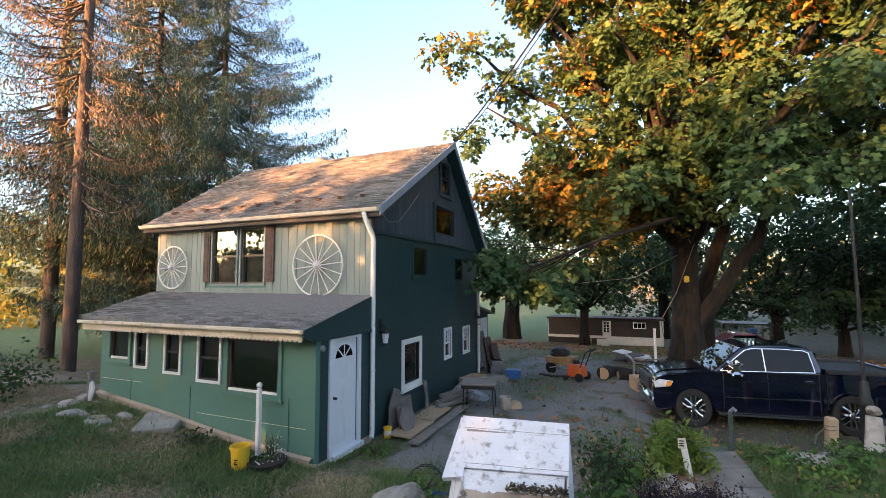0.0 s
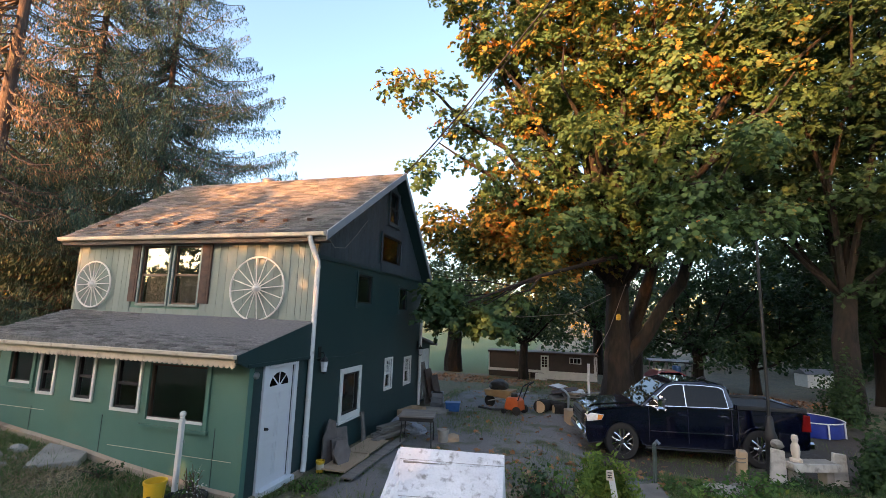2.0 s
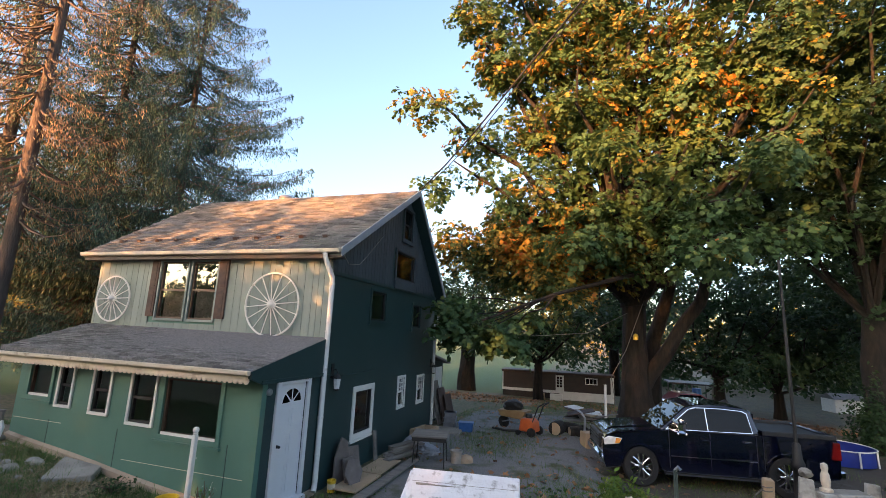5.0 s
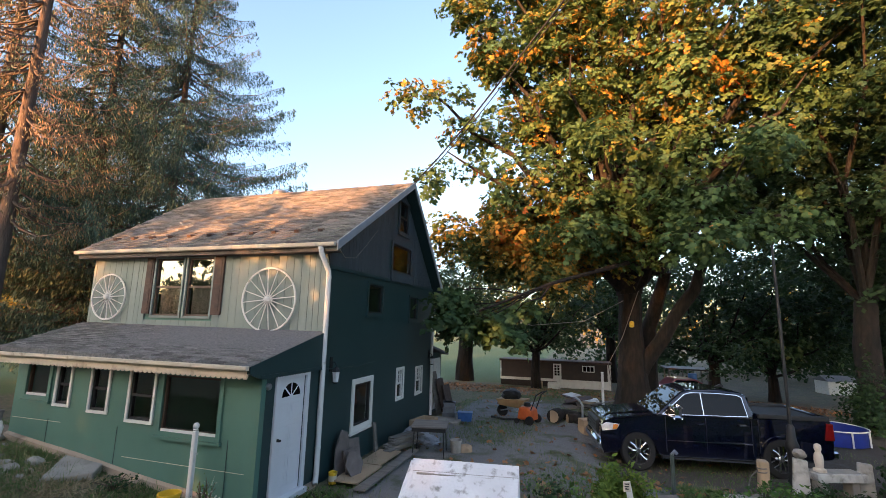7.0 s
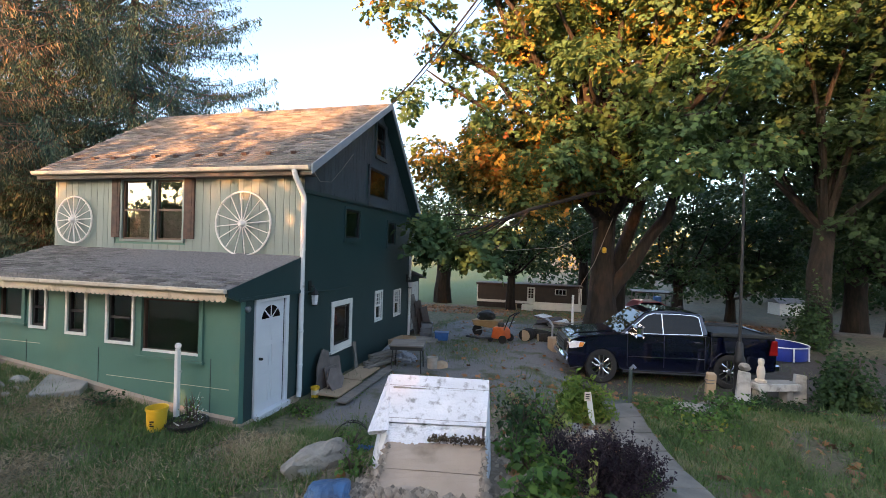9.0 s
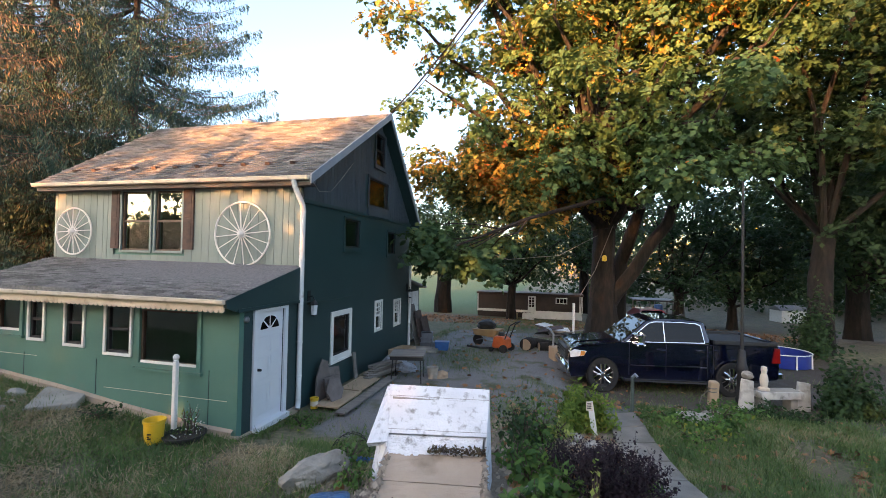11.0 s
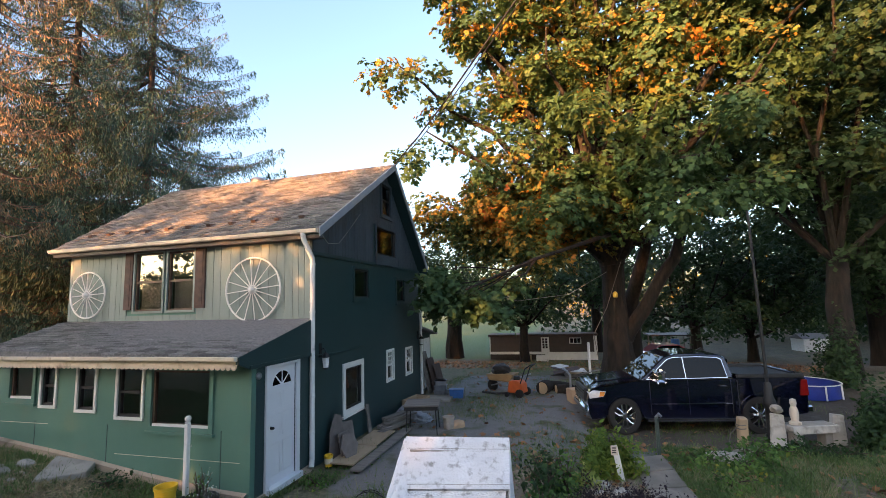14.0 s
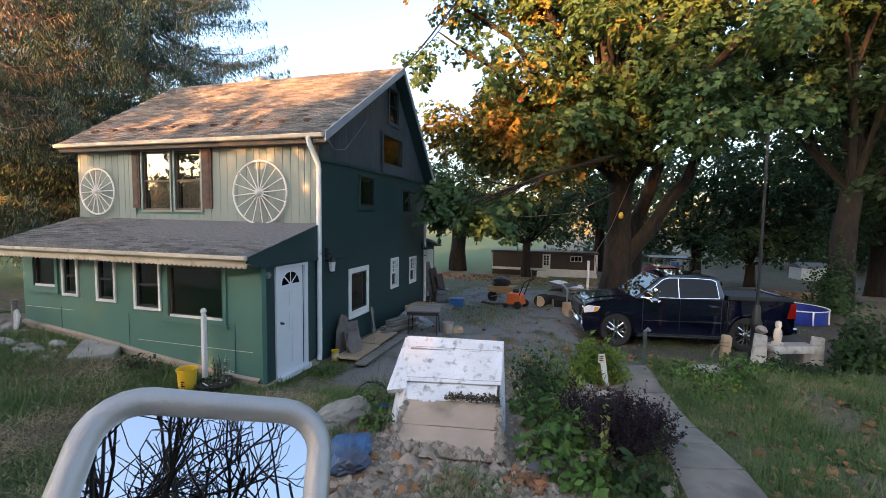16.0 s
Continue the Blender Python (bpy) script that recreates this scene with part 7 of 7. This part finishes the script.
for k in range(9):
    t = math.pi * k / 8
    g.tube([(0.3 * math.cos(t), 0.0, 0.3 * math.sin(t)), (0.3 * math.cos(t) * 0.8, 0.2, 0.3 * math.sin(t) * 0.9), (0.12 * math.cos(t), 0.32, 0.16 * math.sin(t))], 0.006, 4)
for y, r in ((0.0, 0.3), (0.2, 0.25)):
    g.tube([(r * math.cos(math.pi * k / 12), y, r * math.sin(math.pi * k / 12)) for k in range(13)], 0.007, 4)
ob = thing("wire_basket", g, black_metal, "rusty wire basket lying on its side", "basket")
ob.matrix_world = place(2.1, -1.78, 20, 0.0)

# overhead wire and hanging rope
thing("service_wire", Geo().tube([(0.34, 4.0, 7.26), (1.41, 3.13, 7.68), (2.5, 2.13, 8.12), (3.6, 1.12, 8.66), (4.91, -0.06, 9.3), (8.2, -3.1, 11.0), (12.0, -6.6, 13.2)], 0.022, 6).tube([(0.34, 4.0, 7.2), (1.45, 3.1, 7.56), (2.55, 2.08, 7.98), (3.65, 1.07, 8.52), (4.95, -0.1, 9.18), (8.2, -3.1, 10.9), (12.0, -6.6, 13.1)], 0.012, 6), black_plastic, "black overhead service cable to the gable", "cable")
thing("hanging_rope", Geo().tube([(2.2, 5.3, 3.5), (3.4, 8.0, 3.0), (5.2, 10.6, 3.2), (6.8, 11.9, 4.1)], 0.012, 5), grey_wood, "slack rope between limb and trunk", "rope")
thing("tree_rope", Geo().tube([(7.4, 11.8, 4.5), (6.7, 11.7, 2.6), (6.1, 11.6, 1.5), (6.25, 11.6, 0.3)], 0.014, 5), grey_wood, "old rope trailing down the big trunk", "rope")
ob = thing("feeder", Geo().lathe([(0.02, 0), (0.09, 0.02), (0.1, 0.18), (0.07, 0.24), (0.02, 0.27)], 12), yellow, "yellow feeder hung on the trunk", "feeder", smooth=True)
ob.matrix_world = pose(7.1, 11.95, 3.0)

# round-cornered mirror on a bracket beside the viewer
MIRROR_AXES = ((0.738, 0.630, -0.244), (-0.263, 0.601, 0.755), (0.622, -0.493, 0.609))
mm = Matrix([[MIRROR_AXES[k][r] for k in range(3)] for r in range(3)]).to_4x4()
mm = Matrix.Translation((4.929, -8.008, 2.695)) @ mm
mrr = empty("vehicle_mirror", "large rounded vehicle mirror in a pale metal frame", "mirror", mm)


def round_rect(w, h, r, n=6):
    pts = []
    for cx, cy, a0 in ((w - r, h - r, 0), (-w + r, h - r, 90), (-w + r, -h + r, 180), (w - r, -h + r, 270)):
        pts += [(cx + r * math.cos(radians(a0 + 90 * k / n)), cy + r * math.sin(radians(a0 + 90 * k / n))) for k in range(n + 1)]
    return pts


rim = [(x, y, 0.004) for x, y in round_rect(0.097, 0.109, 0.04)]
part("mirror_frame", Geo().tube(rim + rim[:2], 0.0115, 10, caps=False), alu, mrr, smooth=True)
part("mirror_face", Geo().prism(round_rect(0.092, 0.104, 0.036), "z", -0.004, 0.002), mirror, mrr)
part("mirror_back", Geo().prism(round_rect(0.094, 0.106, 0.037), "z", -0.03, -0.006), black_plastic, mrr)
part("mirror_bracket", Geo().tube([tuple(mm.inverted() @ Vector(q)) for q in ((4.940, -8.074, 2.581), (4.958, -8.029, 2.280), (4.958, -8.029, 0.0))], 0.012, 8), alu, mrr, smooth=True)


# ---- ground cover ----
def scatter(n, x0, x1, y0, y1, seed, keep=None):
    rng = np.random.default_rng(seed)
    p = np.stack([rng.uniform(x0, x1, n), rng.uniform(y0, y1, n)], -1)
    if keep is not None:
        p = p[keep(p[:, 0], p[:, 1], rng)]
    return np.column_stack([p, ground_z(p[:, 0], p[:, 1])]), rng


def clear(x, y, rng):
    """Open ground: off the house, the path, the cellar roof and the bed's gravel."""
    ok = ~((x < 0.15) & (x > -7.0) & (y > PY - 0.12))
    t = (y + 3.6) / 5.4
    ok &= ~((x > 6.42 - 0.22 * t - 0.02) & (x < 7.26 - 0.44 * t) & (y < 2.0))
    ok &= ~((x > 2.85) & (x < 4.55) & (y > -3.6) & (y < -1.95))
    return ok


def lawn_keep(x, y, rng):
    n = np.sin(1.7 * x + 0.6) * np.sin(1.3 * y + 1.1) + np.sin(3.9 * x - y) * 0.5 + rng.normal(0, 0.35, len(x))
    bare = (x > 0.3) & (x < 2.6) & (y > -1.4)
    bed = (x > 2.4) & (x < 6.3) & (y < 0.9)
    far_w = (x < -5.0) & (y > -3.6)
    return clear(x, y, rng) & (n > -0.55) & ~(bare & (n < 0.75)) & ~(bed & (n < 0.8)) & ~(far_w & (n < 0.4))


for name, m, box, n, size, seed, lab in (("grass_front", grass_mat, (-8, 6.5, -6.5, -0.2), 260000, 0.07, 1, "short patchy grass before the house"),
                                         ("grass_east", grass_mat, (6.9, 15, -5, 2.6), 190000, 0.075, 2, "short grass beside the path"),
                                         ("grass_yard", grass_mat, (0.3, 13, -1.0, 13), 80000, 0.07, 3, "thin grass tufts in the gravel"),
                                         ("grass_back", grass_mat, (-3, 9, 12.5, 22), 20000, 0.09, 4, "grass beyond the yard")):
    c, rng = scatter(n, *box, seed, lawn_keep if name != "grass_yard" else (lambda x, y, rng: clear(x, y, rng) & ((np.sin(1.1 * x + 2) * np.sin(0.8 * y) + rng.normal(0, 0.3, len(x))) > 0.3)))
    nn = len(c)
    out = np.stack([rng.normal(0, 1, nn), rng.normal(0, 1, nn), np.zeros(nn)], -1)
    out /= np.linalg.norm(out, axis=1, keepdims=True)
    side = np.stack([-out[:, 1], out[:, 0], np.zeros(nn)], -1)
    h = (size * rng.gamma(3.0, 0.33, nn))[:, None]
    v = np.stack([c - side * 0.007, c + side * 0.007, c + out * h * rng.uniform(0.2, 1.5, (nn, 1)) + np.array((0, 0, 1.0)) * h], 1)
    tagged(new(name, np_mesh(name, v.reshape(-1, 3), np.arange(nn * 3).reshape(-1, 3), m)), lab, "grass", kind="stuff")

c, rng = scatter(80000, -8.0, 2.6, -6.5, -2.0, 11, lambda x, y, rng: clear(x, y, rng) & ((np.sin(1.5 * x) * np.sin(1.9 * y + 0.4) + 0.5 * np.sin(4.1 * x + y) + rng.normal(0, 0.45, len(x))) > 0.15))
v, f = leaf_cloud(c + np.array((0, 0, 0.035)), np.tile((0, 0, 1.0), (len(c), 1)), 0.10, "blade", 0.6, rng)
tagged(new("dry_grass", np_mesh("dry_grass", v, f, straw_mat)), "matted dry straw-coloured grass", "grass", kind="stuff")
c1, rng = scatter(1300, 2.5, 13, -4.5, 3.0, 12, clear)
cw, rng = scatter(70000, -7, 14, -6.5, 2.4, 17, lawn_keep)
v, f = leaf_cloud(cw + np.array((0, 0, 0.03)), np.tile((0, 0, 1.0), (len(cw), 1)), 0.045, "leaf", 0.6, rng)
tagged(new("lawn_weeds", np_mesh("lawn_weeds", v, f, herb_leaf)), "clover and broad-leaved weeds in the grass", "weeds", kind="stuff")
c2, _ = scatter(4500, -4, 16, 13.5, 23, 13)
c3, _ = scatter(350, 0.5, 10, 2, 12, 14)
c4, _ = scatter(90, 4.65, 5.0, -3.72, -3.45, 15)
c = np.concatenate([c1, c2, c3, c4]) + np.array((0, 0, 0.035))
v, f = leaf_cloud(c, np.tile((0, 0, 1.0), (len(c), 1)), 0.11, "maple", 0.45, rng)
tagged(new("fallen_leaves", np_mesh("fallen_leaves", v, f, fallen_leaf)), "fallen brown and orange leaves on the ground", "leaves", kind="stuff")
# gravel chips of the bed
c, rng = scatter(26000, 2.6, 6.7, -6.2, 0.6, 16, lambda x, y, rng: ~((x > 3.1) & (x < 4.5) & (y > -3.5 + 0.15 * (x - 3.18)) & (y < -1.95)) & ((y < -2.8) | (rng.uniform(0, 1, len(x)) < 0.25)) & ((x < 5.5) | (rng.uniform(0, 1, len(x)) < 0.3)))
# chips washed over the foot and sides of the apron
s, w = rng.uniform(0, 1, 7000), rng.uniform(0, 1, 7000)
edge = np.minimum(np.minimum(s, 1 - s) * (1.25 + 4 * w), w * 0.9 + 0.04 * np.sin(9 * s + 1) + 0.03 * np.sin(23 * s))
ok = rng.uniform(0, 1, 7000) < np.clip(1.25 - edge / 0.13, 0, 1) * (1 - 0.8 * w)
s, w = s[ok, None], w[ok, None]
foot, mid_edge = np.array(SLAB_FOOT) - (0, 0, 0.07), np.array(SLAB_MID) - (0, 0, 0.07)
lap = (1 - w) * ((1 - s) * foot[0] + s * foot[1]) + w * ((1 - s) * mid_edge[0] + s * mid_edge[1])
c = np.concatenate([c, lap])
tet = np.array([(1, 0, 0), (-0.6, 0.8, 0), (-0.6, -0.8, 0), (0.1, 0, 0.8)])
r = (0.013 + rng.gamma(1.6, 0.014, len(c)))[:, None, None]
a = rng.uniform(0, 6.28, len(c))
R2 = np.stack([np.stack([np.cos(a), -np.sin(a), 0 * a], -1), np.stack([np.sin(a), np.cos(a), 0 * a], -1), np.tile((0, 0, 1.0), (len(c), 1))], 1)
v = c[:, None] + np.einsum("nij,kj->nki", R2, tet) * r + rng.normal(0, 0.003, (len(c), 4, 3))
f = np.array([(0, 1, 3), (1, 2, 3), (2, 0, 3)])[None] + (np.arange(len(c)) * 4)[:, None, None]
tagged(new("gravel", np_mesh("gravel", v.reshape(-1, 3), f.reshape(-1, 3), stone_isl)), "loose pale gravel chips round the cellar roof", "gravel", kind="stuff")
